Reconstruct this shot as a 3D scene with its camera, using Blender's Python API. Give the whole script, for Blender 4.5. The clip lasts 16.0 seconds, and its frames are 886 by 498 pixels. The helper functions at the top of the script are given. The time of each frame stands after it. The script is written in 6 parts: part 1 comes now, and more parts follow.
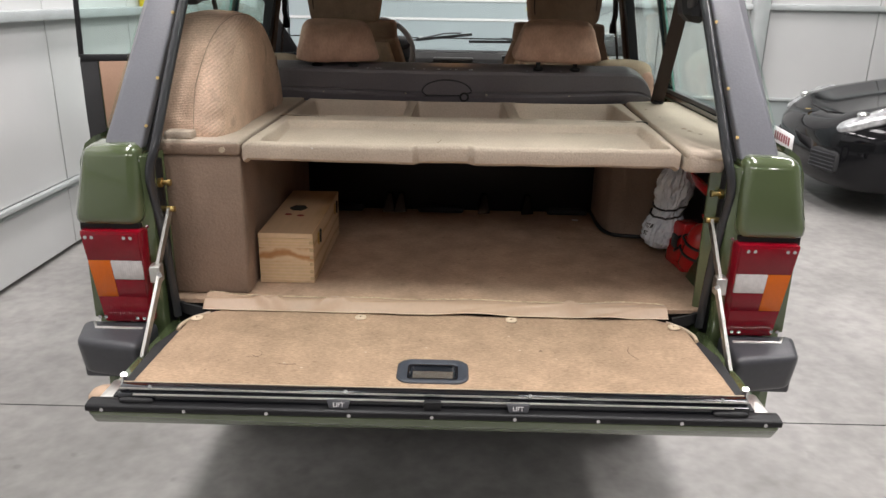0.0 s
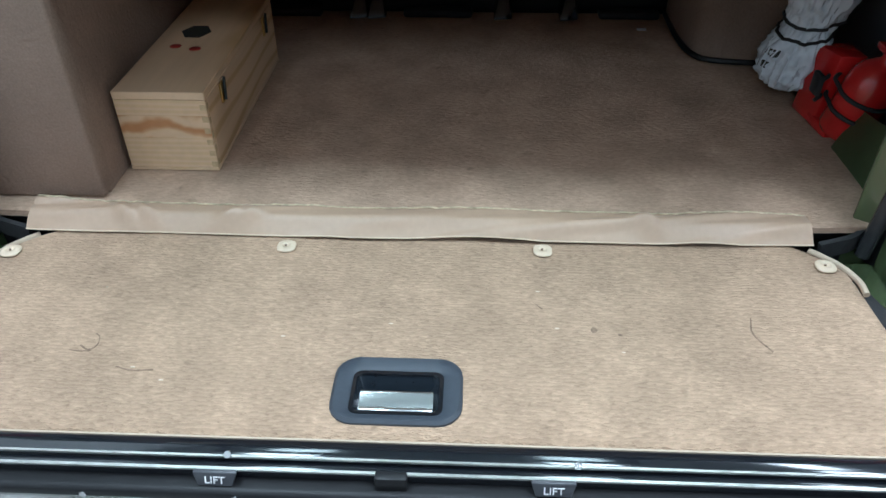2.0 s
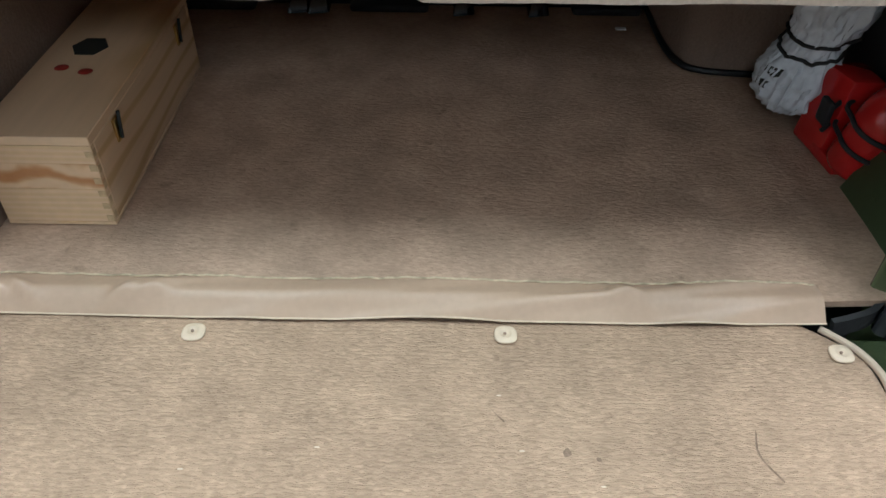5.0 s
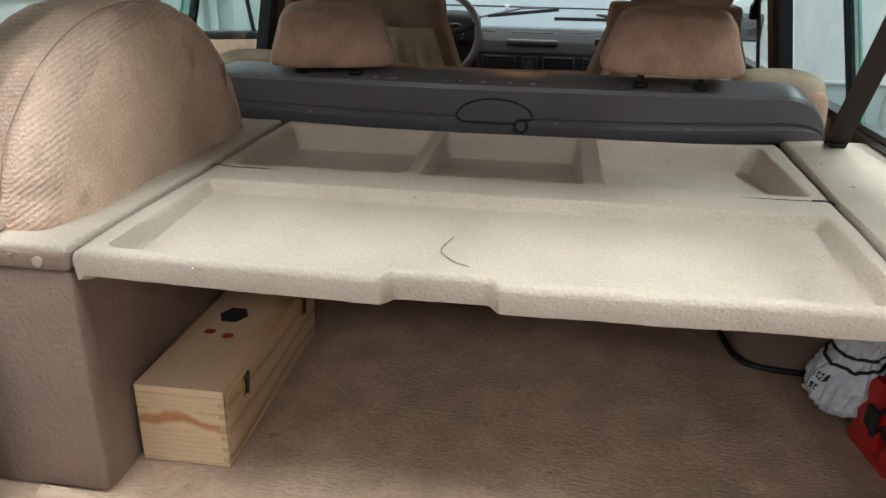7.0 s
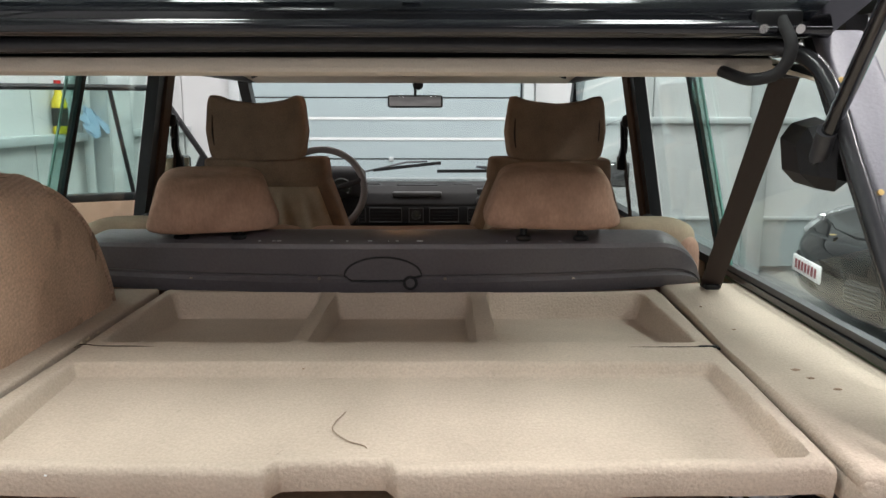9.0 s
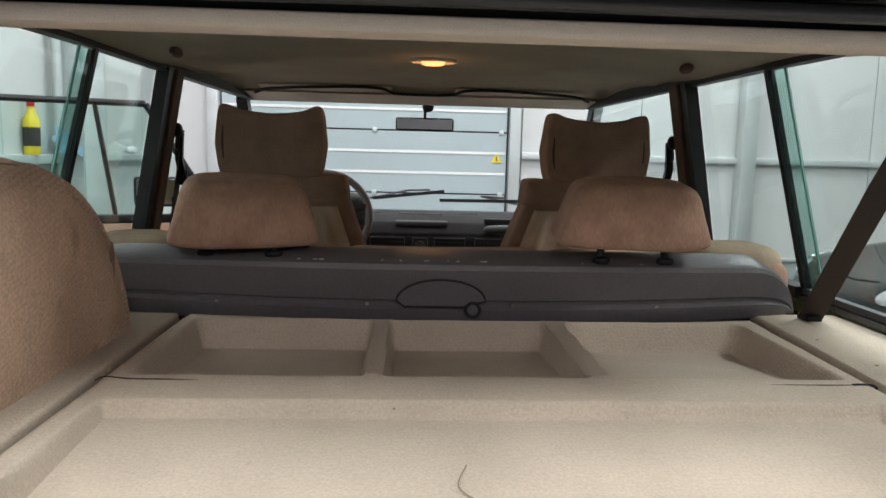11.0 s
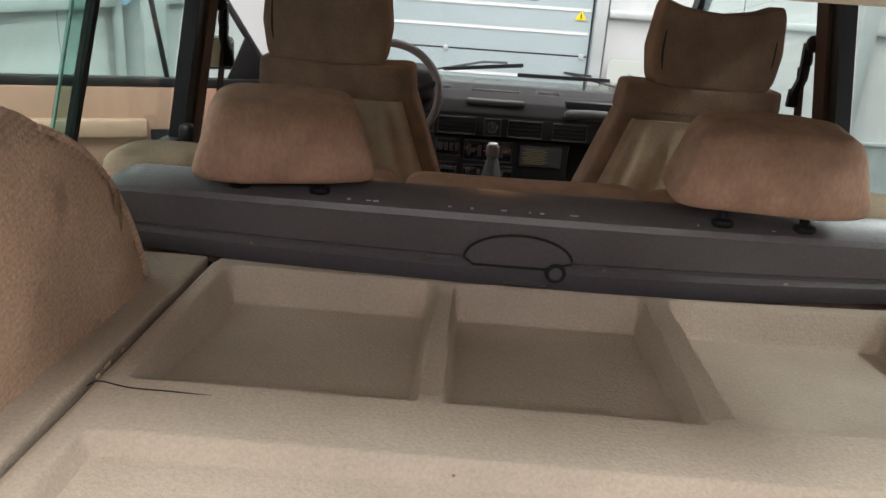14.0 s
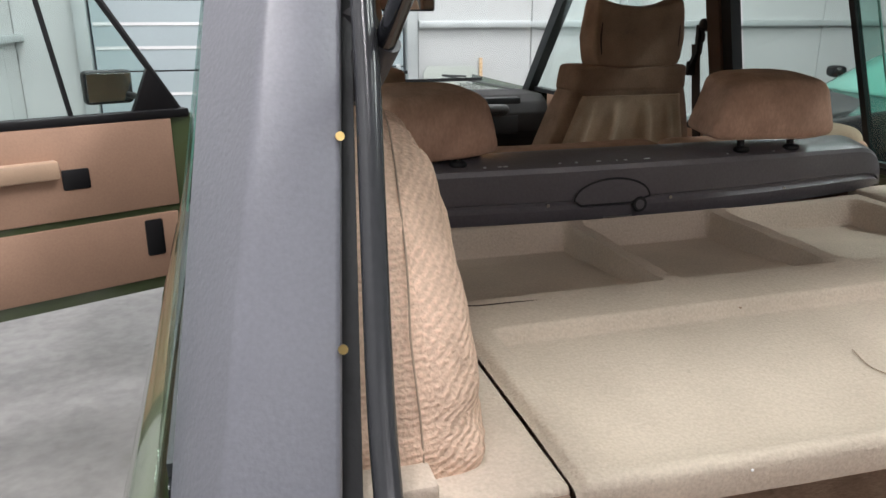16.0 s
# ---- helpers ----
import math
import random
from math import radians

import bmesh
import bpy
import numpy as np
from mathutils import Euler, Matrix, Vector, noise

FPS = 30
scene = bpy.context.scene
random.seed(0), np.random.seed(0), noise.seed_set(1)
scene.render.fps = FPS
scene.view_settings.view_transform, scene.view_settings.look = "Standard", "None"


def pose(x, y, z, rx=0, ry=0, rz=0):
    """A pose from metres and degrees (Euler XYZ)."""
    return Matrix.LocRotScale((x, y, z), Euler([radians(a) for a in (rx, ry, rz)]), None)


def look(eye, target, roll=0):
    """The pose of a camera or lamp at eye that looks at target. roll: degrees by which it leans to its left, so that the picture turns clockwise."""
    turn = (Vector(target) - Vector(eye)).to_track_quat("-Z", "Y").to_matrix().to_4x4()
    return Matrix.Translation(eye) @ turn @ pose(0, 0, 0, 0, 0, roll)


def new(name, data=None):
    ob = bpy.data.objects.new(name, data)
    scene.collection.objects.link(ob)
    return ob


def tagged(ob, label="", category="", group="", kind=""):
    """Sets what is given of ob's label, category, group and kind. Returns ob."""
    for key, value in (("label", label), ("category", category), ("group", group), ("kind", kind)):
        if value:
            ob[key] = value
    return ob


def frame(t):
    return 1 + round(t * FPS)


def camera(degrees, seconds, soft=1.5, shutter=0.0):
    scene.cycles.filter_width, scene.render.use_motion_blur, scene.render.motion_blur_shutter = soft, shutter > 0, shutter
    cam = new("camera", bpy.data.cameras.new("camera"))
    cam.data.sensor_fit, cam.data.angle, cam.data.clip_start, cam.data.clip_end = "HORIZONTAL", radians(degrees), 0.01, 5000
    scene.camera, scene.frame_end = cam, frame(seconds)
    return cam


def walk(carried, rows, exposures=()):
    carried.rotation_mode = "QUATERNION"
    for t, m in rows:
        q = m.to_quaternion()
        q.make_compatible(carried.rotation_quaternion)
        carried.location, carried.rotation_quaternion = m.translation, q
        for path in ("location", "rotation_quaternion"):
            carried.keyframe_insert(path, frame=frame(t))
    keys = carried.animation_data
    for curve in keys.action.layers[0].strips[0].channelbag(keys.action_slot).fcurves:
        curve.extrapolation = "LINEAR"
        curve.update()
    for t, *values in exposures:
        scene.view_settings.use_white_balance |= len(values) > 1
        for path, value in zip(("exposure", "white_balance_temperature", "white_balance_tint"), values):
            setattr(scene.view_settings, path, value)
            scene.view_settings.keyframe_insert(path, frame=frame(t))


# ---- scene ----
cam = camera(61.6, 16.0)
PATH = [
    (0, (0.032, 0.092, 1.515), (0.008, 1.985, 0.872), 1.0),
    (0.5, (-0.007, 0.249, 1.497), (-0.026, 2.117, 0.783), 0.8),
    (1, (-0.003, 0.44, 1.473), (-0.03, 2.253, 0.63), 0.4),
    (1.5, (0.068, 0.71, 1.449), (0.028, 2.424, 0.419), 0.1),
    (2, (0.076, 0.893, 1.415), (0.004, 2.485, 0.207), -0.3),
    (2.5, (-0.013, 1.064, 1.398), (-0.101, 2.526, 0.036), 0.0),
    (3, (-0.069, 1.142, 1.371), (-0.185, 2.502, -0.091), -0.1),
    (3.5, (-0.043, 1.141, 1.376), (-0.156, 2.468, -0.117), -0.5),
    (4, (0.014, 1.143, 1.375), (-0.01, 2.498, -0.096), 0.7),
    (4.2, (0.042, 1.149, 1.377), (0.059, 2.523, -0.076), 1.2),
    (6.3, (0.12, 1.05, 1.498), (-0.027, 2.819, 0.576), 1.4),
    (6.5, (0.121, 1.03, 1.501), (-0.079, 2.82, 0.633), 1.4),
    (7, (0.124, 1.013, 1.541), (-0.136, 2.854, 0.803), 1.1),
    (7.5, (0.152, 1.003, 1.563), (-0.071, 2.884, 0.921), 0.6),
    (8, (0.183, 1.01, 1.574), (0.041, 2.925, 1.016), 0.3),
    (8.5, (0.181, 1.022, 1.576), (0.119, 2.969, 1.123), 0.1),
    (9, (0.126, 1.06, 1.563), (0.134, 3.026, 1.195), 0.1),
    (9.5, (-0.009, 1.187, 1.503), (0.056, 3.169, 1.242), 0.3),
    (9.7, (-0.028, 1.275, 1.456), (0.054, 3.259, 1.218), 0.4),
    (11.8, (-0.077, 1.223, 1.55), (0.025, 3.192, 1.218), 1.9),
    (12, (-0.075, 1.203, 1.564), (0.01, 3.165, 1.185), 2.3),
    (12.5, (-0.035, 1.292, 1.553), (-0.038, 3.219, 1.017), 2.5),
    (13, (-0.05, 1.385, 1.559), (-0.099, 3.285, 0.934), 3.3),
    (13.5, (-0.07, 1.496, 1.583), (-0.145, 3.376, 0.904), 3.8),
    (14, (-0.089, 1.548, 1.602), (-0.132, 3.433, 0.935), 4.0),
    (14.5, (-0.224, 1.521, 1.594), (-0.153, 3.409, 0.939), 3.5),
    (15, (-0.464, 1.457, 1.555), (-0.272, 3.357, 0.959), 2.4),
    (15.5, (-0.59, 1.426, 1.538), (-0.244, 3.305, 0.945), 1.0),
    (16, (-0.724, 1.332, 1.562), (-0.194, 3.166, 0.958), 0.0),
]
EXPOSURES = [(0, 0.0, 6500, 10), (1.0, 0.11, 5950, 6), (1.5, 0.1, 5350, 0), (2.0, 0.05, 5000, -4), (2.5, 0.02, 5050, -3), (3.0, -0.2, 5030, -2), (4.0, -0.2, 5050, -3), (5.2, -0.02, 5500, 0),
             (6.5, 0.25, 5450, 0), (7.0, 0.25, 5950, 4), (7.5, 0.22, 6450, 10), (8.5, 0.2, 6400, 10), (9.5, 0.05, 6400, 10), (12.0, 0.10, 6200, 9), (13.0, 0.10, 6200, 9), (14.0, 0.36, 6450, 11),
             (14.5, 0.48, 6500, 12), (15.0, 0.18, 6100, 9), (15.5, 0.2, 6150, 9), (16.0, 0.12, 6250, 10)]
walk(cam, [(t, look(eye, target, roll)) for t, eye, target, roll in PATH], EXPOSURES)
LAMP_W = 90.0
# ---------------------------------------------------------------- world and lights
world = bpy.data.worlds.new("world")
scene.world = world
world.use_nodes = True
world.node_tree.nodes["Background"].inputs[0].default_value = (0.75, 0.85, 1.0, 1)
world.node_tree.nodes["Background"].inputs[1].default_value = 0.05


def strip_lamp(x, y, z, length, power):
    d = bpy.data.lights.new("strip_light", "AREA")
    d.shape, d.size, d.size_y, d.energy, d.color = "RECTANGLE", 0.55, length, power, (1.0, 0.948, 0.95)
    ob = new("strip_light", d)
    ob.matrix_world = pose(x, y, z)
    return ob


# ---------------------------------------------------------------- materials
def mat(name, col, rough=0.6, metal=0.0, var=0.12, vscale=6.0, fine=0.05, fscale=120.0, bump=0.0, bscale=None, coat=0.0,
        stretch=(1, 1, 1), turn=(0.0, 0.0), rib=None, ribtint=0.0, spots=None, spec=0.5, rvar=0.0):
    """A surface with wide and fine variation of its colour, a fine relief, and, if wanted, ribs and dark spots."""
    m = bpy.data.materials.new(name)
    m.use_nodes = True
    nt = m.node_tree
    n, link = nt.nodes, nt.links.new
    bsdf = n["Principled BSDF"]
    bsdf.inputs["Roughness"].default_value = rough
    bsdf.inputs["Metallic"].default_value = metal
    bsdf.inputs["Coat Weight"].default_value = coat
    bsdf.inputs["Coat Roughness"].default_value = 0.05
    bsdf.inputs["Specular IOR Level"].default_value = spec
    tc = n.new("ShaderNodeTexCoord")
    mp = n.new("ShaderNodeMapping")
    mp.inputs["Scale"].default_value = stretch
    mp.inputs["Rotation"].default_value = (*turn, 0)
    link(tc.outputs["Object"], mp.inputs["Vector"])
    vec = mp.outputs["Vector"]

    def noise_tex(scale, detail=4.0, wide=False):
        t = n.new("ShaderNodeTexNoise")
        t.inputs["Scale"].default_value, t.inputs["Detail"].default_value = scale, detail
        link(tc.outputs["Object"] if wide else vec, t.inputs["Vector"])
        return t.outputs["Fac"]

    def ranged(fac, a, b, lo=0.3, hi=0.7):
        r = n.new("ShaderNodeMapRange")
        r.inputs["From Min"].default_value, r.inputs["From Max"].default_value = lo, hi
        r.inputs["To Min"].default_value, r.inputs["To Max"].default_value = a, b
        link(fac, r.inputs["Value"])
        return r.outputs["Result"]

    def times(a, b):
        k = n.new("ShaderNodeMath")
        k.operation = "MULTIPLY"
        link(a, k.inputs[0])
        link(b, k.inputs[1])
        return k.outputs[0]

    f = times(ranged(noise_tex(vscale, wide=True), 1 - var, 1 + var), ranged(noise_tex(fscale, 2.0), 1 - fine, 1 + fine))
    if spots:
        f = times(f, ranged(noise_tex(spots[0], 3.0, True), 1.0, spots[1], spots[2], spots[2] + 0.06))
    wave = None
    if rib:
        wave = n.new("ShaderNodeTexWave")
        wave.bands_direction = rib[0]
        wave.inputs["Scale"].default_value = rib[1]
        wave.inputs["Distortion"].default_value = rib[3] if len(rib) > 3 else 2.0
        wave.inputs["Detail Scale"].default_value = rib[4] if len(rib) > 4 else 3.0
        link(vec, wave.inputs["Vector"])
        if ribtint:
            f = times(f, ranged(wave.outputs["Fac"], 1 - ribtint, 1 + 0.4 * ribtint, 0.0, 1.0))
    mix = n.new("ShaderNodeMix")
    mix.data_type, mix.blend_type = "RGBA", "MULTIPLY"
    mix.inputs[0].default_value = 1.0
    mix.inputs[6].default_value = (*col, 1)
    link(f, mix.inputs[7])
    link(mix.outputs[2], bsdf.inputs["Base Color"])
    if rvar:
        link(ranged(noise_tex(vscale * 1.7), rough - rvar, rough + rvar), bsdf.inputs["Roughness"])
    height = None
    if bump:
        height = noise_tex(bscale or fscale, 3.0)
    if rib:
        k = n.new("ShaderNodeMath")
        k.operation = "MULTIPLY_ADD"
        link(wave.outputs["Fac"], k.inputs[0])
        k.inputs[1].default_value = rib[2]
        if height:
            link(height, k.inputs[2])
        height = k.outputs[0]
        bump = bump or 0.4
    if height:
        b = n.new("ShaderNodeBump")
        b.inputs["Strength"].default_value, b.inputs["Distance"].default_value = bump, 0.004
        link(height, b.inputs["Height"])
        link(b.outputs["Normal"], bsdf.inputs["Normal"])
    return m


def glass_mat(name, tint, gloss=1.0):
    """A thin pane: tinted and clear, with a Fresnel reflection."""
    m = bpy.data.materials.new(name)
    m.use_nodes = True
    nt = m.node_tree
    nt.nodes.clear()
    out = nt.nodes.new("ShaderNodeOutputMaterial")
    mix = nt.nodes.new("ShaderNodeMixShader")
    clear = nt.nodes.new("ShaderNodeBsdfTransparent")
    clear.inputs[0].default_value = (*tint, 1)
    shine = nt.nodes.new("ShaderNodeBsdfGlossy")
    shine.inputs["Roughness"].default_value = 0.02
    shine.inputs["Color"].default_value = (gloss, gloss, gloss, 1)
    lw = nt.nodes.new("ShaderNodeLayerWeight")
    lw.inputs[0].default_value = 0.5
    steep = nt.nodes.new("ShaderNodeMath")
    steep.operation = "POWER"
    steep.inputs[1].default_value = 4.0
    nt.links.new(lw.outputs["Facing"], steep.inputs[0])
    share = nt.nodes.new("ShaderNodeMapRange")
    share.inputs["To Min"].default_value, share.inputs["To Max"].default_value = 0.025, 0.7
    nt.links.new(steep.outputs[0], share.inputs["Value"])
    nt.links.new(share.outputs["Result"], mix.inputs[0])
    nt.links.new(clear.outputs[0], mix.inputs[1])
    nt.links.new(shine.outputs[0], mix.inputs[2])
    nt.links.new(mix.outputs[0], out.inputs[0])
    return m


def glow_mat(name, col, strength):
    m = bpy.data.materials.new(name)
    m.use_nodes = True
    b = m.node_tree.nodes["Principled BSDF"]
    b.inputs["Base Color"].default_value = (*col, 1)
    b.inputs["Emission Color"].default_value = (*col, 1)
    b.inputs["Emission Strength"].default_value = strength
    return m


def pine_mat(name="pine", scale=(2.2, 0.9, 5.0), warp=5.0, dark=(0.54, 0.35, 0.17, 1), turn=0.97, mid=0.72):
    """Pale pine with stretched grain and darker swirls."""
    m = bpy.data.materials.new(name)
    m.use_nodes = True
    nt = m.node_tree
    n, link = nt.nodes, nt.links.new
    b = n["Principled BSDF"]
    b.inputs["Roughness"].default_value = 0.55
    tc = n.new("ShaderNodeTexCoord")
    mp = n.new("ShaderNodeMapping")
    mp.inputs["Scale"].default_value = scale
    link(tc.outputs["Object"], mp.inputs["Vector"])
    w = n.new("ShaderNodeTexWave")
    w.wave_type, w.bands_direction = "BANDS", "Z"
    w.inputs["Scale"].default_value, w.inputs["Distortion"].default_value = 1.6, warp
    w.inputs["Detail"].default_value, w.inputs["Detail Scale"].default_value = 3.0, 1.2
    link(mp.outputs[0], w.inputs["Vector"])
    ramp = n.new("ShaderNodeValToRGB")
    e = ramp.color_ramp.elements
    e[0].position, e[0].color = 0.0, (0.70, 0.515, 0.33, 1)
    e[1].position, e[1].color = mid, (0.68, 0.485, 0.295, 1)
    k = e.new(turn)
    k.color = dark
    link(w.outputs["Fac"], ramp.inputs[0])
    no = n.new("ShaderNodeTexNoise")
    no.inputs["Scale"].default_value, no.inputs["Detail"].default_value = 60.0, 4.0
    mp2 = n.new("ShaderNodeMapping")
    mp2.inputs["Scale"].default_value = (1.0, 0.08, 1.0)
    link(tc.outputs["Object"], mp2.inputs["Vector"])
    link(mp2.outputs[0], no.inputs["Vector"])
    mr = n.new("ShaderNodeMapRange")
    mr.inputs["To Min"].default_value, mr.inputs["To Max"].default_value = 0.85, 1.1
    link(no.outputs["Fac"], mr.inputs["Value"])
    mx = n.new("ShaderNodeMix")
    mx.data_type, mx.blend_type = "RGBA", "MULTIPLY"
    mx.inputs[0].default_value = 1.0
    link(ramp.outputs[0], mx.inputs[6])
    link(mr.outputs[0], mx.inputs[7])
    link(mx.outputs[2], b.inputs["Base Color"])
    return m


GREEN = mat("green_paint", (0.074, 0.098, 0.044), 0.14, var=0.04, fine=0.0, coat=1.0, vscale=2.0)
GREEN_DULL = mat("green_inner_paint", (0.05, 0.075, 0.032), 0.45, var=0.12, fine=0.05)
CARPET = mat("tan_carpet", (0.422, 0.298, 0.200), 0.95, var=0.12, vscale=15.0, fine=0.17, fscale=300.0, bump=0.8, bscale=260.0, stretch=(0.36, 1, 1), rib=("Y", 50.0, 0.32, 8.0, 6.0), ribtint=0.08, spots=(45.0, 0.84, 0.66), spec=0.1)
CARPET_FLOOR = mat("brown_floor_carpet", (0.46, 0.327, 0.233), 0.95, var=0.17, vscale=11.0, fine=0.12, fscale=220.0, bump=0.6, bscale=200.0, stretch=(0.5, 1, 1), rib=("Y", 52.0, 0.12, 11.0, 7.0), ribtint=0.02, spots=(26.0, 0.74, 0.68), spec=0.1)
SHELF = mat("beige_moquette", (0.53, 0.437, 0.355), 0.95, var=0.08, vscale=6.0, fine=0.08, fscale=260.0, bump=0.45, bscale=210.0, spots=(60.0, 0.86, 0.70), spec=0.1)
TRIM_BROWN = mat("brown_trim_carpet", (0.26, 0.187, 0.143), 0.95, var=0.1, vscale=8.0, fine=0.08, fscale=320.0, bump=0.5, bscale=140.0, spec=0.1)
VELOUR = mat("brown_velour", (0.50, 0.315, 0.235), 0.9, var=0.15, vscale=22.0, fine=0.08, fscale=190.0, bump=0.3, bscale=190.0, stretch=(1, 1, 0.5), rib=("X", 95.0, 0.05, 2.0), spec=0.15)
VELOUR_DARK = mat("dark_brown_velour", (0.29, 0.195, 0.138), 0.9, var=0.2, vscale=14.0, fine=0.1, fscale=260.0, bump=0.45, bscale=300.0, spec=0.15)
VELOUR_SEAT = mat("tan_seat_back_velour", (0.47, 0.36, 0.26), 0.9, var=0.16, vscale=11.0, fine=0.08, fscale=260.0, bump=0.4, spec=0.15)
SPARE = mat("wheel_cover_carpet", (0.62, 0.435, 0.325), 0.95, var=0.16, vscale=9.0, fine=0.15, fscale=240.0, bump=0.6, bscale=240.0, turn=(0.0, radians(4)), rib=("Z", 54.0, 0.24, 2.2), ribtint=0.07, spec=0.1, spots=(9.0, 0.78, 0.66))
SPARE_CORNER = mat("ribbed_wheel_cover_corner", (0.63, 0.445, 0.335), 0.95, var=0.18, vscale=9.0, fine=0.14, fscale=240.0, bump=0.75, bscale=240.0, turn=(radians(-14), radians(30)), rib=("Z", 42.0, 0.36, 1.8), ribtint=0.10, spec=0.1, spots=(10.0, 0.78, 0.65))
SPARE_SIDE = mat("faintly_ribbed_wheel_cover_side", (0.64, 0.45, 0.335), 0.95, var=0.2, vscale=7.0, fine=0.14, fscale=220.0, bump=0.45, bscale=200.0, turn=(radians(-14), 0.0), rib=("Z", 44.0, 0.10, 1.8), ribtint=0.04, spec=0.1, spots=(9.0, 0.76, 0.62))
GREY_VINYL = mat("grey_grained_vinyl", (0.15, 0.152, 0.172), 0.40, var=0.06, vscale=5.0, fine=0.06, fscale=260.0, bump=0.13, bscale=190.0)
PANEL = mat("dark_grey_plastic_panel", (0.125, 0.112, 0.119), 0.30, var=0.07, vscale=7.0, fine=0.08, fscale=160.0, bump=0.15, bscale=240.0, rvar=0.012)
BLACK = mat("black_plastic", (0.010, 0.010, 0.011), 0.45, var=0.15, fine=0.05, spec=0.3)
BLACK_GLOSS = mat("black_gloss_paint", (0.008, 0.009, 0.012), 0.11, var=0.05, fine=0.0, coat=0.6)
SEAL = mat("black_rubber_seal", (0.03, 0.031, 0.034), 0.2, var=0.1, fine=0.05)
RUBBER = mat("matt_black_rubber", (0.018, 0.018, 0.019), 0.75, var=0.15, fine=0.1, bump=0.2)
BUMPER = mat("dark_grey_bumper_plastic", (0.045, 0.046, 0.052), 0.4, var=0.1, fine=0.05, bump=0.1, bscale=300.0)
ALU = mat("worn_aluminium", (0.62, 0.61, 0.58), 0.35, metal=1.0, var=0.12, vscale=30.0, fine=0.05)
STEEL = mat("bright_steel", (0.7, 0.7, 0.7), 0.22, metal=1.0, var=0.05)
BRASS = mat("yellow_passivated_steel", (0.62, 0.45, 0.18), 0.3, metal=1.0, var=0.1)
VINYL_TAN = mat("tan_vinyl", (0.415, 0.292, 0.20), 0.42, var=0.06, vscale=6.0, fine=0.03, bump=0.25, bscale=8.0)
CREAM = mat("cream_plastic", (0.62, 0.50, 0.36), 0.5, var=0.05)
FRAY = mat("frayed_pale_yarn", (0.50, 0.41, 0.28), 0.95, var=0.3, vscale=90.0, spec=0.1)
SMUDGE = mat("grey_brown_smudge", (0.235, 0.165, 0.115), 0.95, var=0.3, vscale=120.0, bump=0.5, bscale=300.0, spec=0.1)
TAN_PLASTIC = mat("tan_plastic", (0.46, 0.37, 0.27), 0.7, var=0.05)
DOOR_CARD = mat("tan_door_card", (0.35, 0.215, 0.145), 0.7, var=0.06, vscale=4.0, fine=0.05, bump=0.1)
HEADLINER = mat("grey_beige_headliner", (0.60, 0.535, 0.45), 0.95, var=0.09, vscale=4.0, fine=0.05, fscale=400.0, bump=0.2, spec=0.1)
DASH = mat("dark_brown_grey_dash", (0.024, 0.022, 0.022), 0.7, var=0.1, fine=0.05, bump=0.1, bscale=300.0, spec=0.2)
DASH_EDGE = mat("grey_dash_frame", (0.05, 0.048, 0.048), 0.6)
WHEEL_RIM = mat("grey_brown_wheel_rim", (0.12, 0.10, 0.092), 0.6, var=0.1)
LENS_RED = mat("red_lens", (0.19, 0.0015, 0.009), 0.16, var=0.10, fine=0.05, vscale=14.0, coat=0.35, rib=("X", 60.0, 0.10, 0.0), spec=0.3)
LENS_AMBER = mat("amber_lens", (0.56, 0.115, 0.006), 0.16, var=0.10, fine=0.03, coat=0.35, rib=("X", 60.0, 0.10, 0.0), spec=0.3)
LENS_WHITE = mat("clear_lens", (0.60, 0.57, 0.56), 0.12, var=0.1, fine=0.1, fscale=80, coat=1.0, rib=("X", 60.0, 0.3, 0.0), spec=0.4)
PINE = pine_mat()
PINE_FINE = pine_mat("fine_pine", (2.0, 2.0, 22.0), 3.0, (0.65, 0.475, 0.275, 1), 0.95, 0.5)
PINE_HEART = pine_mat("pine_heartwood", (5.0, 0.9, 7.0), 9.0, (0.47, 0.225, 0.09, 1), 0.95, 0.25)
PINE_END = mat("pine_end_grain", (0.50, 0.365, 0.21), 0.7, var=0.15, vscale=60.0, fine=0.08)
CREASE = mat("rubbed_grey_line", (0.30, 0.22, 0.16), 0.9)
INK = mat("burnt_black_print", (0.02, 0.022, 0.018), 0.7)
GOLD_INK = mat("dull_gold_print", (0.26, 0.20, 0.09), 0.5)
INK_RED = mat("red_wax_print", (0.32, 0.03, 0.02), 0.5)
PLASTIC_BAG = mat("white_plastic_bag", (0.70, 0.745, 0.80), 0.26, var=0.06, vscale=18.0, fine=0.02, bump=0.9, bscale=16.0)
RED = mat("red_enamel", (0.45, 0.012, 0.012), 0.25, var=0.1, fine=0.02, coat=0.5)
TRIM_DARK = mat("dark_brown_pillar_trim", (0.10, 0.062, 0.042), 0.8, var=0.1, bump=0.2)
BELT = mat("brown_webbing", (0.038, 0.024, 0.019), 0.8, var=0.08, bump=0.3, bscale=400.0)
CONCRETE = mat("power_floated_concrete", (0.27, 0.262, 0.25), 0.42, var=0.2, vscale=1.6, fine=0.14, fscale=16.0, bump=0.08, bscale=60.0, spots=(7.0, 0.80, 0.67), rvar=0.12)
WALL = mat("white_sandwich_panel", (0.53, 0.54, 0.535), 0.45, var=0.035, vscale=1.5, fine=0.01, bump=0.03, bscale=4.0)
WALL_DARK = mat("dark_grey_sheet_wall", (0.17, 0.175, 0.18), 0.6, var=0.1, vscale=1.0)
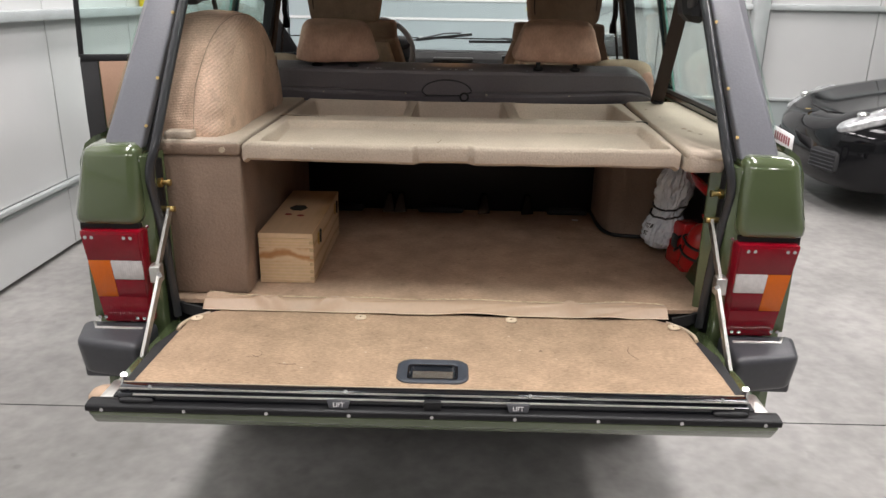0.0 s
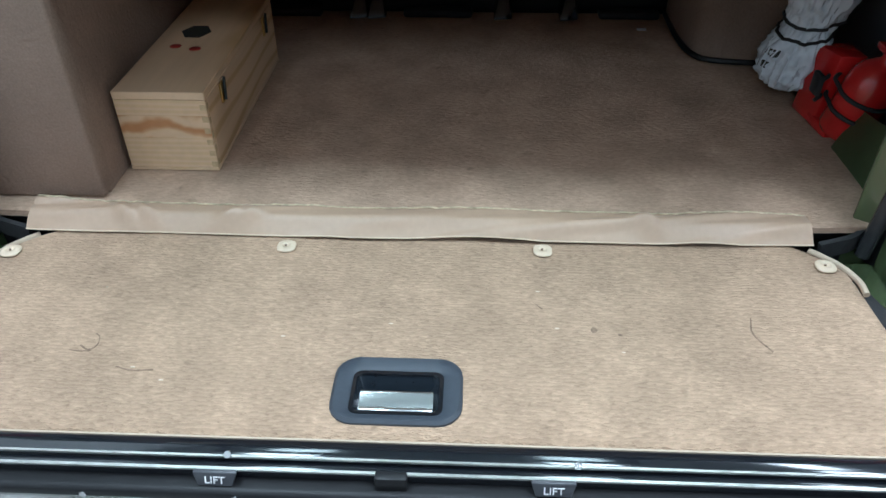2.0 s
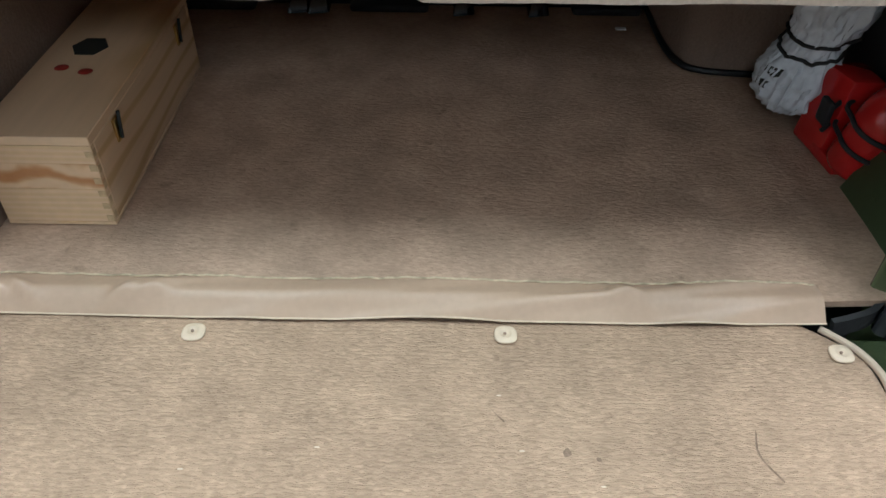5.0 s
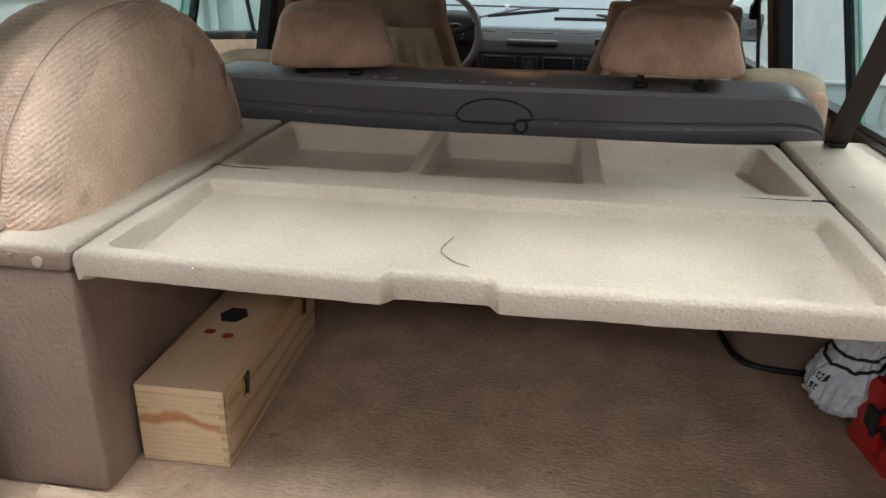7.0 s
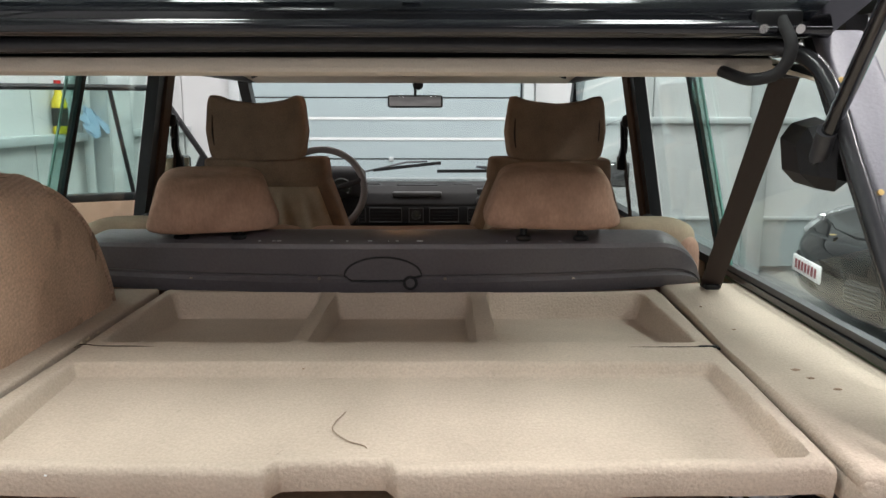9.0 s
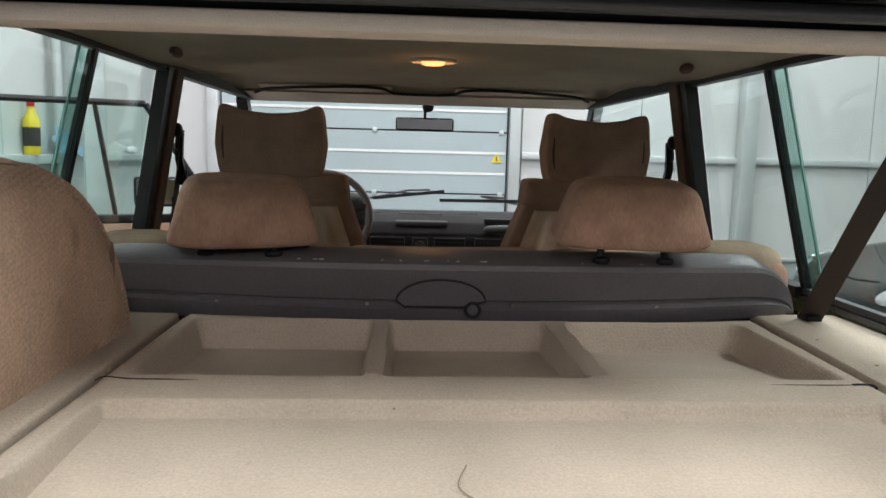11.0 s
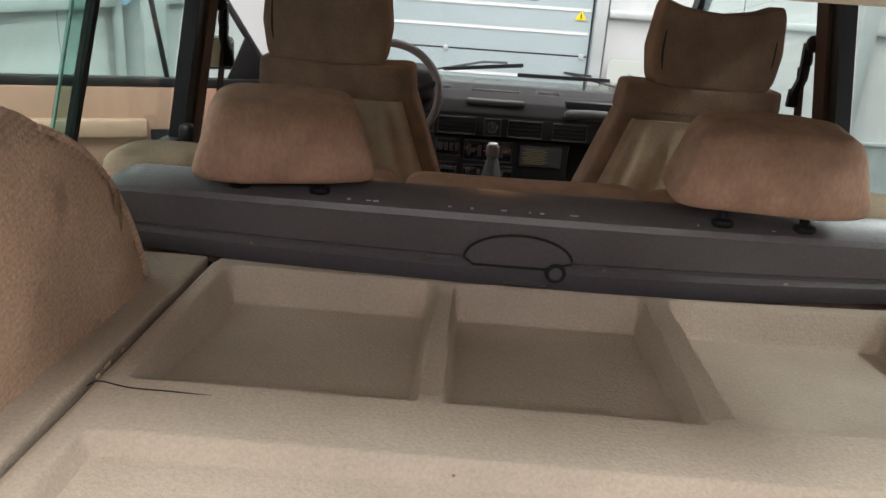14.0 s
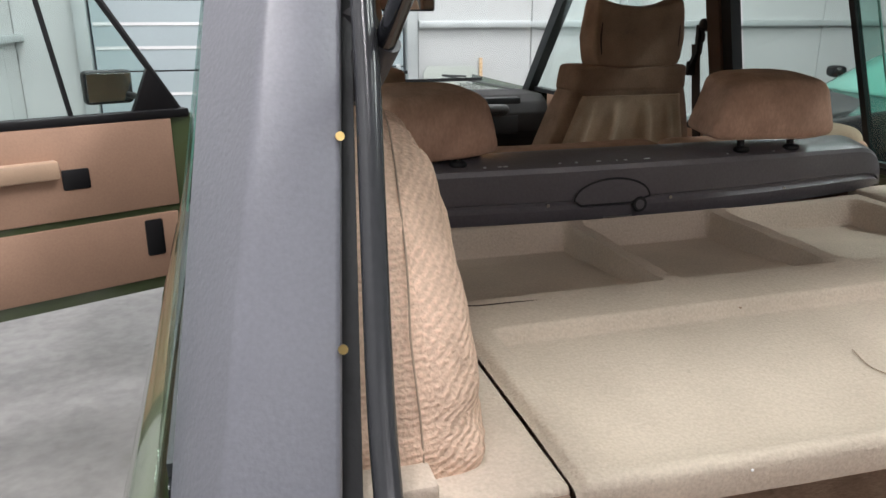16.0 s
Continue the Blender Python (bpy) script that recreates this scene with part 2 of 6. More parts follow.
WALL_LOW = mat("grey_plinth_panel", (0.33, 0.37, 0.37), 0.5, var=0.05, vscale=2.0, fine=0.02)
GALV = mat("galvanised_steel", (0.52, 0.55, 0.55), 0.45, metal=0.4, var=0.08, vscale=5.0, fine=0.05)
GATE = mat("pale_blue_grey_sheet", (0.36, 0.425, 0.44), 0.45, var=0.03, vscale=2.0, fine=0.02, bump=0.05, bscale=150.0)
CEIL = mat("white_roof_sheet", (0.62, 0.62, 0.61), 0.6, var=0.04, vscale=1.0)
CAR_BLACK = mat("black_car_paint", (0.006, 0.006, 0.007), 0.05, var=0.03, fine=0.0, spec=0.28)
LAMP_GLASS = mat("headlamp_chrome", (0.5, 0.51, 0.52), 0.2, metal=0.6, var=0.4, vscale=22.0)
PLATE = mat("white_number_plate", (0.78, 0.76, 0.76), 0.4, var=0.03)
PLATE_RED = mat("dark_red_bar", (0.22, 0.02, 0.03), 0.5)
YELLOW = mat("yellow_plastic", (0.72, 0.55, 0.02), 0.4, var=0.1)
BLUE_CLOTH = mat("pale_blue_paper_cloth", (0.36, 0.52, 0.66), 0.9, var=0.1, vscale=14.0, bump=0.4)
TUBE_GLOW = glow_mat("fluorescent_tube", (1.0, 0.98, 0.94), 14.0)
DOME_GLOW = glow_mat("warm_bulb", (1.0, 0.40, 0.13), 1.8)
GLASS = glass_mat("pale_green_glass", (0.90, 0.965, 0.945))
GLASS_TAIL = glass_mat("tinted_tailgate_glass", (0.76, 0.80, 0.78))
GLASS_CLEAR = glass_mat("clear_glass", (0.955, 0.975, 0.97))
GLASS_STRIP = glass_mat("green_glass_strip", (0.72, 0.86, 0.83))
GLASS_EDGE = mat("green_glass_edge", (0.16, 0.36, 0.30), 0.2, var=0.05)
MIRROR = mat("mirror_glass", (0.85, 0.85, 0.85), 0.02, metal=1.0, var=0.0, fine=0.0)
ACRYLIC = mat("milky_perspex", (0.47, 0.50, 0.46), 0.3, var=0.03)

# ---------------------------------------------------------------- shape helpers
BASE = {}


def finish(ob, bm, m, smooth=38):
    me = ob.data
    bmesh.ops.recalc_face_normals(bm, faces=bm.faces[:])
    bm.to_mesh(me)
    bm.free()
    me.materials.append(m)
    if smooth:
        me.shade_smooth()
        me.set_sharp_from_angle(angle=radians(smooth))


def thing(name, at, label, category, group="", kind=""):
    """A thing of several parts: an Empty at its base."""
    ob = new(name)
    ob.location = at
    ob.empty_display_size = 0.05
    BASE[ob.name] = Vector(at)
    return tagged(ob, label, category, group, kind)


def part(name, bm, m, parent, label="", smooth=38):
    """Links a bmesh, given in world metres, as one mesh object under a thing or a part."""
    ob = new(name, bpy.data.meshes.new(name))
    off = BASE[parent.name]
    bmesh.ops.translate(bm, verts=bm.verts[:], vec=-off)
    finish(ob, bm, m, smooth)
    ob.parent = parent
    BASE[ob.name] = off
    return tagged(ob, label)


def solo(name, bm, m, label, category, kind="", group="", smooth=38):
    """A thing that is one mesh, with its origin at the middle of its base."""
    ob = new(name, bpy.data.meshes.new(name))
    lo = Vector([min(v.co[i] for v in bm.verts) for i in range(3)])
    hi = Vector([max(v.co[i] for v in bm.verts) for i in range(3)])
    off = Vector(((lo.x + hi.x) / 2, (lo.y + hi.y) / 2, lo.z))
    bmesh.ops.translate(bm, verts=bm.verts[:], vec=-off)
    finish(ob, bm, m, smooth)
    ob.location = off
    BASE[ob.name] = off
    return tagged(ob, label, category, group, kind)


def box(x0, x1, y0, y1, z0, z1, r=0.0, seg=2, bm=None):
    bm = bm or bmesh.new()
    v = [bm.verts.new((x, y, z)) for x in (x0, x1) for y in (y0, y1) for z in (z0, z1)]
    f = [bm.faces.new([v[i] for i in q]) for q in ((0, 1, 3, 2), (4, 6, 7, 5), (0, 4, 5, 1), (2, 3, 7, 6), (0, 2, 6, 4), (1, 5, 7, 3))]
    if r:
        edges = list({e for q in f for e in q.edges})
        bmesh.ops.bevel(bm, geom=edges, offset=r, segments=seg, profile=0.5, affect="EDGES")
    return bm


def prism(pts, axis, a, b, r=0.0, seg=2, bm=None):
    """A polygon in the plane across axis, drawn out from a to b. The points' two numbers follow the order x, y, z."""
    bm = bm or bmesh.new()

    def at(p, c):
        q = list(p)
        q.insert("xyz".index(axis), c)
        return q
    lo, hi = [bm.verts.new(at(p, a)) for p in pts], [bm.verts.new(at(p, b)) for p in pts]
    k = len(pts)
    f = [bm.faces.new(lo), bm.faces.new(hi)] + [bm.faces.new((lo[i], lo[(i + 1) % k], hi[(i + 1) % k], hi[i])) for i in range(k)]
    if r:
        bmesh.ops.bevel(bm, geom=list({e for q in f for e in q.edges}), offset=r, segments=seg, profile=0.5, affect="EDGES")
    return bm


def hexa(c, r=0.0, seg=2, bm=None):
    """A block from eight corners: four of one end, then four of the other, in the same turn."""
    bm = bm or bmesh.new()
    v = [bm.verts.new(p) for p in c]
    f = [bm.faces.new([v[i] for i in q]) for q in ((0, 1, 2, 3), (4, 5, 6, 7), (0, 1, 5, 4), (1, 2, 6, 5), (2, 3, 7, 6), (3, 0, 4, 7))]
    if r:
        bmesh.ops.bevel(bm, geom=list({e for q in f for e in q.edges}), offset=r, segments=seg, profile=0.5, affect="EDGES")
    return bm


def curve_pts(pts, n=8):
    """A smooth line through points."""
    p = [Vector(q) for q in pts]
    p = [2 * p[0] - p[1]] + p + [2 * p[-1] - p[-2]]
    out = []
    for i in range(1, len(p) - 2):
        a, b, c, d = p[i - 1], p[i], p[i + 1], p[i + 2]
        for k in range(n):
            t = k / n
            out.append(0.5 * (2 * b + (c - a) * t + (2 * a - 5 * b + 4 * c - d) * t * t + (3 * b - a - 3 * c + d) * t ** 3))
    return out + [p[-2]]


def sweep(pts, ring, bm=None, up=(0, 0, 1), close=False):
    """Draws a ring of (across, upward) offsets along a line of points."""
    bm = bm or bmesh.new()
    p = [Vector(q) for q in pts]
    rows = []
    for i, c in enumerate(p):
        d = (p[(i + 1) % len(p)] - p[i - 1] if close else p[min(i + 1, len(p) - 1)] - p[max(i - 1, 0)]).normalized()
        s = d.cross(Vector(up))
        s = s.normalized() if s.length > 1e-4 else Vector((1, 0, 0))
        u = s.cross(d)
        rows.append([bm.verts.new(c + s * a + u * b) for a, b in ring])
    k = len(ring)
    for i in range(len(rows) if close else len(rows) - 1):
        a, b = rows[i], rows[(i + 1) % len(rows)]
        for j in range(k):
            bm.faces.new((a[j], a[(j + 1) % k], b[(j + 1) % k], b[j]))
    if not close:
        bm.faces.new(rows[0])
        bm.faces.new(rows[-1])
    return bm


def circle(r, n=10, ry=None):
    return [(r * math.cos(2 * math.pi * i / n), (ry or r) * math.sin(2 * math.pi * i / n)) for i in range(n)]


def tube(pts, r, n=10, bm=None, up=(0, 0, 1), close=False):
    return sweep(pts, circle(r, n), bm, up, close)


def rod(p, q, r, n=12, bm=None):
    d = Vector(q) - Vector(p)
    return tube([p, q], r, n, bm, up=(0, 0, 1) if abs(d.normalized().z) < 0.9 else (0, 1, 0))


def power(v, e):
    return math.copysign(abs(v) ** e, v)


def cushion(c, size, e=0.5, shape=None, nu=40, nv=20, lumps=0.0, lscale=9.0, seed=0.0):
    """A padded block: a superellipsoid with half sizes, which shape(x, y, z) may bend (unit coordinates in, offsets in metres out)."""
    bm = bmesh.new()
    rows = []
    for j in range(nv + 1):
        phi = -math.pi / 2 + math.pi * j / nv
        row = []
        for i in range(nu):
            th = 2 * math.pi * i / nu
            u = Vector((power(math.cos(phi), e) * power(math.cos(th), e), power(math.cos(phi), e) * power(math.sin(th), e), power(math.sin(phi), e)))
            q = Vector((u.x * size[0], u.y * size[1], u.z * size[2]))
            if shape:
                q += Vector(shape(*u))
            if lumps:
                q += u.normalized() * lumps * noise.noise((q + Vector((seed, seed, 0))) * lscale)
            row.append(bm.verts.new(Vector(c) + q))
        rows.append(row)
    for j in range(nv):
        for i in range(nu):
            a, b = rows[j], rows[j + 1]
            bm.faces.new((a[i], a[(i + 1) % nu], b[(i + 1) % nu], b[i]))
    bmesh.ops.remove_doubles(bm, verts=bm.verts[:], dist=1e-5)
    return bm


def turned(bm, m):
    bmesh.ops.transform(bm, matrix=m, verts=bm.verts[:])
    return bm


def about(c, m):
    return Matrix.Translation(c) @ m @ Matrix.Translation(-Vector(c))


def screw(parent, p, d, r=0.006, m=None, name="screw"):
    """A round screw head that looks along d."""
    q = Vector(p) + Vector(d).normalized() * r * 0.7
    return part(name, rod(p, q, r, 10), m or STEEL, parent)


def words(text, size, m, at, name, parent):
    c = bpy.data.curves.new(name, "FONT")
    c.body, c.size, c.extrude, c.align_x = text, size, 0.0004, "CENTER"
    c.materials.append(m)
    ob = new(name, c)
    ob.parent = parent
    ob.matrix_local = Matrix.Translation(-BASE[parent.name]) @ at
    return ob


def side(s, p):
    return (s * p[0], *p[1:])


# ---------------------------------------------------------------- the hall
XW, XE, YS, YN, TOP = -2.3, 9.0, -9.0, 8.2, 4.6

floor = solo("floor", box(XW - 0.3, XE + 0.3, YS - 0.3, YN + 0.3, -0.15, 0.0), CONCRETE, "grey power-floated concrete hall floor", "floor", "structure")
ob = part("floor_joint", box(1.0, XE, 2.578, 2.582, -0.002, 0.0015), RUBBER, floor)
ob = part("floor_joint", box(XW, -1.2, 2.578, 2.582, -0.002, 0.0015), RUBBER, floor)

ceiling = solo("ceiling", box(XW - 0.3, XE + 0.3, YS - 0.3, YN + 0.3, TOP, TOP + 0.1), CEIL, "white sheet roof of the hall", "ceiling", "structure")

wall_west = thing("wall_west", (XW, 0, 0), "white sandwich panel wall with steel rail", "wall", kind="structure")
part("backing", box(XW - 0.2, XW - 0.06, YS, YN + 0.2, 0, TOP), WALL, wall_west)
wall_north = thing("wall_north", (3, YN, 0), "white sandwich panel wall with grey plinth", "wall", kind="structure")
DX0, DX1, DTOP = -1.72, 0.88, 3.4
part("backing", box(XW - 0.06, DX0 - 0.1, YN + 0.06, YN + 0.2, 0, TOP), WALL, wall_north)
part("backing", box(DX1 + 0.1, XE, YN + 0.06, YN + 0.2, 0, TOP), WALL, wall_north)
part("backing", box(DX0 - 0.1, DX1 + 0.1, YN + 0.06, YN + 0.2, DTOP, TOP), WALL, wall_north)
wall_east = solo("wall_east", box(XE, XE + 0.2, YS, YN + 0.2, 0, TOP), WALL, "white panel wall of the hall", "wall", "structure")
wall_south = solo("wall_south", box(XW - 0.2, XE + 0.2, YS - 0.2, YS, 0, TOP), WALL_DARK, "dark grey end wall of the hall", "wall", "structure")

# rails, plinth ridges and posts along the walls
part("wall_rail", box(XW, XW + 0.07, YS, 6.2, 1.355, 1.41, 0.006), GALV, wall_west)
part("wall_rail", box(XW, XW + 0.07, 6.62, YN, 1.355, 1.41, 0.006), GALV, wall_west)
part("plinth_ridge", box(XW, XW + 0.035, YS, 6.2, 0.405, 0.43, 0.004), GALV, wall_west)
part("plinth_gap", box(XW, XW + 0.012, YS, 6.2, 0.375, 0.403), WALL_LOW, wall_west)
part("wall_rail", box(DX1 + 0.14, XE, YN - 0.06, YN, 1.44, 1.5, 0.006), GALV, wall_north)
part("plinth_ridge", box(DX1 + 0.14, XE, YN - 0.04, YN, 0.52, 0.55, 0.004), GALV, wall_north)
part("plinth", box(DX1 + 0.14, XE, YN - 0.012, YN + 0.01, 0.06, 0.52), WALL_LOW, wall_north)

steel_post = solo("steel_post", prism([(XW, 6.2), (XW + 0.17, 6.2), (XW + 0.17, 6.23), (XW + 0.02, 6.3), (XW + 0.02, 6.5), (XW + 0.17, 6.58), (XW + 0.17, 6.61), (XW, 6.61)], "z", 0, TOP, 0.002, 1), GALV,
                  "grey galvanised steel post against the wall", "post", "structure")
steel_post2 = solo("steel_post", box(3.06, 3.2, YN - 0.15, YN, 0, TOP, 0.006), GALV, "grey galvanised steel post against the wall", "post", "structure")
steel_post3 = solo("steel_post", box(6.9, 7.04, YN - 0.15, YN, 0, TOP, 0.006), GALV, "grey galvanised steel post against the wall", "post", "structure")
part("downpipe", rod((XW + 0.06, 6.12, 0), (XW + 0.06, 6.12, TOP), 0.03), GALV, wall_west)

# the sectional gate
gate = thing("garage_door", (-0.4, YN, 0), "pale blue-grey sectional garage door, closed", "garage door")
PITCH = 0.574
z = 1.101 - 2 * PITCH
while z < DTOP:
    bm = prism([(YN - 0.005, z + 0.008), (YN + 0.04, z), (YN + 0.04, z + PITCH), (YN - 0.005, z + PITCH - 0.008)], "x", DX0, DX1)
    pn = part("panel", bm, GATE, gate)
    # highlights along the section's ridges, put in as strips of whiter colour
    for k in (1, 2):
        part("highlight_line", prism([(YN - 0.012, z + PITCH * k / 3 - 0.012), (YN - 0.004, z + PITCH * k / 3 - 0.016), (YN - 0.004, z + PITCH * k / 3 + 0.016)], "x", DX0 + 0.01, DX1 - 0.01), WALL, pn)
    part("gap", box(DX0, DX1, YN - 0.001, YN + 0.02, z - 0.006, z + 0.006), RUBBER, pn)
    for x in (-0.34, DX1 - 0.05):
        part("hinge", box(x - 0.022, x + 0.022, YN - 0.022, YN - 0.004, z - 0.022, z + 0.022, 0.005), GALV, pn)
    z += PITCH
for x0, x1 in ((DX0 - 0.12, DX0 - 0.02), (DX1 + 0.02, DX1 + 0.12)):
    part("track", prism([(x0, YN - 0.09), (x1, YN - 0.09), (x1, YN + 0.05), (x0, YN + 0.05)], "z", 0, DTOP + 0.1, 0.008), GALV, gate)
part("warning_triangle", prism([(0.74, 1.40), (0.84, 1.40), (0.79, 1.485)], "y", YN - 0.014, YN - 0.004), YELLOW, gate)
part("warning_bolt", box(0.785, 0.795, YN - 0.017, YN - 0.013, 1.415, 1.455), INK, gate)

# a clear sheet that leans at the wall
sheet = solo("perspex_sheet", turned(prism([(x, zz) for x, zz in ((1.06, 0.0), (1.58, 0.0), (1.58, 1.05), (1.55, 1.1), (1.09, 1.1), (1.06, 1.05))], "y", YN - 0.13, YN - 0.12, 0.002, 1), about((1.3, YN - 0.12, 0), Matrix.Rotation(radians(-4), 4, "X"))),
             ACRYLIC, "milky perspex sheet with rounded corners leaning on the wall", "sheet")
stick = solo("wooden_batten", turned(box(1.60, 1.63, YN - 0.12, YN - 0.10, 0, 1.17), about((1.6, YN - 0.1, 0), Matrix.Rotation(radians(-3), 4, "X"))), PINE, "thin wooden batten leaning on the wall", "batten")

# on the west rail
bottle = thing("spray_bottle", (XW + 0.045, 5.8, 1.411), "yellow plastic bottle with dark label on the rail", "bottle")
bb = bmesh.new()
for ring in ([(0.0, 0.043), (0.006, 0.046), (0.19, 0.046), (0.215, 0.038), (0.25, 0.022), (0.28, 0.018)],):
    rows = []
    for h, r in ring:
        rows.append([bb.verts.new((XW + 0.045 + a, 5.8 + b, 1.411 + h)) for a, b in circle(r, 16)])
    for a, b in zip(rows, rows[1:]):
        for j in range(16):
            bb.faces.new((a[j], a[(j + 1) % 16], b[(j + 1) % 16], b[j]))
    bb.faces.new(rows[0]), bb.faces.new(rows[-1])
part("body", bb, YELLOW, bottle)
part("label", rod((XW + 0.045, 5.8, 1.46), (XW + 0.045, 5.8, 1.57), 0.0468, 16), INK, bottle, "dark printed label")
part("cap", rod((XW + 0.045, 5.8, 1.69), (XW + 0.045, 5.8, 1.74), 0.022, 12), RED, bottle, "red cap")
bm = bmesh.new()
rows = []
for i in range(13):
    rows.append([bm.verts.new((XW + 0.075 + 0.03 * noise.noise((i * 0.4, j * 0.5, 0)) + 0.11 * (j / 8) * abs(math.sin(i * 0.55 + 0.4)), 5.98 + i * 0.025 + 0.02 * noise.noise((j * 0.6, i * 0.3, 4)), 1.60 - 0.17 * (j / 8) * (0.6 + 0.4 * math.sin(i * 1.1)) - 0.1 * abs(i - 5) / 6)) for j in range(9)])
for a, b in zip(rows, rows[1:]):
    for j in range(8):
        bm.faces.new((a[j], a[j + 1], b[j + 1], b[j]))
bmesh.ops.solidify(bm, geom=bm.faces[:], thickness=0.003)
cloth = solo("paper_cloth", bm, BLUE_CLOTH, "crumpled pale blue paper cloth hung over the rail", "cloth")
puck = solo("paper_roll", cushion((XW + 0.05, 7.4, 1.44), (0.03, 0.07, 0.03), 0.8), PLATE, "small white rag lying on the rail", "rag")

# wall panels, each on its own
y = YS
while y < YN - 0.1:
    y2 = min(y + 1.12, YN)
    part("panel", box(XW - 0.06, XW, y + 0.003, y2 - 0.003, 0.43, TOP, 0.004, 1), WALL, wall_west)
    part("panel", box(XW - 0.06, XW - 0.004, y + 0.003, y2 - 0.003, 0.03, 0.40, 0.004, 1), WALL, wall_west)
    y = y2
x = DX1 + 0.14
while x < XE - 0.1:
    x2 = min(x + 1.12, XE)
    part("panel", box(x + 0.003, x2 - 0.003, YN, YN + 0.06, 0.53, TOP, 0.004, 1), WALL, wall_north)
    x = x2
part("panel", box(XW, DX0 - 0.13, YN, YN + 0.06, 0.0, TOP, 0.004, 1), WALL, wall_north)
part("panel", box(DX0 - 0.1, DX1 + 0.1, YN, YN + 0.06, DTOP, TOP, 0.004, 1), WALL, wall_north)

# fluorescent fittings under the roof
for x in (-1.2, 1.2, 3.6):
    for y in (-4.4, 1.3, 3.9, 6.5):
        f = thing("ceiling_light", (x, y, TOP - 0.09), "white fluorescent strip light, lit", "ceiling light", "hall lights")
        part("housing", box(x - 0.09, x + 0.09, y - 1.3, y + 1.3, TOP - 0.06, TOP, 0.006), CEIL, f)
        part("tube", rod((x, y - 1.25, TOP - 0.08), (x, y + 1.25, TOP - 0.08), 0.018, 10), TUBE_GLOW, f)
        strip_lamp(x, y, TOP - 0.11, 1.8, LAMP_W * (0.75 if y < -3 else 1.24 if y < 2 else 0.65 if y < 4 else 0.85))

# ---------------------------------------------------------------- the green car: body
car = thing("car", (0, 3.8, 0), "dark green off-road estate car with open tailgate and open front door", "car")


def flank(s, y, z, inset=0.0):
    """A point on the slanting plane of the side windows."""
    return Vector((s * (0.80 - 0.085 * (z - 1.2) / 0.48 - inset), y, z))


def pillar_y(z):
    return 1.836 + 0.62 * (z - 1.326)


def arch(yc, r, y0, y1, z0, z1):
    """A flank from y0 to y1 with a wheel arch."""
    pts = [(y0, z0), (y0, z1), (y1, z1), (y1, z0)]
    a = [(yc + r * math.cos(t), 0.37 + r * math.sin(t)) for t in [math.asin((z0 - 0.37) / r) + (math.pi - 2 * math.asin((z0 - 0.37) / r)) * i / 14 for i in range(15)]]
    return pts + a


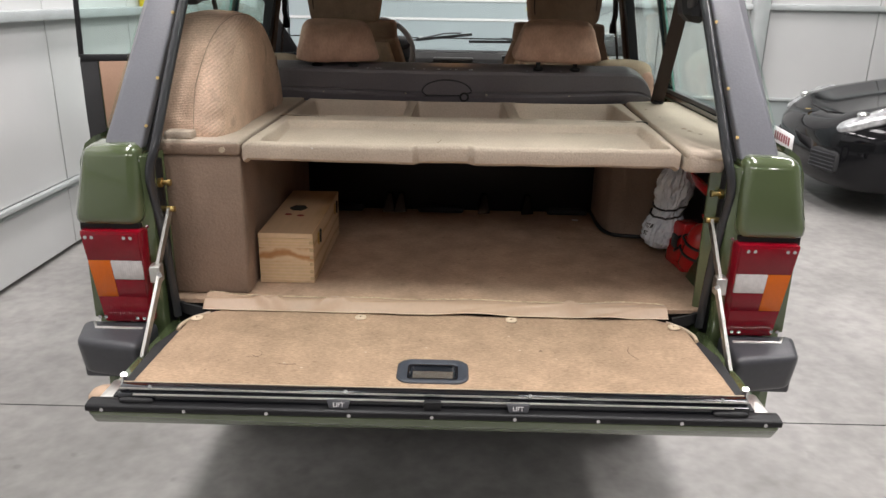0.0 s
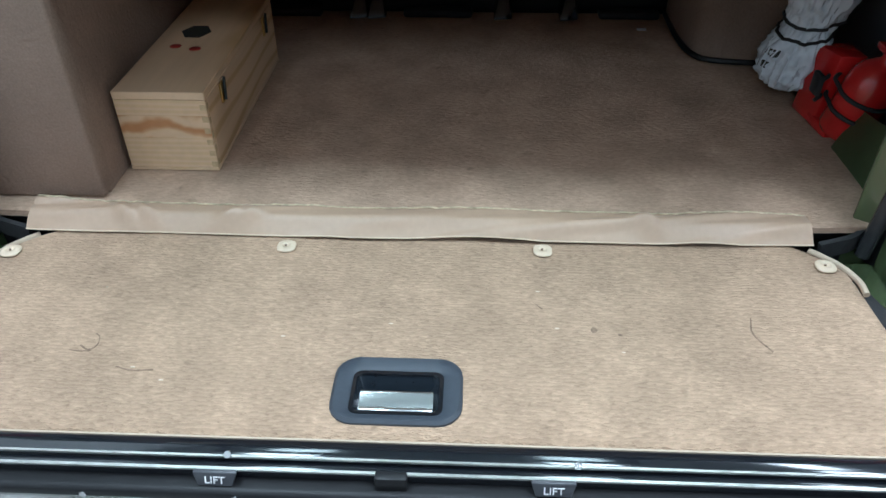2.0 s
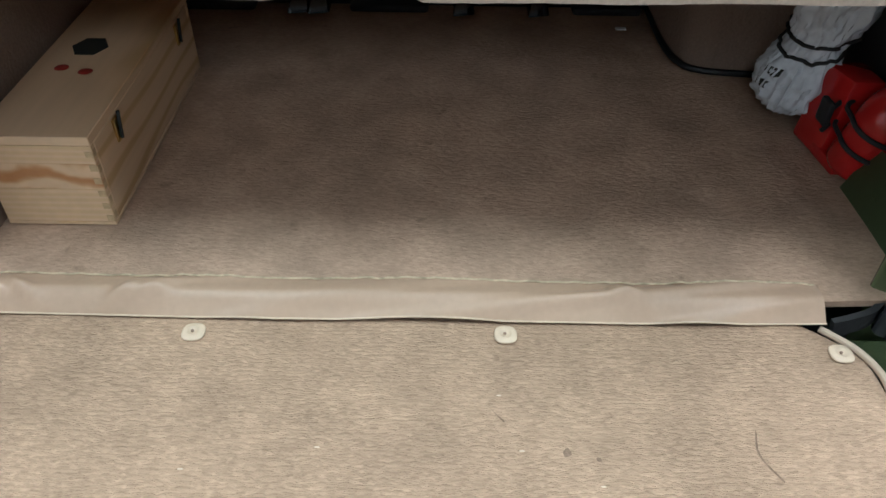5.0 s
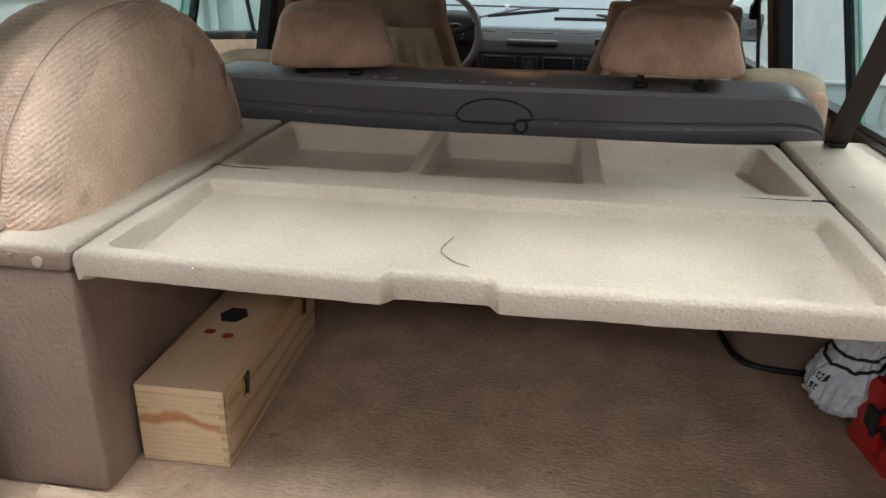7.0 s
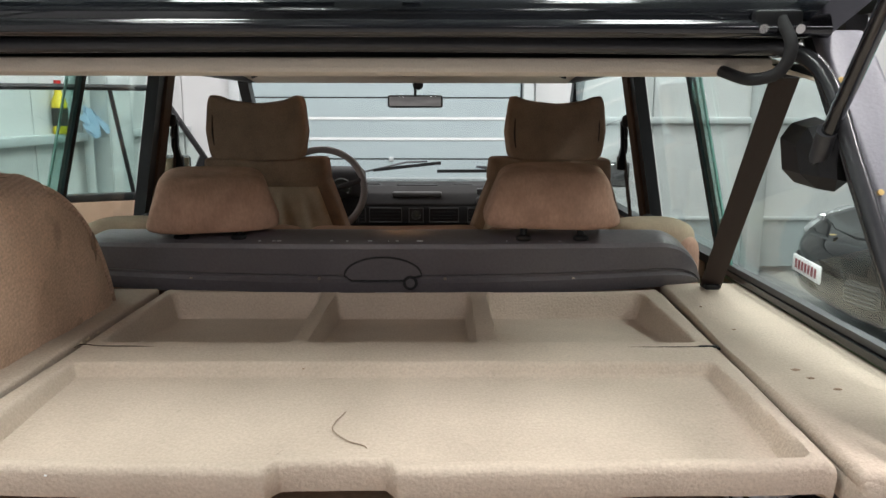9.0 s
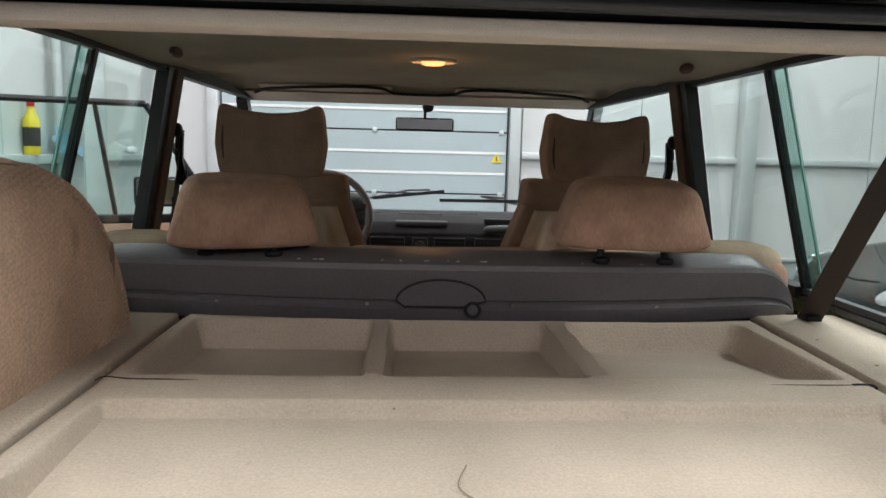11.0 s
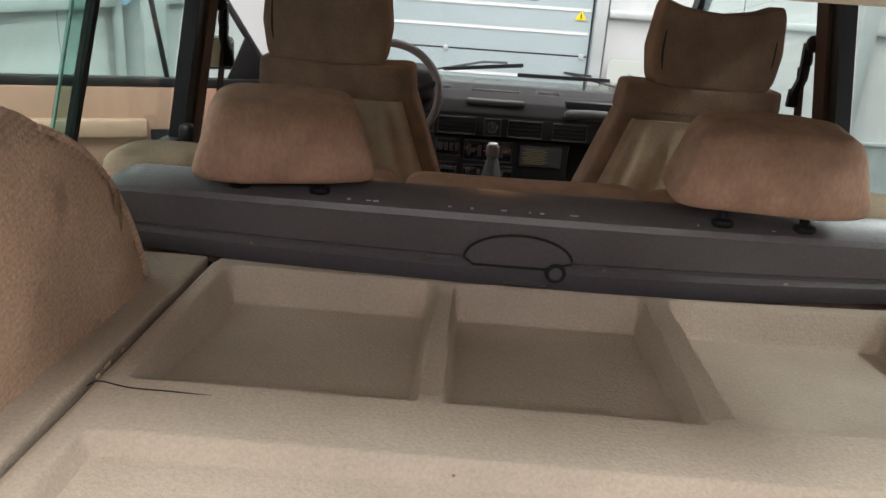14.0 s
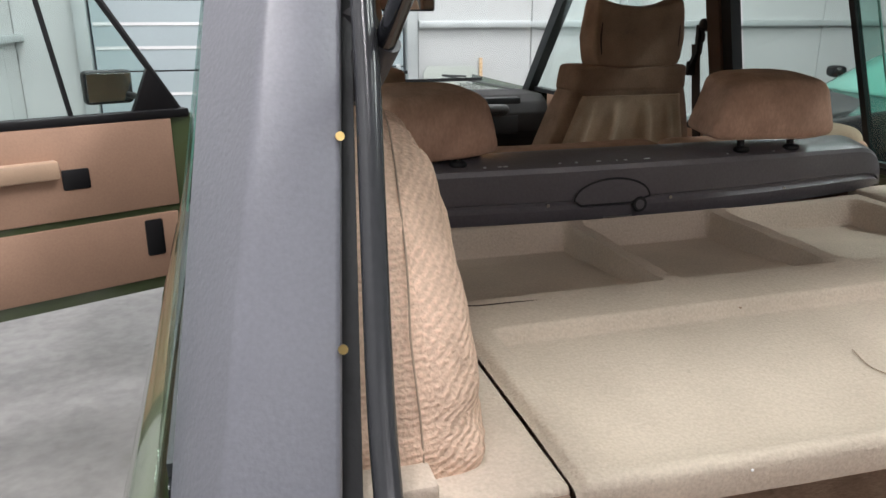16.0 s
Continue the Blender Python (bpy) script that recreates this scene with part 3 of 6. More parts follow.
for s in (1, -1):
    # upper flank, then the flank round the wheels
    sec = [(s * a, b) for a, b in ((0.74, 1.155), (0.798, 1.160), (0.804, 1.196), (0.828, 1.178), (0.846, 1.135), (0.858, 1.03), (0.855, 0.93), (0.855, 0.82), (0.815, 0.82), (0.80, 1.03), (0.76, 1.15))]
    part("rear_wing", prism(sec, "y", 1.795, 2.86), GREEN, car)
    part("front_wing", prism(sec, "y", 4.7, 5.95), GREEN, car)
    part("rear_wheel_arch", prism(arch(2.66, 0.43, 1.80, 3.2, 0.5, 0.819), "x", s * 0.815, s * 0.852), GREEN, car)
    part("front_wheel_arch", prism(arch(5.2, 0.43, 4.7, 5.95, 0.5, 0.819), "x", s * 0.815, s * 0.852), GREEN, car)
    part("rear_door", prism([(s * a, b) for a, b in ((0.800, 1.197), (0.828, 1.178), (0.846, 1.135), (0.858, 1.03), (0.858, 0.93), (0.852, 0.46), (0.80, 0.45), (0.79, 1.19))], "y", 2.865, 3.44), GREEN, car)
    part("rear_door_card", box(min(s * 0.765, s * 0.788), max(s * 0.765, s * 0.788), 2.87, 3.43, 0.5, 1.215, 0.008), VINYL_TAN, car)
    # rounded rear corner over the lamp
    c = [(0.832, 1.690, 1.006), (0.674, 1.690, 1.006), (0.674, 1.82, 1.006), (0.855, 1.82, 1.006), (0.800, 1.712, 1.186), (0.674, 1.712, 1.190), (0.674, 1.82, 1.196), (0.812, 1.82, 1.192)]
    part("rear_corner", hexa([side(s, p) for p in c], 0.026, 6), GREEN, car)
    part("corner_backing", box(min(s * 0.68, s * 0.835), max(s * 0.68, s * 0.835), 1.745, 1.80, 0.76, 1.03), GREEN, car)
    part("lamp_gap", box(min(s * 0.684, s * 0.82), max(s * 0.684, s * 0.82), 1.705, 1.76, 0.99, 1.012), BLACK, car)
    # green return beside the load opening
    part("opening_flange", prism([(s * 0.684, 1.72), (s * 0.66, 1.735), (s * 0.655, 1.785), (s * (0.630 if s > 0 else 0.65), 1.80), (s * (0.630 if s > 0 else 0.65), 1.808), (s * 0.69, 1.812)], "z", 0.70, 1.165, 0.003), GREEN, car)
    part("opening_channel", hexa([side(s, p) for p in [(0.664, 1.742, 0.74), (0.650, 1.775, 0.74), (0.650, 1.80, 0.74), (0.664, 1.80, 0.74), (0.668, 1.745, 1.15), (0.652, 1.775, 1.15), (0.652, 1.80, 1.15), (0.668, 1.80, 1.15)]], 0.004), BLACK, car)
    # pillar with grey grained trim
    c = [(0.762, 1.742, 1.176), (0.675, 1.742, 1.176), (0.675, 1.80, 1.176), (0.797, 1.84, 1.176), (0.670, 2.046, 1.665), (0.610, 2.046, 1.665), (0.610, 2.10, 1.665), (0.724, 2.14, 1.665)]
    part("rear_pillar", hexa([side(s, p) for p in c], 0.007, 3), GREY_VINYL, car, "grey grained vinyl pillar trim")
    c = [(0.712, 1.764, 1.17), (0.655, 1.768, 1.17), (0.668, 1.800, 1.17), (0.712, 1.805, 1.17), (0.640, 2.062, 1.66), (0.600, 2.066, 1.66), (0.612, 2.095, 1.66), (0.640, 2.10, 1.66)]
    part("pillar_channel", hexa([side(s, p) for p in c], 0.002, 1), RUBBER, car)
    for z, x in ((1.225, 0.678), (1.326, 0.665), (1.469, 0.648), (1.60, 0.632)):
        screw(car, (s * (x - 0.009), pillar_y(z) - 0.0025, z), (0, -1, 0.3), 0.0038, BRASS)
    for z, x in ((0.905, 0.672), (1.0, 0.674), (1.155, 0.678)):
        screw(car, (s * x, 1.727, z), (0, -1, 0), 0.004, STEEL)
    # side window: sill, frame, panes
    for dz, w, m in ((0.002, 0.009, GREEN_DULL), (0.012, 0.013, SEAL), (0.026, 0.009, BUMPER)):
        part("window_sill", sweep([flank(s, 1.86 + dz, 1.188 + dz, 0.026 - 0.5 * dz), flank(s, 2.86, 1.188 + dz, 0.008)], [(-w, -0.006), (w, -0.006), (w, 0.006), (-w, 0.006)]), m, car)
    part("window_top_frame", sweep([flank(s, 2.13, 1.682, 0.01), flank(s, 2.8, 1.69, 0.01), flank(s, 4.38, 1.692, 0.01)], [(-0.015, -0.012), (0.015, -0.012), (0.015, 0.012), (-0.015, 0.012)]), BLACK, car)
    q = [flank(s, 1.86, 1.205), flank(s, 2.772, 1.205), flank(s, 2.855, 1.68), flank(s, 2.14, 1.66)]
    part("rear_quarter_glass", hexa(q + [p + Vector((s * 0.004, 0, 0)) for p in q]), GLASS, car, smooth=0)
    q = [flank(s, 2.70, 1.205, 0.012), flank(s, 2.765, 1.205, 0.012), flank(s, 2.845, 1.68, 0.012), flank(s, 2.78, 1.68, 0.012)]
    part("sliding_pane_edge", hexa(q + [p + Vector((s * 0.005, 0, 0)) for p in q]), GLASS_STRIP, car, smooth=0)
    part("glass_edge", rod(q[0], q[3], 0.003, 6), GLASS_EDGE, car)
    part("window_divider", sweep([flank(s, 2.772, 1.19, 0.008), flank(s, 2.857, 1.69, 0.008)], [(-0.008, -0.008), (0.008, -0.008), (0.008, 0.008), (-0.008, 0.008)], up=(1, 0, 0)), BLACK, car)
    q = [flank(s, 2.785, 1.215), flank(s, 3.26, 1.215), flank(s, 3.26, 1.685), flank(s, 2.865, 1.685)]
    part("rear_door_glass", hexa(q + [p + Vector((s * 0.004, 0, 0)) for p in q]), GLASS, car, smooth=0)
    part("rear_door_sill", sweep([flank(s, 2.78, 1.212, 0.012), flank(s, 3.30, 1.212, 0.012)], [(-0.02, -0.01), (0.02, -0.01), (0.02, 0.01), (-0.02, 0.01)]), BLACK, car)
    part("door_pillar_seal", sweep([flank(s, 3.29, 1.16, 0.016), flank(s, 3.29, 1.69, 0.016)], [(-0.022, -0.017), (0.022, -0.017), (0.022, 0.017), (-0.022, 0.017)], up=(1, 0, 0)), BLACK, car)
    part("door_pillar_trim", sweep([flank(s, 3.346, 0.6, 0.022), flank(s, 3.346, 1.69, 0.022)], [(-0.030, -0.018), (0.030, -0.018), (0.030, 0.018), (-0.030, 0.018)], up=(1, 0, 0)), TRIM_DARK, car)
    part("windscreen_pillar", sweep([(s * 0.775, 4.96, 1.16), (s * 0.735, 4.40, 1.70)], [(-0.03, -0.022), (0.03, -0.022), (0.03, 0.022), (-0.03, 0.022)], up=(1, 0, 0)), BLACK, car)
    # belt of the front seat
    part("belt_ring", tube([flank(s, 3.40, 1.50 + 0.02 * math.sin(t), 0.045) + Vector((0, 0.012 * math.cos(t), 0)) for t in [math.pi * i / 6 for i in range(12)]], 0.006, 6, close=True, up=(1, 0, 0)), BLACK, car)
    part("belt_bracket", sweep([flank(s, 3.40, 1.53, 0.045), flank(s, 3.41, 1.45, 0.052), flank(s, 3.44, 1.40, 0.062)], [(-0.010, -0.007), (0.010, -0.007), (0.010, 0.007), (-0.010, 0.007)], up=(0, 1, 0)), BLACK, car)
    part("belt_bolt", cushion(flank(s, 3.39, 1.53, 0.036), (0.018, 0.018, 0.020), 0.8, nu=14, nv=10), BLACK, car)
    part("belt_guide", box(min(s * 0.69, s * 0.715), max(s * 0.69, s * 0.715), 3.43, 3.45, 1.375, 1.42, 0.005), BLACK, car)
    part("front_belt", sweep([flank(s, 3.42, 1.47, 0.052), flank(s, 3.44, 1.2, 0.055), flank(s, 3.44, 0.8, 0.055)], [(-0.022, -0.001), (0.022, -0.001), (0.022, 0.001), (-0.022, 0.001)], up=(1, 0, 0)), BELT, car)
    part("belt_reel", cushion(flank(s, 3.262, 1.232, 0.045), (0.016, 0.022, 0.026), 0.6, nu=16, nv=10), BLACK, car)
    # rear belt from the top of the pillar
    part("belt_runner", box(min(s * 0.69, s * 0.72), max(s * 0.69, s * 0.72), 2.59, 2.63, 1.186, 1.20, 0.004), BLACK, car)
    w = 0.021 if s > 0 else 0.012
    part("rear_belt", sweep([(s * 0.655, 2.22, 1.625), (s * 0.685, 2.40, 1.45), (s * 0.705, 2.61, 1.19)], [(-w, -0.001), (w, -0.001), (w, 0.001), (-w, 0.001)], up=(0.3, 1, 0) if s > 0 else (1, 0.12, 0)), BELT, car, "dark brown seat belt webbing")
    part("belt_anchor", box(min(s * 0.62, s * 0.69), max(s * 0.62, s * 0.69), 2.19, 2.25, 1.612, 1.632, 0.006), BLACK, car)
    # faceted cover of the strut mount and the gas strut
    c = [(0.585, 1.985, 1.468), (0.632, 1.965, 1.460), (0.655, 2.08, 1.462), (0.590, 2.08, 1.470), (0.575, 2.00, 1.535), (0.622, 1.975, 1.552), (0.645, 2.08, 1.56), (0.580, 2.08, 1.545)]
    if s < 0:
        c = [(x, y + 0.02, z + 0.028) for x, y, z in c]
    part("strut_cover", hexa([side(s, p) for p in c], 0.016, 1), BLACK, car, "faceted black strut cover", smooth=12)
    if s < 0:
        part("strut_bracket", hexa([(-0.60, 1.985, 1.485), (-0.625, 1.975, 1.485), (-0.63, 2.02, 1.49), (-0.60, 2.02, 1.49), (-0.595, 1.985, 1.535), (-0.615, 1.98, 1.535), (-0.62, 2.02, 1.54), (-0.595, 2.02, 1.54)], 0.005, 1), BLACK, car)
    part("gas_strut", rod((s * 0.597, 1.985, 1.515), (s * 0.545, 1.69, 1.80), 0.0095, 12), BLACK_GLOSS, car)
    part("strut_end", rod((s * 0.602, 2.0, 1.50), (s * 0.59, 1.96, 1.54), 0.012, 12), BUMPER, car)
    # inside of the load space
    part("side_liner", box(min(s * 0.765, s * 0.79), max(s * 0.765, s * 0.79), 1.83, 2.68, 0.62, 1.155), BUMPER, car)

# rubber seal round the load opening, one run
left = [(-0.640, 1.765, 0.76), (-0.648, 1.752, 0.95), (-0.658, 1.742, 1.06), (-0.655, 1.728, 1.13), (-0.640, 1.748, 1.2), (-0.633, 1.812, 1.3), (-0.613, 1.932, 1.5), (-0.602, 1.995, 1.6), (-0.57, 2.035, 1.638), (-0.48, 2.055, 1.644)]
line = curve_pts(left + [(0, 2.065, 1.648)] + [(-x, y, z) for x, y, z in reversed(left)], 6)
part("opening_seal", sweep(line, circle(0.0108, 12), up=(0, 1, 0.2)), SEAL, car, "shiny black rubber opening seal", smooth=60)
part("rear_header", prism([(2.075, 1.655), (2.06, 1.665), (2.06, 1.70), (2.12, 1.735), (2.16, 1.735), (2.16, 1.64), (2.09, 1.632)], "x", -0.60, 0.60, 0.004), BLACK_GLOSS, car)
part("rear_header_trim", prism([(2.075, 1.632), (2.075, 1.611), (2.10, 1.607), (2.30, 1.69), (2.30, 1.70), (2.10, 1.632)], "x", -0.57, 0.57, 0.006), HEADLINER, car)

# headliner and roof
bm = bmesh.new()
rows = []
for i in range(25):
    y = 2.14 + (4.38 - 2.14) * i / 24
    row = []
    for j in range(21):
        x = -0.715 + 1.43 * j / 20
        up = 1.742 - 0.095 * max(0, (2.75 - y) / 0.61) ** 2 - 0.045 * max(0, (y - 3.9) / 0.48) ** 2 - 0.06 * abs(x / 0.715) ** 4 * min(1.0, max(0.25, (4.1 - y) / 0.9))
        row.append(bm.verts.new((x, y, up + 0.002 * noise.noise((x * 6, y * 6, 0)))))
    rows.append(row)
for a, b in zip(rows, rows[1:]):
    for j in range(20):
        bm.faces.new((a[j], a[j + 1], b[j + 1], b[j]))
bmesh.ops.solidify(bm, geom=bm.faces[:], thickness=0.006)
part("headliner", bm, HEADLINER, car, "grey-beige cloth headliner, slightly sagging")
bm = bmesh.new()
rows = []
for i in range(25):
    y = 2.10 + (4.42 - 2.10) * i / 24
    e = max(0, (y - 4.1) / 0.32) ** 2 * 0.05 + max(0, (2.3 - y) / 0.2) ** 2 * 0.03
    rows.append([bm.verts.new((x, y, 1.80 - e - 0.07 * abs(x / 0.75) ** 5)) for x in [-0.75 + 1.5 * j / 24 for j in range(25)]])
for a, b in zip(rows, rows[1:]):
    for j in range(24):
        bm.faces.new((a[j], a[j + 1], b[j + 1], b[j]))
bmesh.ops.solidify(bm, geom=bm.faces[:], thickness=0.012)
part("roof", bm, GREEN, car)
for s in (1, -1):
    part("gutter", sweep([(s * 0.735, 2.1, 1.715), (s * 0.745, 3.2, 1.73), (s * 0.745, 4.4, 1.72)], [(-0.015, -0.02), (0.015, -0.02), (0.015, 0.02), (-0.015, 0.02)]), BLACK, car)
    part("coat_hook", cushion((s * 0.60, 3.05, 1.70), (0.012, 0.030, 0.012), 0.8, nu=16, nv=8), TRIM_DARK, car)
# front header, visors and the dark line along them
part("front_header", prism([(4.20, 1.70), (4.42, 1.678), (4.44, 1.70), (4.30, 1.735)], "x", -0.69, 0.69, 0.005), HEADLINER, car)
part("header_gap", tube(curve_pts([(-0.63, 4.12, 1.690), (-0.56, 4.10, 1.706), (-0.30, 4.09, 1.718), (-0.16, 4.10, 1.716), (-0.10, 4.16, 1.703), (0.10, 4.16, 1.703), (0.16, 4.10, 1.716), (0.30, 4.09, 1.718), (0.56, 4.10, 1.706), (0.63, 4.12, 1.690)], 5), 0.006, 6), BLACK, car)
for x0, x1 in ((-0.62, -0.12), (0.12, 0.62)):
    part("sun_visor", hexa([(x0, 4.12, 1.716), (x1, 4.12, 1.716), (x1, 4.12, 1.728), (x0, 4.12, 1.728), (x0, 4.36, 1.697), (x1, 4.36, 1.697), (x1, 4.36, 1.710), (x0, 4.36, 1.710)], 0.005), HEADLINER, car)
dome = part("dome_lamp", cushion((0.006, 3.38, 1.735), (0.034, 0.024, 0.011), 0.7, nu=24, nv=10), DOME_GLOW, car, "small warm dome lamp, lit")
part("dome_lamp_rim", tube([(0.006 + 0.062 * math.cos(t), 3.38 + 0.042 * math.sin(t), 1.737) for t in [2 * math.pi * i / 24 for i in range(24)]], 0.005, 6, close=True), HEADLINER, car)
d = bpy.data.lights.new("dome_bulb", "POINT")
d.energy, d.color, d.shadow_soft_size = 0.3, (1.0, 0.55, 0.25), 0.06
new("dome_bulb", d).location = (0.006, 3.38, 1.70)

# windscreen, mirror, wipers
q = [(-0.76, 4.965, 1.175), (0.76, 4.965, 1.175), (0.72, 4.41, 1.695), (-0.72, 4.41, 1.695)]
part("windscreen", hexa([Vector(p) for p in q] + [Vector(p) + Vector((0, 0.004, 0.004)) for p in q]), GLASS_CLEAR, car, smooth=0)
for a, b in ((q[0], q[1]), (q[2], q[3])):
    part("windscreen_seal", rod(a, b, 0.016, 10), RUBBER, car)
mirror = part("interior_mirror", box(-0.108, 0.138, 4.425, 4.455, 1.572, 1.628, 0.012, 3), BLACK, car)
part("mirror_glass", turned(box(-0.10, 0.13, 4.4210, 4.4245, 1.579, 1.621, 0.0008, 1), about((0.015, 4.4225, 1.60), Matrix.Rotation(radians(4), 4, "X"))), MIRROR, mirror)
part("mirror_stem", rod((0.015, 4.445, 1.62), (0.015, 4.40, 1.70), 0.006), BLACK, car)
part("sensor_ball", cushion((0.027, 4.43, 1.672), (0.024, 0.02, 0.022), 0.9, nu=16, nv=10), BLACK, car)
part("sensor_stem", rod((0.027, 4.425, 1.69), (0.02, 4.39, 1.712), 0.006, 8), BLACK, car)
for a, b, piv in (((-0.22, 4.925, 1.255), (0.13, 4.905, 1.295), (-0.5, 4.99, 1.19)), ((0.11, 4.93, 1.25), (0.52, 4.935, 1.252), (0.72, 4.99, 1.19))):
    w = part("wiper_blade", sweep([a, b], [(-0.006, -0.008), (0.006, -0.008), (0.006, 0.008), (-0.006, 0.008)]), BLACK, car)
    mid = (Vector(a) + Vector(b)) / 2 + Vector((0, 0.01, 0.022))
    part("wiper_arm", tube([Vector(piv), mid, Vector(a) * 0.2 + Vector(b) * 0.8 + Vector((0, 0.005, 0.014))], 0.0055, 6), BUMPER, car)

# bonnet and nose
bm = bmesh.new()
rows = []
for i in range(13):
    y = 4.99 + 0.98 * i / 12
    rows.append([bm.verts.new((x, y, 1.165 - 0.035 * (y - 4.99) - 0.05 * max(0, (y - 5.75) / 0.22) ** 2 + (0.022 if abs(x) > 0.63 else 0) - 0.05 * max(0, abs(x) - 0.74) / 0.07)) for x in [-0.81 + 1.62 * j / 26 for j in range(27)]])
for a, b in zip(rows, rows[1:]):
    for j in range(26):
        bm.faces.new((a[j], a[j + 1], b[j + 1], b[j]))
bmesh.ops.solidify(bm, geom=bm.faces[:], thickness=0.012)
part("bonnet", bm, GREEN, car)
part("grille", box(-0.80, 0.80, 5.90, 5.95, 0.72, 1.09, 0.01), BLACK, car)
for s in (1, -1):
    part("headlamp", rod((s * 0.62, 5.94, 0.92), (s * 0.62, 5.965, 0.92), 0.09, 24), LAMP_GLASS, car)
part("front_bumper", box(-0.86, 0.86, 5.96, 6.10, 0.52, 0.66, 0.02), BUMPER, car)
part("scuttle", box(-0.76, 0.76, 4.955, 5.03, 1.12, 1.192, 0.006), BLACK, car)

# floor pan, sills and wheels
part("cabin_floor", box(-0.78, 0.78, 2.66, 5.0, 0.52, 0.56), RUBBER, car)
part("load_floor_pan", box(-0.76, 0.76, 1.80, 2.68, 0.60, 0.785), BLACK, car)
part("bulkhead", box(-0.78, 0.78, 5.0, 5.04, 0.52, 1.12), BLACK, car)
part("rear_valance", box(-0.80, 0.80, 1.72, 1.80, 0.50, 0.70, 0.01), GREEN_DULL, car)
part("chassis", box(-0.45, 0.45, 2.3, 5.9, 0.42, 0.52, 0.02), BLACK, car)
for s in (1, -1):
    part("side_sill", box(min(s * 0.76, s * 0.84), max(s * 0.76, s * 0.84), 3.1, 4.77, 0.42, 0.5, 0.01), GREEN, car)
    for yc in (2.66, 5.2):
        w = part("wheel", rod((s * 0.60, yc, 0.37), (s * 0.80, yc, 0.37), 0.23, 28), ALU, car)
        part("tyre", turned(tube([(s * 0.70, yc + 0.295 * math.cos(t), 0.37 + 0.295 * math.sin(t)) for t in [2 * math.pi * i / 36 for i in range(36)]], 0.074, 12, close=True, up=(1, 0, 0)), about((s * 0.70, yc, 0), Matrix.Diagonal((1.35, 1, 1, 1)))), RUBBER, w)

# right front door, closed
part("front_door", prism([(a, b) for a, b in ((0.800, 1.197), (0.828, 1.178), (0.846, 1.135), (0.858, 1.03), (0.858, 0.93), (0.852, 0.46), (0.80, 0.45), (0.79, 1.19))], "y", 3.445, 4.695), GREEN, car)
part("front_door_card", box(0.765, 0.788, 3.45, 4.69, 0.5, 1.2, 0.008), DOOR_CARD, car)
part("front_door_sill", sweep([flank(1, 3.44, 1.205, 0.012), flank(1, 4.85, 1.205, 0.012)], [(-0.02, -0.01), (0.02, -0.01), (0.02, 0.01), (-0.02, 0.01)]), BLACK, car)
q = [flank(1, 3.43, 1.21), flank(1, 4.88, 1.21), flank(1, 4.42, 1.685), flank(1, 3.43, 1.685)]
part("front_door_glass", hexa(q + [p + Vector((0.004, 0, 0)) for p in q]), GLASS, car, smooth=0)
m2 = part("door_mirror", box(0.88, 1.03, 4.60, 4.66, 1.20, 1.32, 0.015, 3), BLACK, car)
part("mirror_glass", box(0.89, 1.02, 4.597, 4.599, 1.21, 1.31, 0.0005, 1), MIRROR, m2)
part("mirror_arm", rod((0.82, 4.65, 1.22), (0.90, 4.64, 1.24), 0.012), BLACK, car)

# left front door, wide open
HINGE, UX, UY = Vector((-0.86, 4.68, 0)), -0.9216, -0.3881
OPEN = Matrix(((UX, UY, 0, HINGE.x), (UY, -UX, 0, HINGE.y), (0, 0, 1, 0), (0, 0, 0, 1)))
# local: x along the door from its hinge, +y outward skin, z up


def door_part(name, bm, m, parent, label=""):
    return part(name, turned(bm, OPEN), m, parent, label)


door = door_part("open_door", prism([(0.0, 0.42), (1.24, 0.42), (1.24, 1.15), (1.2, 1.165), (0.0, 1.165)], "y", 0.005, 0.07, 0.006), GREEN, car, "green front door standing wide open")
door_part("upper_card", box(0.10, 1.15, -0.014, 0.006, 0.785, 1.15, 0.008), DOOR_CARD, door, "tan door trim")
door_part("edge_seal", box(1.155, 1.243, -0.006, 0.012, 0.43, 1.16, 0.004), RUBBER, door, "black door edge seal")
door_part("end_plate", box(1.2405, 1.2445, 0.008, 0.062, 0.45, 1.14), RUBBER, door)
door_part("lower_card", box(0.11, 1.15, -0.014, 0.006, 0.475, 0.757, 0.008), DOOR_CARD, door, "tan door trim")
door_part("armrest", box(0.555, 1.02, -0.06, -0.012, 0.958, 1.030, 0.012), VINYL_TAN, door)
door_part("lock_lever", box(0.445, 0.545, -0.02, -0.012, 0.905, 0.985, 0.006), BLACK, door)
door_part("speaker", box(0.185, 0.258, -0.02, -0.012, 0.58, 0.735, 0.008), BLACK, door)
door_part("latch", box(1.235, 1.246, 0.01, 0.05, 0.80, 0.97, 0.004), BLACK, door)
door_part("sill_rail", box(0.02, 1.24, -0.012, 0.05, 1.15, 1.185, 0.006), BLACK, door)
for a, b, r in (((0.05, 0.03, 1.18), (0.34, 0.03, 1.66), 0.014), ((0.34, 0.03, 1.66), (1.22, 0.03, 1.66), 0.014), ((1.22, 0.03, 1.66), (1.235, 0.03, 1.17), 0.014), ((0.47, 0.03, 1.18), (0.54, 0.03, 1.66), 0.010)):
    door_part("window_frame", rod(a, b, r, 8), BLACK, door)
door_part("mirror_foot", prism([(0.05, 1.18), (0.24, 1.18), (0.16, 1.36)], "y", 0.02, 0.05, 0.004), BLACK, door)
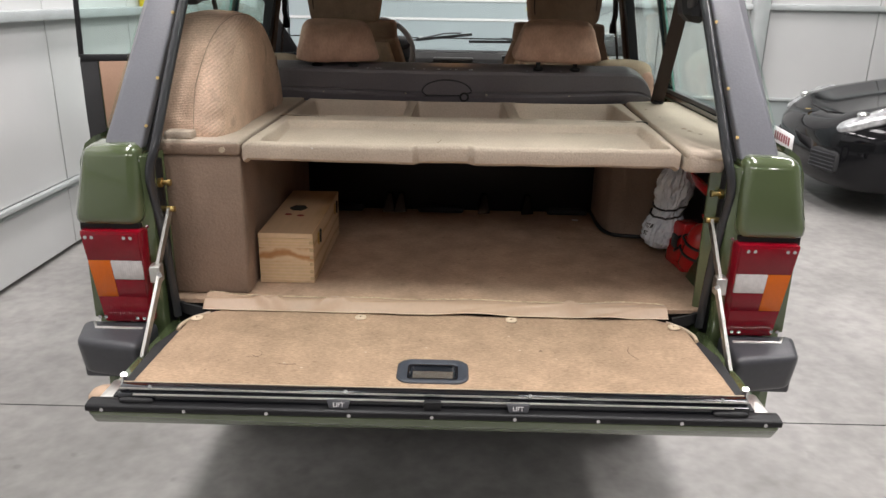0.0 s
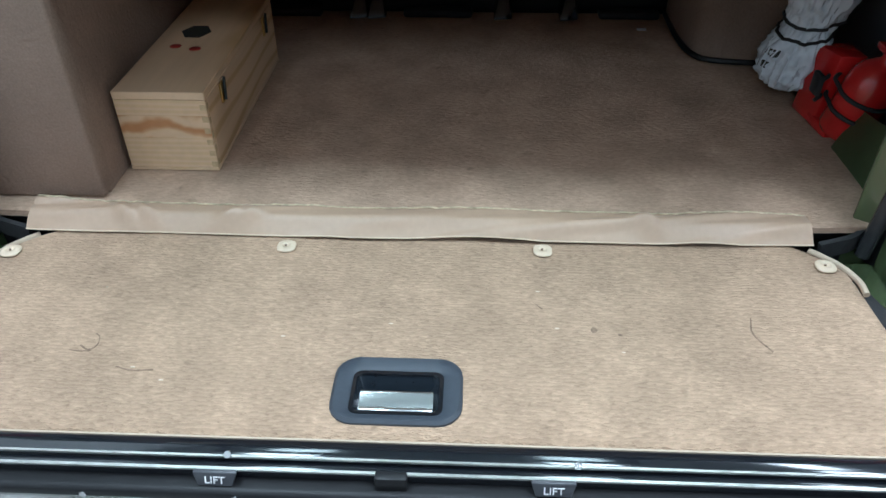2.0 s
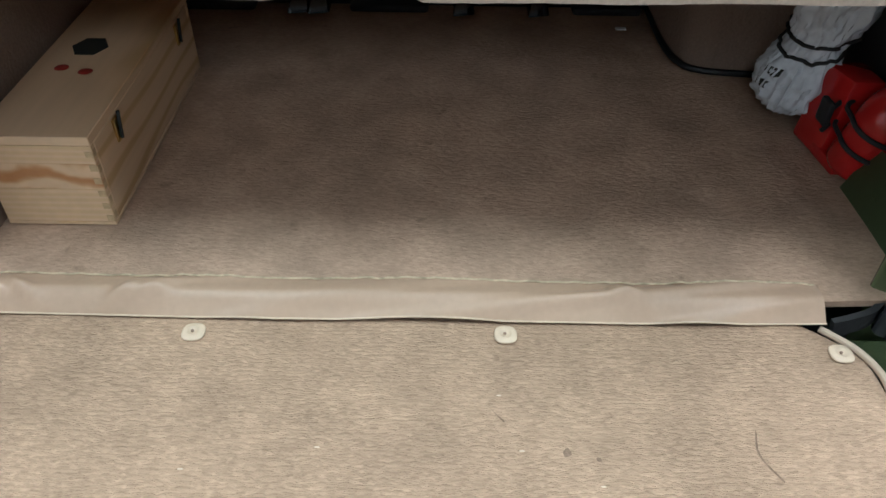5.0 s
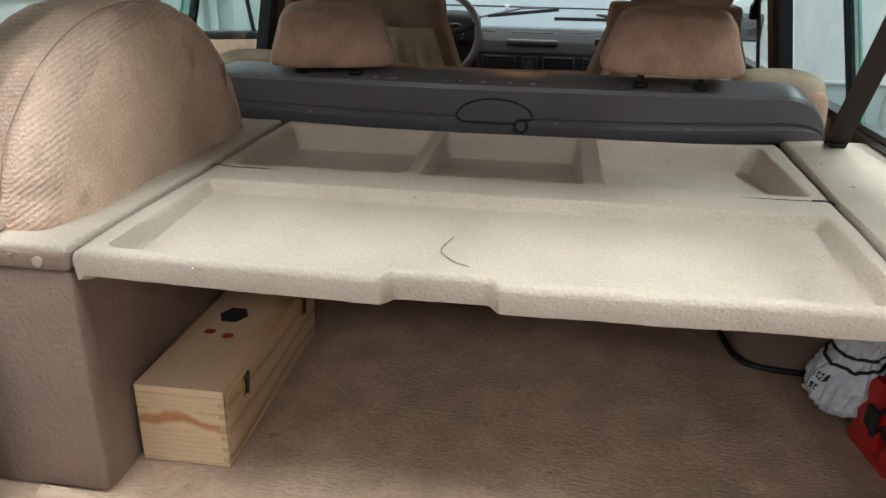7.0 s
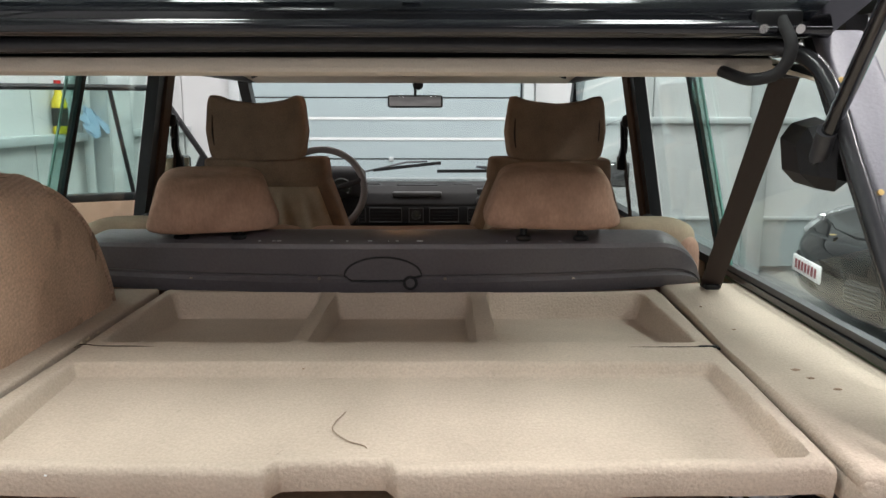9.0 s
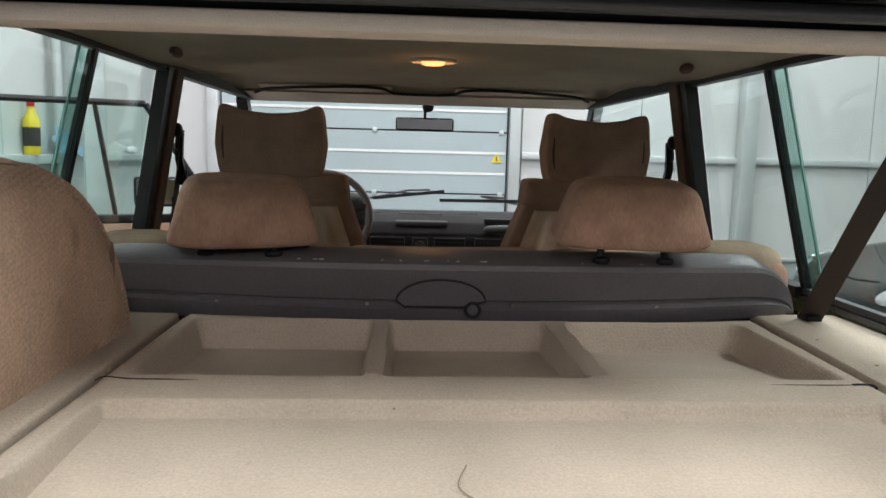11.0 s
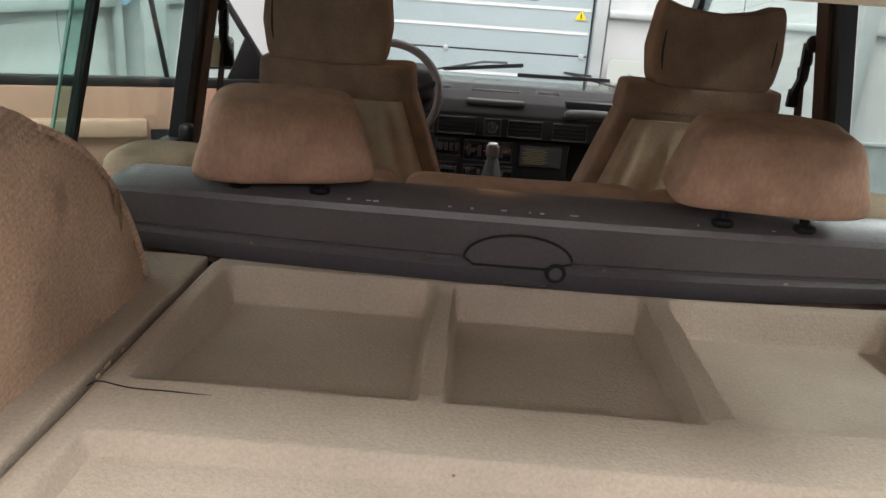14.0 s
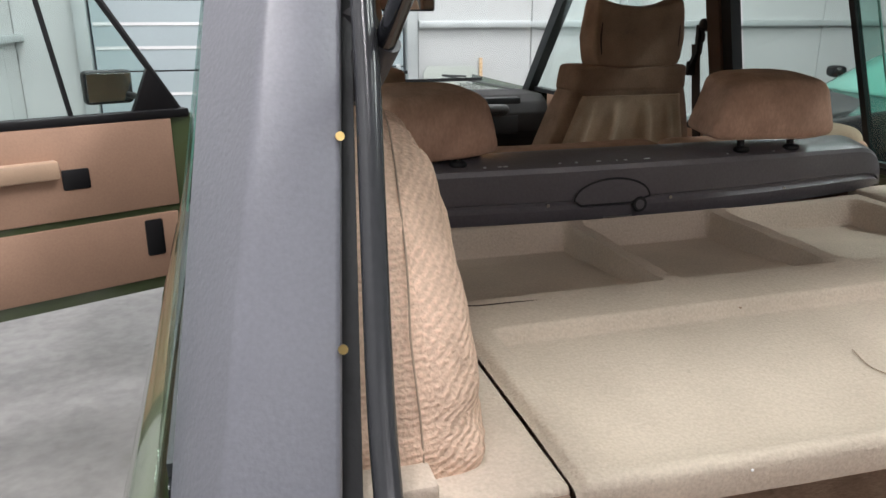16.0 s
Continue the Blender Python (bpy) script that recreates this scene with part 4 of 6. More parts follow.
gl = door_part("pane", prism([(0.07, 1.18), (1.22, 1.18), (1.21, 1.65), (0.35, 1.65)], "y", 0.028, 0.032), GLASS, door)
door_part("mirror_housing", box(0.20, 0.39, 0.10, 0.16, 1.21, 1.345, 0.018, 3), BLACK, door)
door_part("mirror_glass", box(0.21, 0.38, 0.096, 0.0985, 1.222, 1.333, 0.0005, 1), MIRROR, door)
door_part("mirror_arm", rod((0.17, 0.04, 1.23), (0.24, 0.12, 1.25), 0.014), BLACK, door)
for z in (0.62, 1.0):
    door_part("hinge", box(-0.07, 0.02, 0.01, 0.05, z - 0.04, z + 0.04, 0.006), BLACK, door)

# ---------------------------------------------------------------- tail lamps and bumper
for s in (1, -1):
    def lens(x0, x1, z0, z1, y0=1.678, y1=1.745, r=0.0012):
        k = lambda z: 0.018 * (1.01 - z) / 0.22
        w = lambda x, z: x - 0.024 * max(0.0, (x - 0.68) / 0.135) * (1.0 - z) / 0.23
        c = [(w(x0, z0), y0 + k(z0), z0), (w(x1, z0), y0 + k(z0), z0), (w(x1, z0), y1, z0), (w(x0, z0), y1, z0), (w(x0, z1), y0 + k(z1), z1), (w(x1, z1), y0 + k(z1), z1), (w(x1, z1), y1, z1), (w(x0, z1), y1, z1)]
        return hexa([side(s, p) for p in c], r, 2)
    lamp = part("tail_lamp", lens(0.675, 0.817, 0.766, 1.000, 1.682, 1.748, 0.008), LENS_RED, car, "red tail lamp with amber and clear segments")
    part("red_lens", lens(0.681, 0.812, 0.9280, 0.993, 1.680), LENS_RED, lamp)
    part("clear_lens", lens(0.681, 0.757, 0.8805, 0.9277, 1.679), LENS_WHITE, lamp, "clear reversing lens")
    part("amber_lens", lens(0.7573, 0.812, 0.8355, 0.9277, 1.679), LENS_AMBER, lamp, "amber indicator lens")
    part("red_lens", lens(0.681, 0.757, 0.8355, 0.8802, 1.680), LENS_RED, lamp)
    part("red_reflector", lens(0.681, 0.812, 0.773, 0.8352, 1.680), LENS_RED, lamp)
    for x, z in ((0.697, 0.985), (0.712, 0.985), (0.785, 0.985), (0.80, 0.985), (0.694, 0.78), (0.71, 0.78), (0.785, 0.782), (0.80, 0.782)):
        screw(lamp, (s * x, 1.68 + 0.018 * (1.01 - z) / 0.22, z), (0, -1, 0), 0.0042, STEEL)
bumper = part("rear_bumper", prism([(-0.83, 1.66), (-0.82, 1.635), (0.82, 1.635), (0.83, 1.66), (0.83, 1.72), (-0.83, 1.72)], "z", 0.655, 0.70, 0.006), BUMPER, car)
for s in (1, -1):
    c = [(0.672, 1.592, 0.668), (0.812, 1.622, 0.668), (0.852, 1.72, 0.672), (0.672, 1.72, 0.668), (0.668, 1.580, 0.764), (0.822, 1.607, 0.764), (0.852, 1.72, 0.766), (0.668, 1.72, 0.766)]
    part("bumper_end", hexa([side(s, p) for p in c], 0.019, 5), BUMPER, bumper, "dark grey plastic bumper end cap")
    part("lamp_bezel", tube([(s * 0.69, 1.672, 0.765), (s * 0.80, 1.672, 0.765), (s * 0.815, 1.70, 0.765)], 0.004, 8), ALU, car)

# ---------------------------------------------------------------- lower tailgate, let down
tg = part("lower_tailgate", hexa([(-0.662, 1.356, 0.7090), (0.662, 1.356, 0.7090), (0.655, 1.76, 0.69), (-0.655, 1.76, 0.69), (-0.668, 1.338, 0.7440), (0.668, 1.338, 0.7440), (0.655, 1.76, 0.75), (-0.655, 1.76, 0.75)], 0.006, 2), GREEN, car, "let-down lower tailgate, green outside")
part("inner_frame", prism([(-0.63, 1.372), (0.63, 1.372), (0.635, 1.60), (0.60, 1.745), (-0.60, 1.745), (-0.635, 1.60)], "z", 0.73, 0.762, 0.004), RUBBER, tg)
bm = bmesh.new()
rows = []
NX, NY = 72, 26
for j in range(NY + 1):
    y = 1.386 + (1.768 - 1.386) * j / NY
    row = []
    for i in range(NX + 1):
        u = -1 + 2 * i / NX
        w = 0.612 - 0.012 * (y - 1.376) / 0.37
        if y > 1.69:
            w -= 0.055 * ((y - 1.69) / 0.06) ** 1.6
        edge = min(1.0, (1 - abs(u)) * w / 0.012, (y - 1.386) / 0.008 + 0.3, (1.768 - y) / 0.008 + 0.4)
        zz = 0.763 + 0.018 * max(0.0, edge) ** 0.5 + 0.0022 * noise.noise((u * 4, y * 7, 0)) + 0.001 * noise.noise((u * 17, y * 25, 3))
        row.append(bm.verts.new((u * w, y, zz)))
    rows.append(row)
for a, b in zip(rows, rows[1:]):
    for i in range(NX):
        m = (a[i].co + b[i + 1].co) / 2
        if abs(m.x) > 0.057 or abs(m.y - 1.456) > 0.033:
            bm.faces.new((a[i], a[i + 1], b[i + 1], b[i]))
part("carpet", bm, CARPET, tg, "worn tan carpet with faint stains", smooth=60)
for x, y in ((-0.569, 1.699), (-0.183, 1.7235), (0.178, 1.7265), (0.560, 1.705)):
    b = part("stud", cushion((x, y, 0.7835), (0.0135, 0.0135, 0.0030), 0.75, lambda a, b, c: (0, 0, -0.004 * max(0, c) * max(0, 1 - (a * a + b * b) * 4)), nu=24, nv=24), CREAM, tg, "cream plastic stud")
    part("stud_hole", rod((x - 0.001, y, 0.7850), (x - 0.001, y, 0.7868), 0.0017, 8), TRIM_BROWN, b)
# black closing rails at the free edge
part("top_rail", box(-0.612, 0.612, 1.366, 1.386, 0.762, 0.7850, 0.003), BLACK_GLOSS, tg)
part("rail_line", box(-0.611, 0.611, 1.3640, 1.3675, 0.7805, 0.7835), ALU, tg)
part("mid_rail", box(-0.612, 0.612, 1.356, 1.370, 0.7500, 0.7755, 0.003), BLACK_GLOSS, tg)
part("rail_line", box(-0.58, 0.58, 1.3535, 1.357, 0.7735, 0.7760), ALU, tg)
part("carpet_edging", box(-0.610, 0.610, 1.3862, 1.3885, 0.775, 0.7853), TAN_PLASTIC, tg)
low = part("low_rail", prism([(1.357, 0.7600), (1.342, 0.7590), (1.337, 0.7560), (1.337, 0.7455), (1.346, 0.7445), (1.37, 0.7445), (1.37, 0.7600)], "x", -0.67, 0.67, 0.002), BLACK, tg)
for i in range(9):
    screw(tg, (-0.6365 + 0.1592 * i, 1.3378, 0.7505), (0, -1, 0.1), 0.0038, STEEL)
for x in (-0.55, -0.168, 0.19, 0.56):
    screw(tg, (x, 1.3655, 0.7855), (0, -1, 0.8), 0.004, STEEL)
part("centre_latch", box(-0.016, 0.018, 1.346, 1.358, 0.754, 0.7775, 0.003), BLACK, tg)
for x in (-0.18, 0.166):
    lt = part("latch_plate", hexa([(x - 0.018, 1.344, 0.7600), (x + 0.018, 1.344, 0.7600), (x + 0.018, 1.350, 0.7600), (x - 0.018, 1.350, 0.7600), (x - 0.023, 1.349, 0.7755), (x + 0.023, 1.349, 0.7755), (x + 0.023, 1.356, 0.7755), (x - 0.023, 1.356, 0.7755)], 0.001, 1), BUMPER, tg, "small dark latch plate with pale lettering")
    tx = words("LIFT", 0.0120, PLATE, Matrix.Translation((x, 1.3447, 0.7640)) @ Matrix.Rotation(radians(72), 4, "X"), "lettering", tg)
for x in (-0.575, 0.575):
    part("slot", cushion((x, 1.353, 0.7630), (0.034, 0.006, 0.0055), 0.6, nu=20, nv=8), RUBBER, tg)
for s in (1, -1):
    part("corner_plate", box(min(s * 0.612, s * 0.66), max(s * 0.612, s * 0.66), 1.37, 1.45, 0.7370, 0.7560, 0.006), ALU, tg)
    part("corner_bolt", rod((s * 0.632, 1.43, 0.7550), (s * 0.628, 1.425, 0.7790), 0.007, 10), STEEL, tg)
part("rubber_buffer", cushion((-0.665, 1.42, 0.7310), (0.035, 0.03, 0.02), 0.8, nu=20, nv=10), VINYL_TAN, tg, "pale rubber buffer")


def rounded(cx, cy, hx, hy, r, n=5):
    out = []
    for qx, qy, a0 in ((1, 1, 0), (-1, 1, 90), (-1, -1, 180), (1, -1, 270)):
        for i in range(n + 1):
            a = radians(a0 + 90 * i / n)
            out.append((cx + qx * (hx - r) + r * math.cos(a), cy + qy * (hy - r) + r * math.sin(a)))
    return out


def stack(rings, bm=None, bottom=True, top=True):
    """Joins rings of (list of xy, z) one above the other."""
    bm = bm or bmesh.new()
    rows = [[bm.verts.new((x, y, z)) for x, y in ring] for ring, z in rings]
    k = len(rows[0])
    for a, b in zip(rows, rows[1:]):
        for j in range(k):
            bm.faces.new((a[j], a[(j + 1) % k], b[(j + 1) % k], b[j]))
    if bottom:
        bm.faces.new(rows[0])
    if top:
        bm.faces.new(rows[-1])
    return bm


hc, hi = (-0.002, 1.4615), (-0.002, 1.4565)
bz = part("handle_bezel", stack([(rounded(*hc, 0.074, 0.0500, 0.028), 0.7790), (rounded(*hc, 0.0735, 0.0495, 0.028), 0.7835), (rounded(*hc, 0.070, 0.046, 0.026), 0.7865), (rounded(*hi, 0.0545, 0.0345, 0.012), 0.7862), (rounded(*hi, 0.0520, 0.0320, 0.010), 0.7842),
     (rounded(*hi, 0.0515, 0.0315, 0.010), 0.7800)], bottom=False, top=False), mat("dark_blue_grey_plastic", (0.040, 0.047, 0.060), 0.5, var=0.08, fine=0.05, bump=0.1, bscale=300.0), tg, "dark grey plastic handle surround")
part("handle_rim", stack([(rounded(*hi, 0.0525, 0.0325, 0.010), 0.7830), (rounded(*hi, 0.0515, 0.0315, 0.010), 0.7850), (rounded(*hi, 0.0475, 0.0275, 0.008), 0.7850), (rounded(*hi, 0.0465, 0.0265, 0.008), 0.7825)], bottom=False, top=False), BLACK_GLOSS, bz)
part("handle_cup", stack([(rounded(*hi, 0.0475, 0.0275, 0.008), 0.7835), (rounded(*hi, 0.0455, 0.0255, 0.008), 0.7780), (rounded(*hi, 0.040, 0.019, 0.008), 0.7660), (rounded(*hi, 0.036, 0.015, 0.006), 0.7650)], bottom=False, top=True), mat("blue_grey_gloss_plastic", (0.018, 0.023, 0.030), 0.14, var=0.08, fine=0.04, coat=0.6), bz)
part("handle_pull", prism([(1.4325, 0.7700), (1.4315, 0.7795), (1.4345, 0.7815), (1.4372, 0.7808), (1.4560, 0.7852), (1.4590, 0.7848), (1.4580, 0.7815), (1.4400, 0.7765)], "x", -0.043, 0.039, 0.001), STEEL, bz, "chromed handle flap")

# worn marks in the carpet
for pts, r in (([(-0.392, 1.520), (-0.380, 1.513), (-0.372, 1.520), (-0.374, 1.534), (-0.381, 1.541)], 0.0016), ([(-0.402, 1.512), (-0.388, 1.510), (-0.376, 1.512)], 0.0014), ([(0.150, 1.635), (0.160, 1.618), (0.170, 1.606)], 0.0013), ([(-0.335, 1.487), (-0.315, 1.482), (-0.29, 1.484)], 0.0012), ([(0.43, 1.60), (0.425, 1.57), (0.44, 1.54)], 0.0011)):
    part("scuff", tube(curve_pts([(x, y, 0.7803) for x, y in pts], 4), r, 5), SMUDGE, tg)
for x, y, r in ((0.232, 1.568, 0.0065), (0.262, 1.562, 0.004), (0.06, 1.60, 0.0025), (-0.19, 1.60, 0.0025), (-0.47, 1.45, 0.0035)):
    part("spot", cushion((x, y, 0.7803), (r, r * 1.3, 0.0008), 0.9, lambda a, b, c: (0.25 * r * noise.noise((a * 2 + x * 90, b * 2, 0)), 0.35 * r * noise.noise((a * 2, b * 2 + x * 90, 4)), 0), nu=18, nv=6), SMUDGE, tg)
for x, y in ((0.166, 1.640), (0.186, 1.571), (0.262, 1.532), (-0.315, 1.487), (-0.275, 1.468), (-0.15, 1.545), (-0.02, 1.572)):
    part("fleck", cushion((x, y, 0.7812), (0.003, 0.0012, 0.0008), 0.8, nu=10, nv=6), CREAM, tg)
part("fleck", cushion((-0.402, 1.628, 0.7812), (0.003, 0.0012, 0.0008), 0.8, nu=10, nv=6), GLASS_EDGE, tg)
# rolled edging round the hinge side corners
for sgn in (1, -1):
    part("edge_roll", tube(curve_pts([(sgn * 0.604, 1.665, 0.768), (sgn * 0.603, 1.69, 0.770), (sgn * 0.588, 1.722, 0.772), (sgn * 0.556, 1.753, 0.774)], 6), 0.0045, 8), TAN_PLASTIC, tg, "pale rolled carpet edge")

# folding stays
for s in (1, -1):
    a, b, c = Vector((s * 0.636, 1.772, 1.030)), Vector((s * 0.648, 1.688, 0.90)), Vector((s * 0.642, 1.55, 0.752))
    st = part("upper_stay", sweep([a, b], [(-0.0035, -0.009), (0.0035, -0.009), (0.0035, 0.009), (-0.0035, 0.009)], up=(0, -1, 1)), ALU, car, "worn aluminium tailgate stay")
    part("lower_stay", sweep([b + Vector((s * -0.008, 0, 0)), c], [(-0.0035, -0.0095), (0.0035, -0.0095), (0.0035, 0.0095), (-0.0035, 0.0095)], up=(0, -1, 1)), ALU, car)
    part("stay_joint", hexa([b + Vector(p) for p in ((-0.014, -0.012, -0.022), (0.012, -0.012, -0.022), (0.012, 0.014, -0.022), (-0.014, 0.014, -0.022), (-0.014, -0.012, 0.018), (0.012, -0.012, 0.018), (0.012, 0.014, 0.022), (-0.014, 0.014, 0.022))], 0.004), ALU, car)
    part("stay_pivot", rod(a - Vector((s * 0.012, 0, 0)), a + Vector((s * 0.02, 0, 0)), 0.007, 10), BRASS, car)
    screw(car, b + Vector((s * -0.012, -0.012, 0)), (0, -1, 0), 0.006, STEEL)
    # locking pins
    pin = part("locking_pin", rod((s * 0.668, 1.774, 1.093), (s * 0.630, 1.774, 1.093), 0.0055, 10), BRASS, car, "yellow passivated locking pin")
    part("pin_nut", rod((s * 0.656, 1.774, 1.093), (s * 0.648, 1.774, 1.093), 0.012, 6), BRASS, pin)
    part("pin_head", rod((s * 0.634, 1.774, 1.093), (s * 0.628, 1.774, 1.093), 0.008, 12), BRASS, pin)
    part("hinge_strap", sweep(curve_pts([(s * 0.655, 1.80, 0.786), (s * 0.625, 1.772, 0.778), (s * 0.595, 1.760, 0.776), (s * 0.572, 1.756, 0.772)], 5), [(-0.004, -0.013), (0.004, -0.013), (0.004, 0.013), (-0.004, 0.013)]), RUBBER, car)

# ---------------------------------------------------------------- upper tailgate, lifted
UA = radians(22)
up_dir, up_n = Vector((0, -math.cos(UA), math.sin(UA))), Vector((0, math.sin(UA), math.cos(UA)))
H0 = Vector((0, 2.05, 1.675))
ug = part("upper_tailgate", sweep([H0 + Vector((-0.62, 0, 0)), H0 + Vector((0.62, 0, 0))], [(-0.02, -0.018), (0.02, -0.018), (0.026, 0.0), (0.02, 0.02), (-0.02, 0.02)]), BLACK_GLOSS, car, "lifted upper tailgate with black frame and glass")
part("frame_bar", rod(H0 + Vector((-0.61, -0.03, -0.012)), H0 + Vector((0.61, -0.03, -0.012)), 0.011, 12), BLACK_GLOSS, ug)
E1 = H0 + up_dir * 0.60
part("frame_bar", sweep([E1 + Vector((-0.66, 0, 0)), E1 + Vector((0.66, 0, 0))], [(-0.025, -0.018), (0.025, -0.018), (0.025, 0.018), (-0.025, 0.018)]), BLACK_GLOSS, ug)
for s in (1, -1):
    part("frame_bar", sweep([H0 + Vector((s * 0.60, 0, 0)), E1 + Vector((s * 0.645, 0, 0))], [(-0.025, -0.018), (0.025, -0.018), (0.025, 0.018), (-0.025, 0.018)]), BLACK_GLOSS, ug)
    part("gate_hinge", box(s * 0.545 - 0.03, s * 0.545 + 0.03, 2.01, 2.07, 1.655, 1.685, 0.005), BLACK, ug)
    for k in (-0.02, 0.025):
        screw(ug, (s * 0.545 + k, 2.012, 1.663), (0, -1, -0.3), 0.006, STEEL)
part("hinge_hose", tube(curve_pts([(0.548, 2.015, 1.675), (0.556, 1.998, 1.640), (0.548, 2.010, 1.610), (0.522, 2.035, 1.602), (0.502, 2.08, 1.615)], 6), 0.008, 10, up=(1, 0, 0)), RUBBER, ug, "black rubber cable hose")
q = [H0 + Vector((-0.58, 0, 0)) + up_dir * 0.02, H0 + Vector((0.58, 0, 0)) + up_dir * 0.02, E1 + Vector((0.63, 0, 0)), E1 + Vector((-0.63, 0, 0))]
part("pane", hexa(q + [p + up_n * 0.004 for p in q]), GLASS_TAIL, ug, smooth=0)
wa = H0 + up_dir * 0.046 + up_n * 0.014
part("wiper_spindle", rod(wa + Vector((0.09, 0, -0.004)), wa + Vector((0.09, 0, 0)) + up_n * 0.02, 0.012, 14), BUMPER, ug)
wi = part("wiper_arm", sweep(curve_pts([wa + Vector((0.085, 0, 0.012)), wa + Vector((-0.05, 0, 0.014)), wa + Vector((-0.22, 0, 0.012)) + up_dir * 0.012, wa + Vector((-0.44, 0, 0.010)) + up_dir * 0.02], 6), [(-0.007, -0.003), (0.007, -0.003), (0.007, 0.003), (-0.007, 0.003)]), GALV, ug, "grey wiper arm on the raised glass")
part("wiper_blade", sweep([wa + Vector((-0.01, 0, 0.002)), wa + Vector((-0.46, 0, 0.002)) + up_dir * 0.015], [(-0.004, -0.005), (0.004, -0.005), (0.004, 0.005), (-0.004, 0.005)]), BLACK, wi)
for x in (-0.10, -0.24, -0.36):
    part("blade_clip", box(x - 0.03, x + 0.03, wa.y - 0.018, wa.y - 0.006, wa.z + 0.002, wa.z + 0.012, 0.002, 1), GALV, wi)

# ---------------------------------------------------------------- load space
def sheet_mesh(xs, ys, height, thick=0.0):
    bm = bmesh.new()
    rows = [[bm.verts.new(height(x, y)) for x in xs] for y in ys]
    for a, b in zip(rows, rows[1:]):
        for i in range(len(xs) - 1):
            bm.faces.new((a[i], a[i + 1], b[i + 1], b[i]))
    if thick:
        bmesh.ops.recalc_face_normals(bm, faces=bm.faces[:])
        bmesh.ops.solidify(bm, geom=bm.faces[:], thickness=thick)
    return bm


def span(a, b, n):
    return [a + (b - a) * i / n for i in range(n + 1)]


def smooth01(t):
    t = min(1.0, max(0.0, t))
    return t * t * (3 - 2 * t)


carpet = solo("load_floor_carpet", sheet_mesh(span(-0.655, 0.735, 84), span(1.775, 2.645, 50), lambda x, y: (x, y - 0.012 * max(0, abs(x) - 0.56) * -4 * (y < 1.8), 0.799 + 0.0018 * noise.noise((x * 6, y * 6, 1)) + 0.0008 * noise.noise((x * 22, y * 22, 2))), 0.01),
              CARPET_FLOOR, "worn brown carpet on the load floor", "carpet", smooth=60)


def flap_at(x, y):
    """The flap: a soft roll at its free edge, a dip behind it, slack folds along it."""
    k = (y - 1.747) / 0.050
    roll = 0.0062 * math.sin(min(1.0, max(0.0, k)) ** 0.62 * math.pi)
    slack = 0.5 + 0.9 * noise.noise((x * 3.3, 0.7, 0)) + 0.35 * noise.noise((x * 9, y * 20, 1))
    pleat = 0.0
    for c, w, lean in ((-0.43, 0.010, 0.9), (-0.395, 0.012, 1.0), (-0.27, 0.012, -1.3), (-0.245, 0.010, -1.2), (0.33, 0.014, 0.8)):
        pleat += 0.0105 * math.exp(-((x - c + lean * (y - 1.77)) / w) ** 2) * math.sin(min(1.0, max(0.0, k)) * math.pi)
    fold = 0.0140 * max(0, noise.noise((x * 6 - y * 34, y * 9, 5)))
    return (x, y + 0.0025 * noise.noise((x * 4, 3, 0)) + 0.004 * (abs(x) / 0.57) ** 4, 0.7845 + 0.0165 * smooth01(k / 0.6) + roll * (0.45 + 0.5 * slack) + fold + pleat)


flap = thing("sill_flap", (0, 1.77, 0.784), "tan vinyl flap over the tailgate hinge gap", "flap")
part("skin", sheet_mesh(span(-0.572, 0.560, 120), span(1.747, 1.797, 16), flap_at, 0.003), VINYL_TAN, flap, smooth=70)
part("hem", tube([Vector(flap_at(x, 1.7475)) + Vector((0, -0.001, -0.0003)) for x in span(-0.572, 0.560, 80)], 0.0012, 6), CREAM, flap)
part("stitched_edge", tube([Vector(flap_at(x, 1.796)) + Vector((0, 0.002 + 0.0025 * noise.noise((x * 55, 0, 0)), 0.0006 + 0.0012 * noise.noise((x * 80, 2, 0)))) for x in span(-0.57, 0.558, 360)], 0.0015, 6), FRAY, flap, "frayed pale edge of the carpet")
crumb = solo("paper_scrap", box(0.438, 0.458, 2.522, 2.532, 0.801, 0.8035), PLATE, "small white scrap lying on the carpet", "scrap")

# left side box with the spare wheel in it
lb = thing("side_box", (-0.57, 2.2, 0.8), "brown carpeted side box round the spare wheel", "side box")
part("front_panel", box(-0.690, -0.4740, 1.812, 1.85, 0.801, 1.150, 0.006, 3), TRIM_BROWN, lb)
part("front_band", box(-0.686, -0.4725, 1.808, 1.85, 1.1515, 1.180, 0.007, 3), TRIM_BROWN, lb)
part("gap_backing", box(-0.476, -0.466, 1.83, 2.60, 1.140, 1.169), TRIM_BROWN, lb)
part("inner_panel", sheet_mesh(span(1.83, 2.63, 30), span(0.80, 1.16, 12), lambda a, b: (-0.4866 + 0.004 * noise.noise((a * 5, b * 5, 0)) * smooth01((a - 1.85) / 0.12) - 0.03 * max(0, (0.98 - b)) * (1 if 1.95 < a < 2.1 else 0), a, b), 0.012), TRIM_BROWN, lb)
part("top_panel", box(-0.70, -0.4735, 1.812, 2.61, 1.165, 1.187, 0.006, 3), SHELF, lb, "beige moquette top")
part("top_tab", box(-0.652, -0.585, 1.818, 1.86, 1.187, 1.206, 0.006), SHELF, lb)
screw(lb, (-0.512, 1.809, 1.166), (0, -1, 0), 0.007, TAN_PLASTIC, "button")
part("seam", box(-0.553, -0.547, 1.8055, 1.809, 1.158, 1.174), TRIM_BROWN, lb)

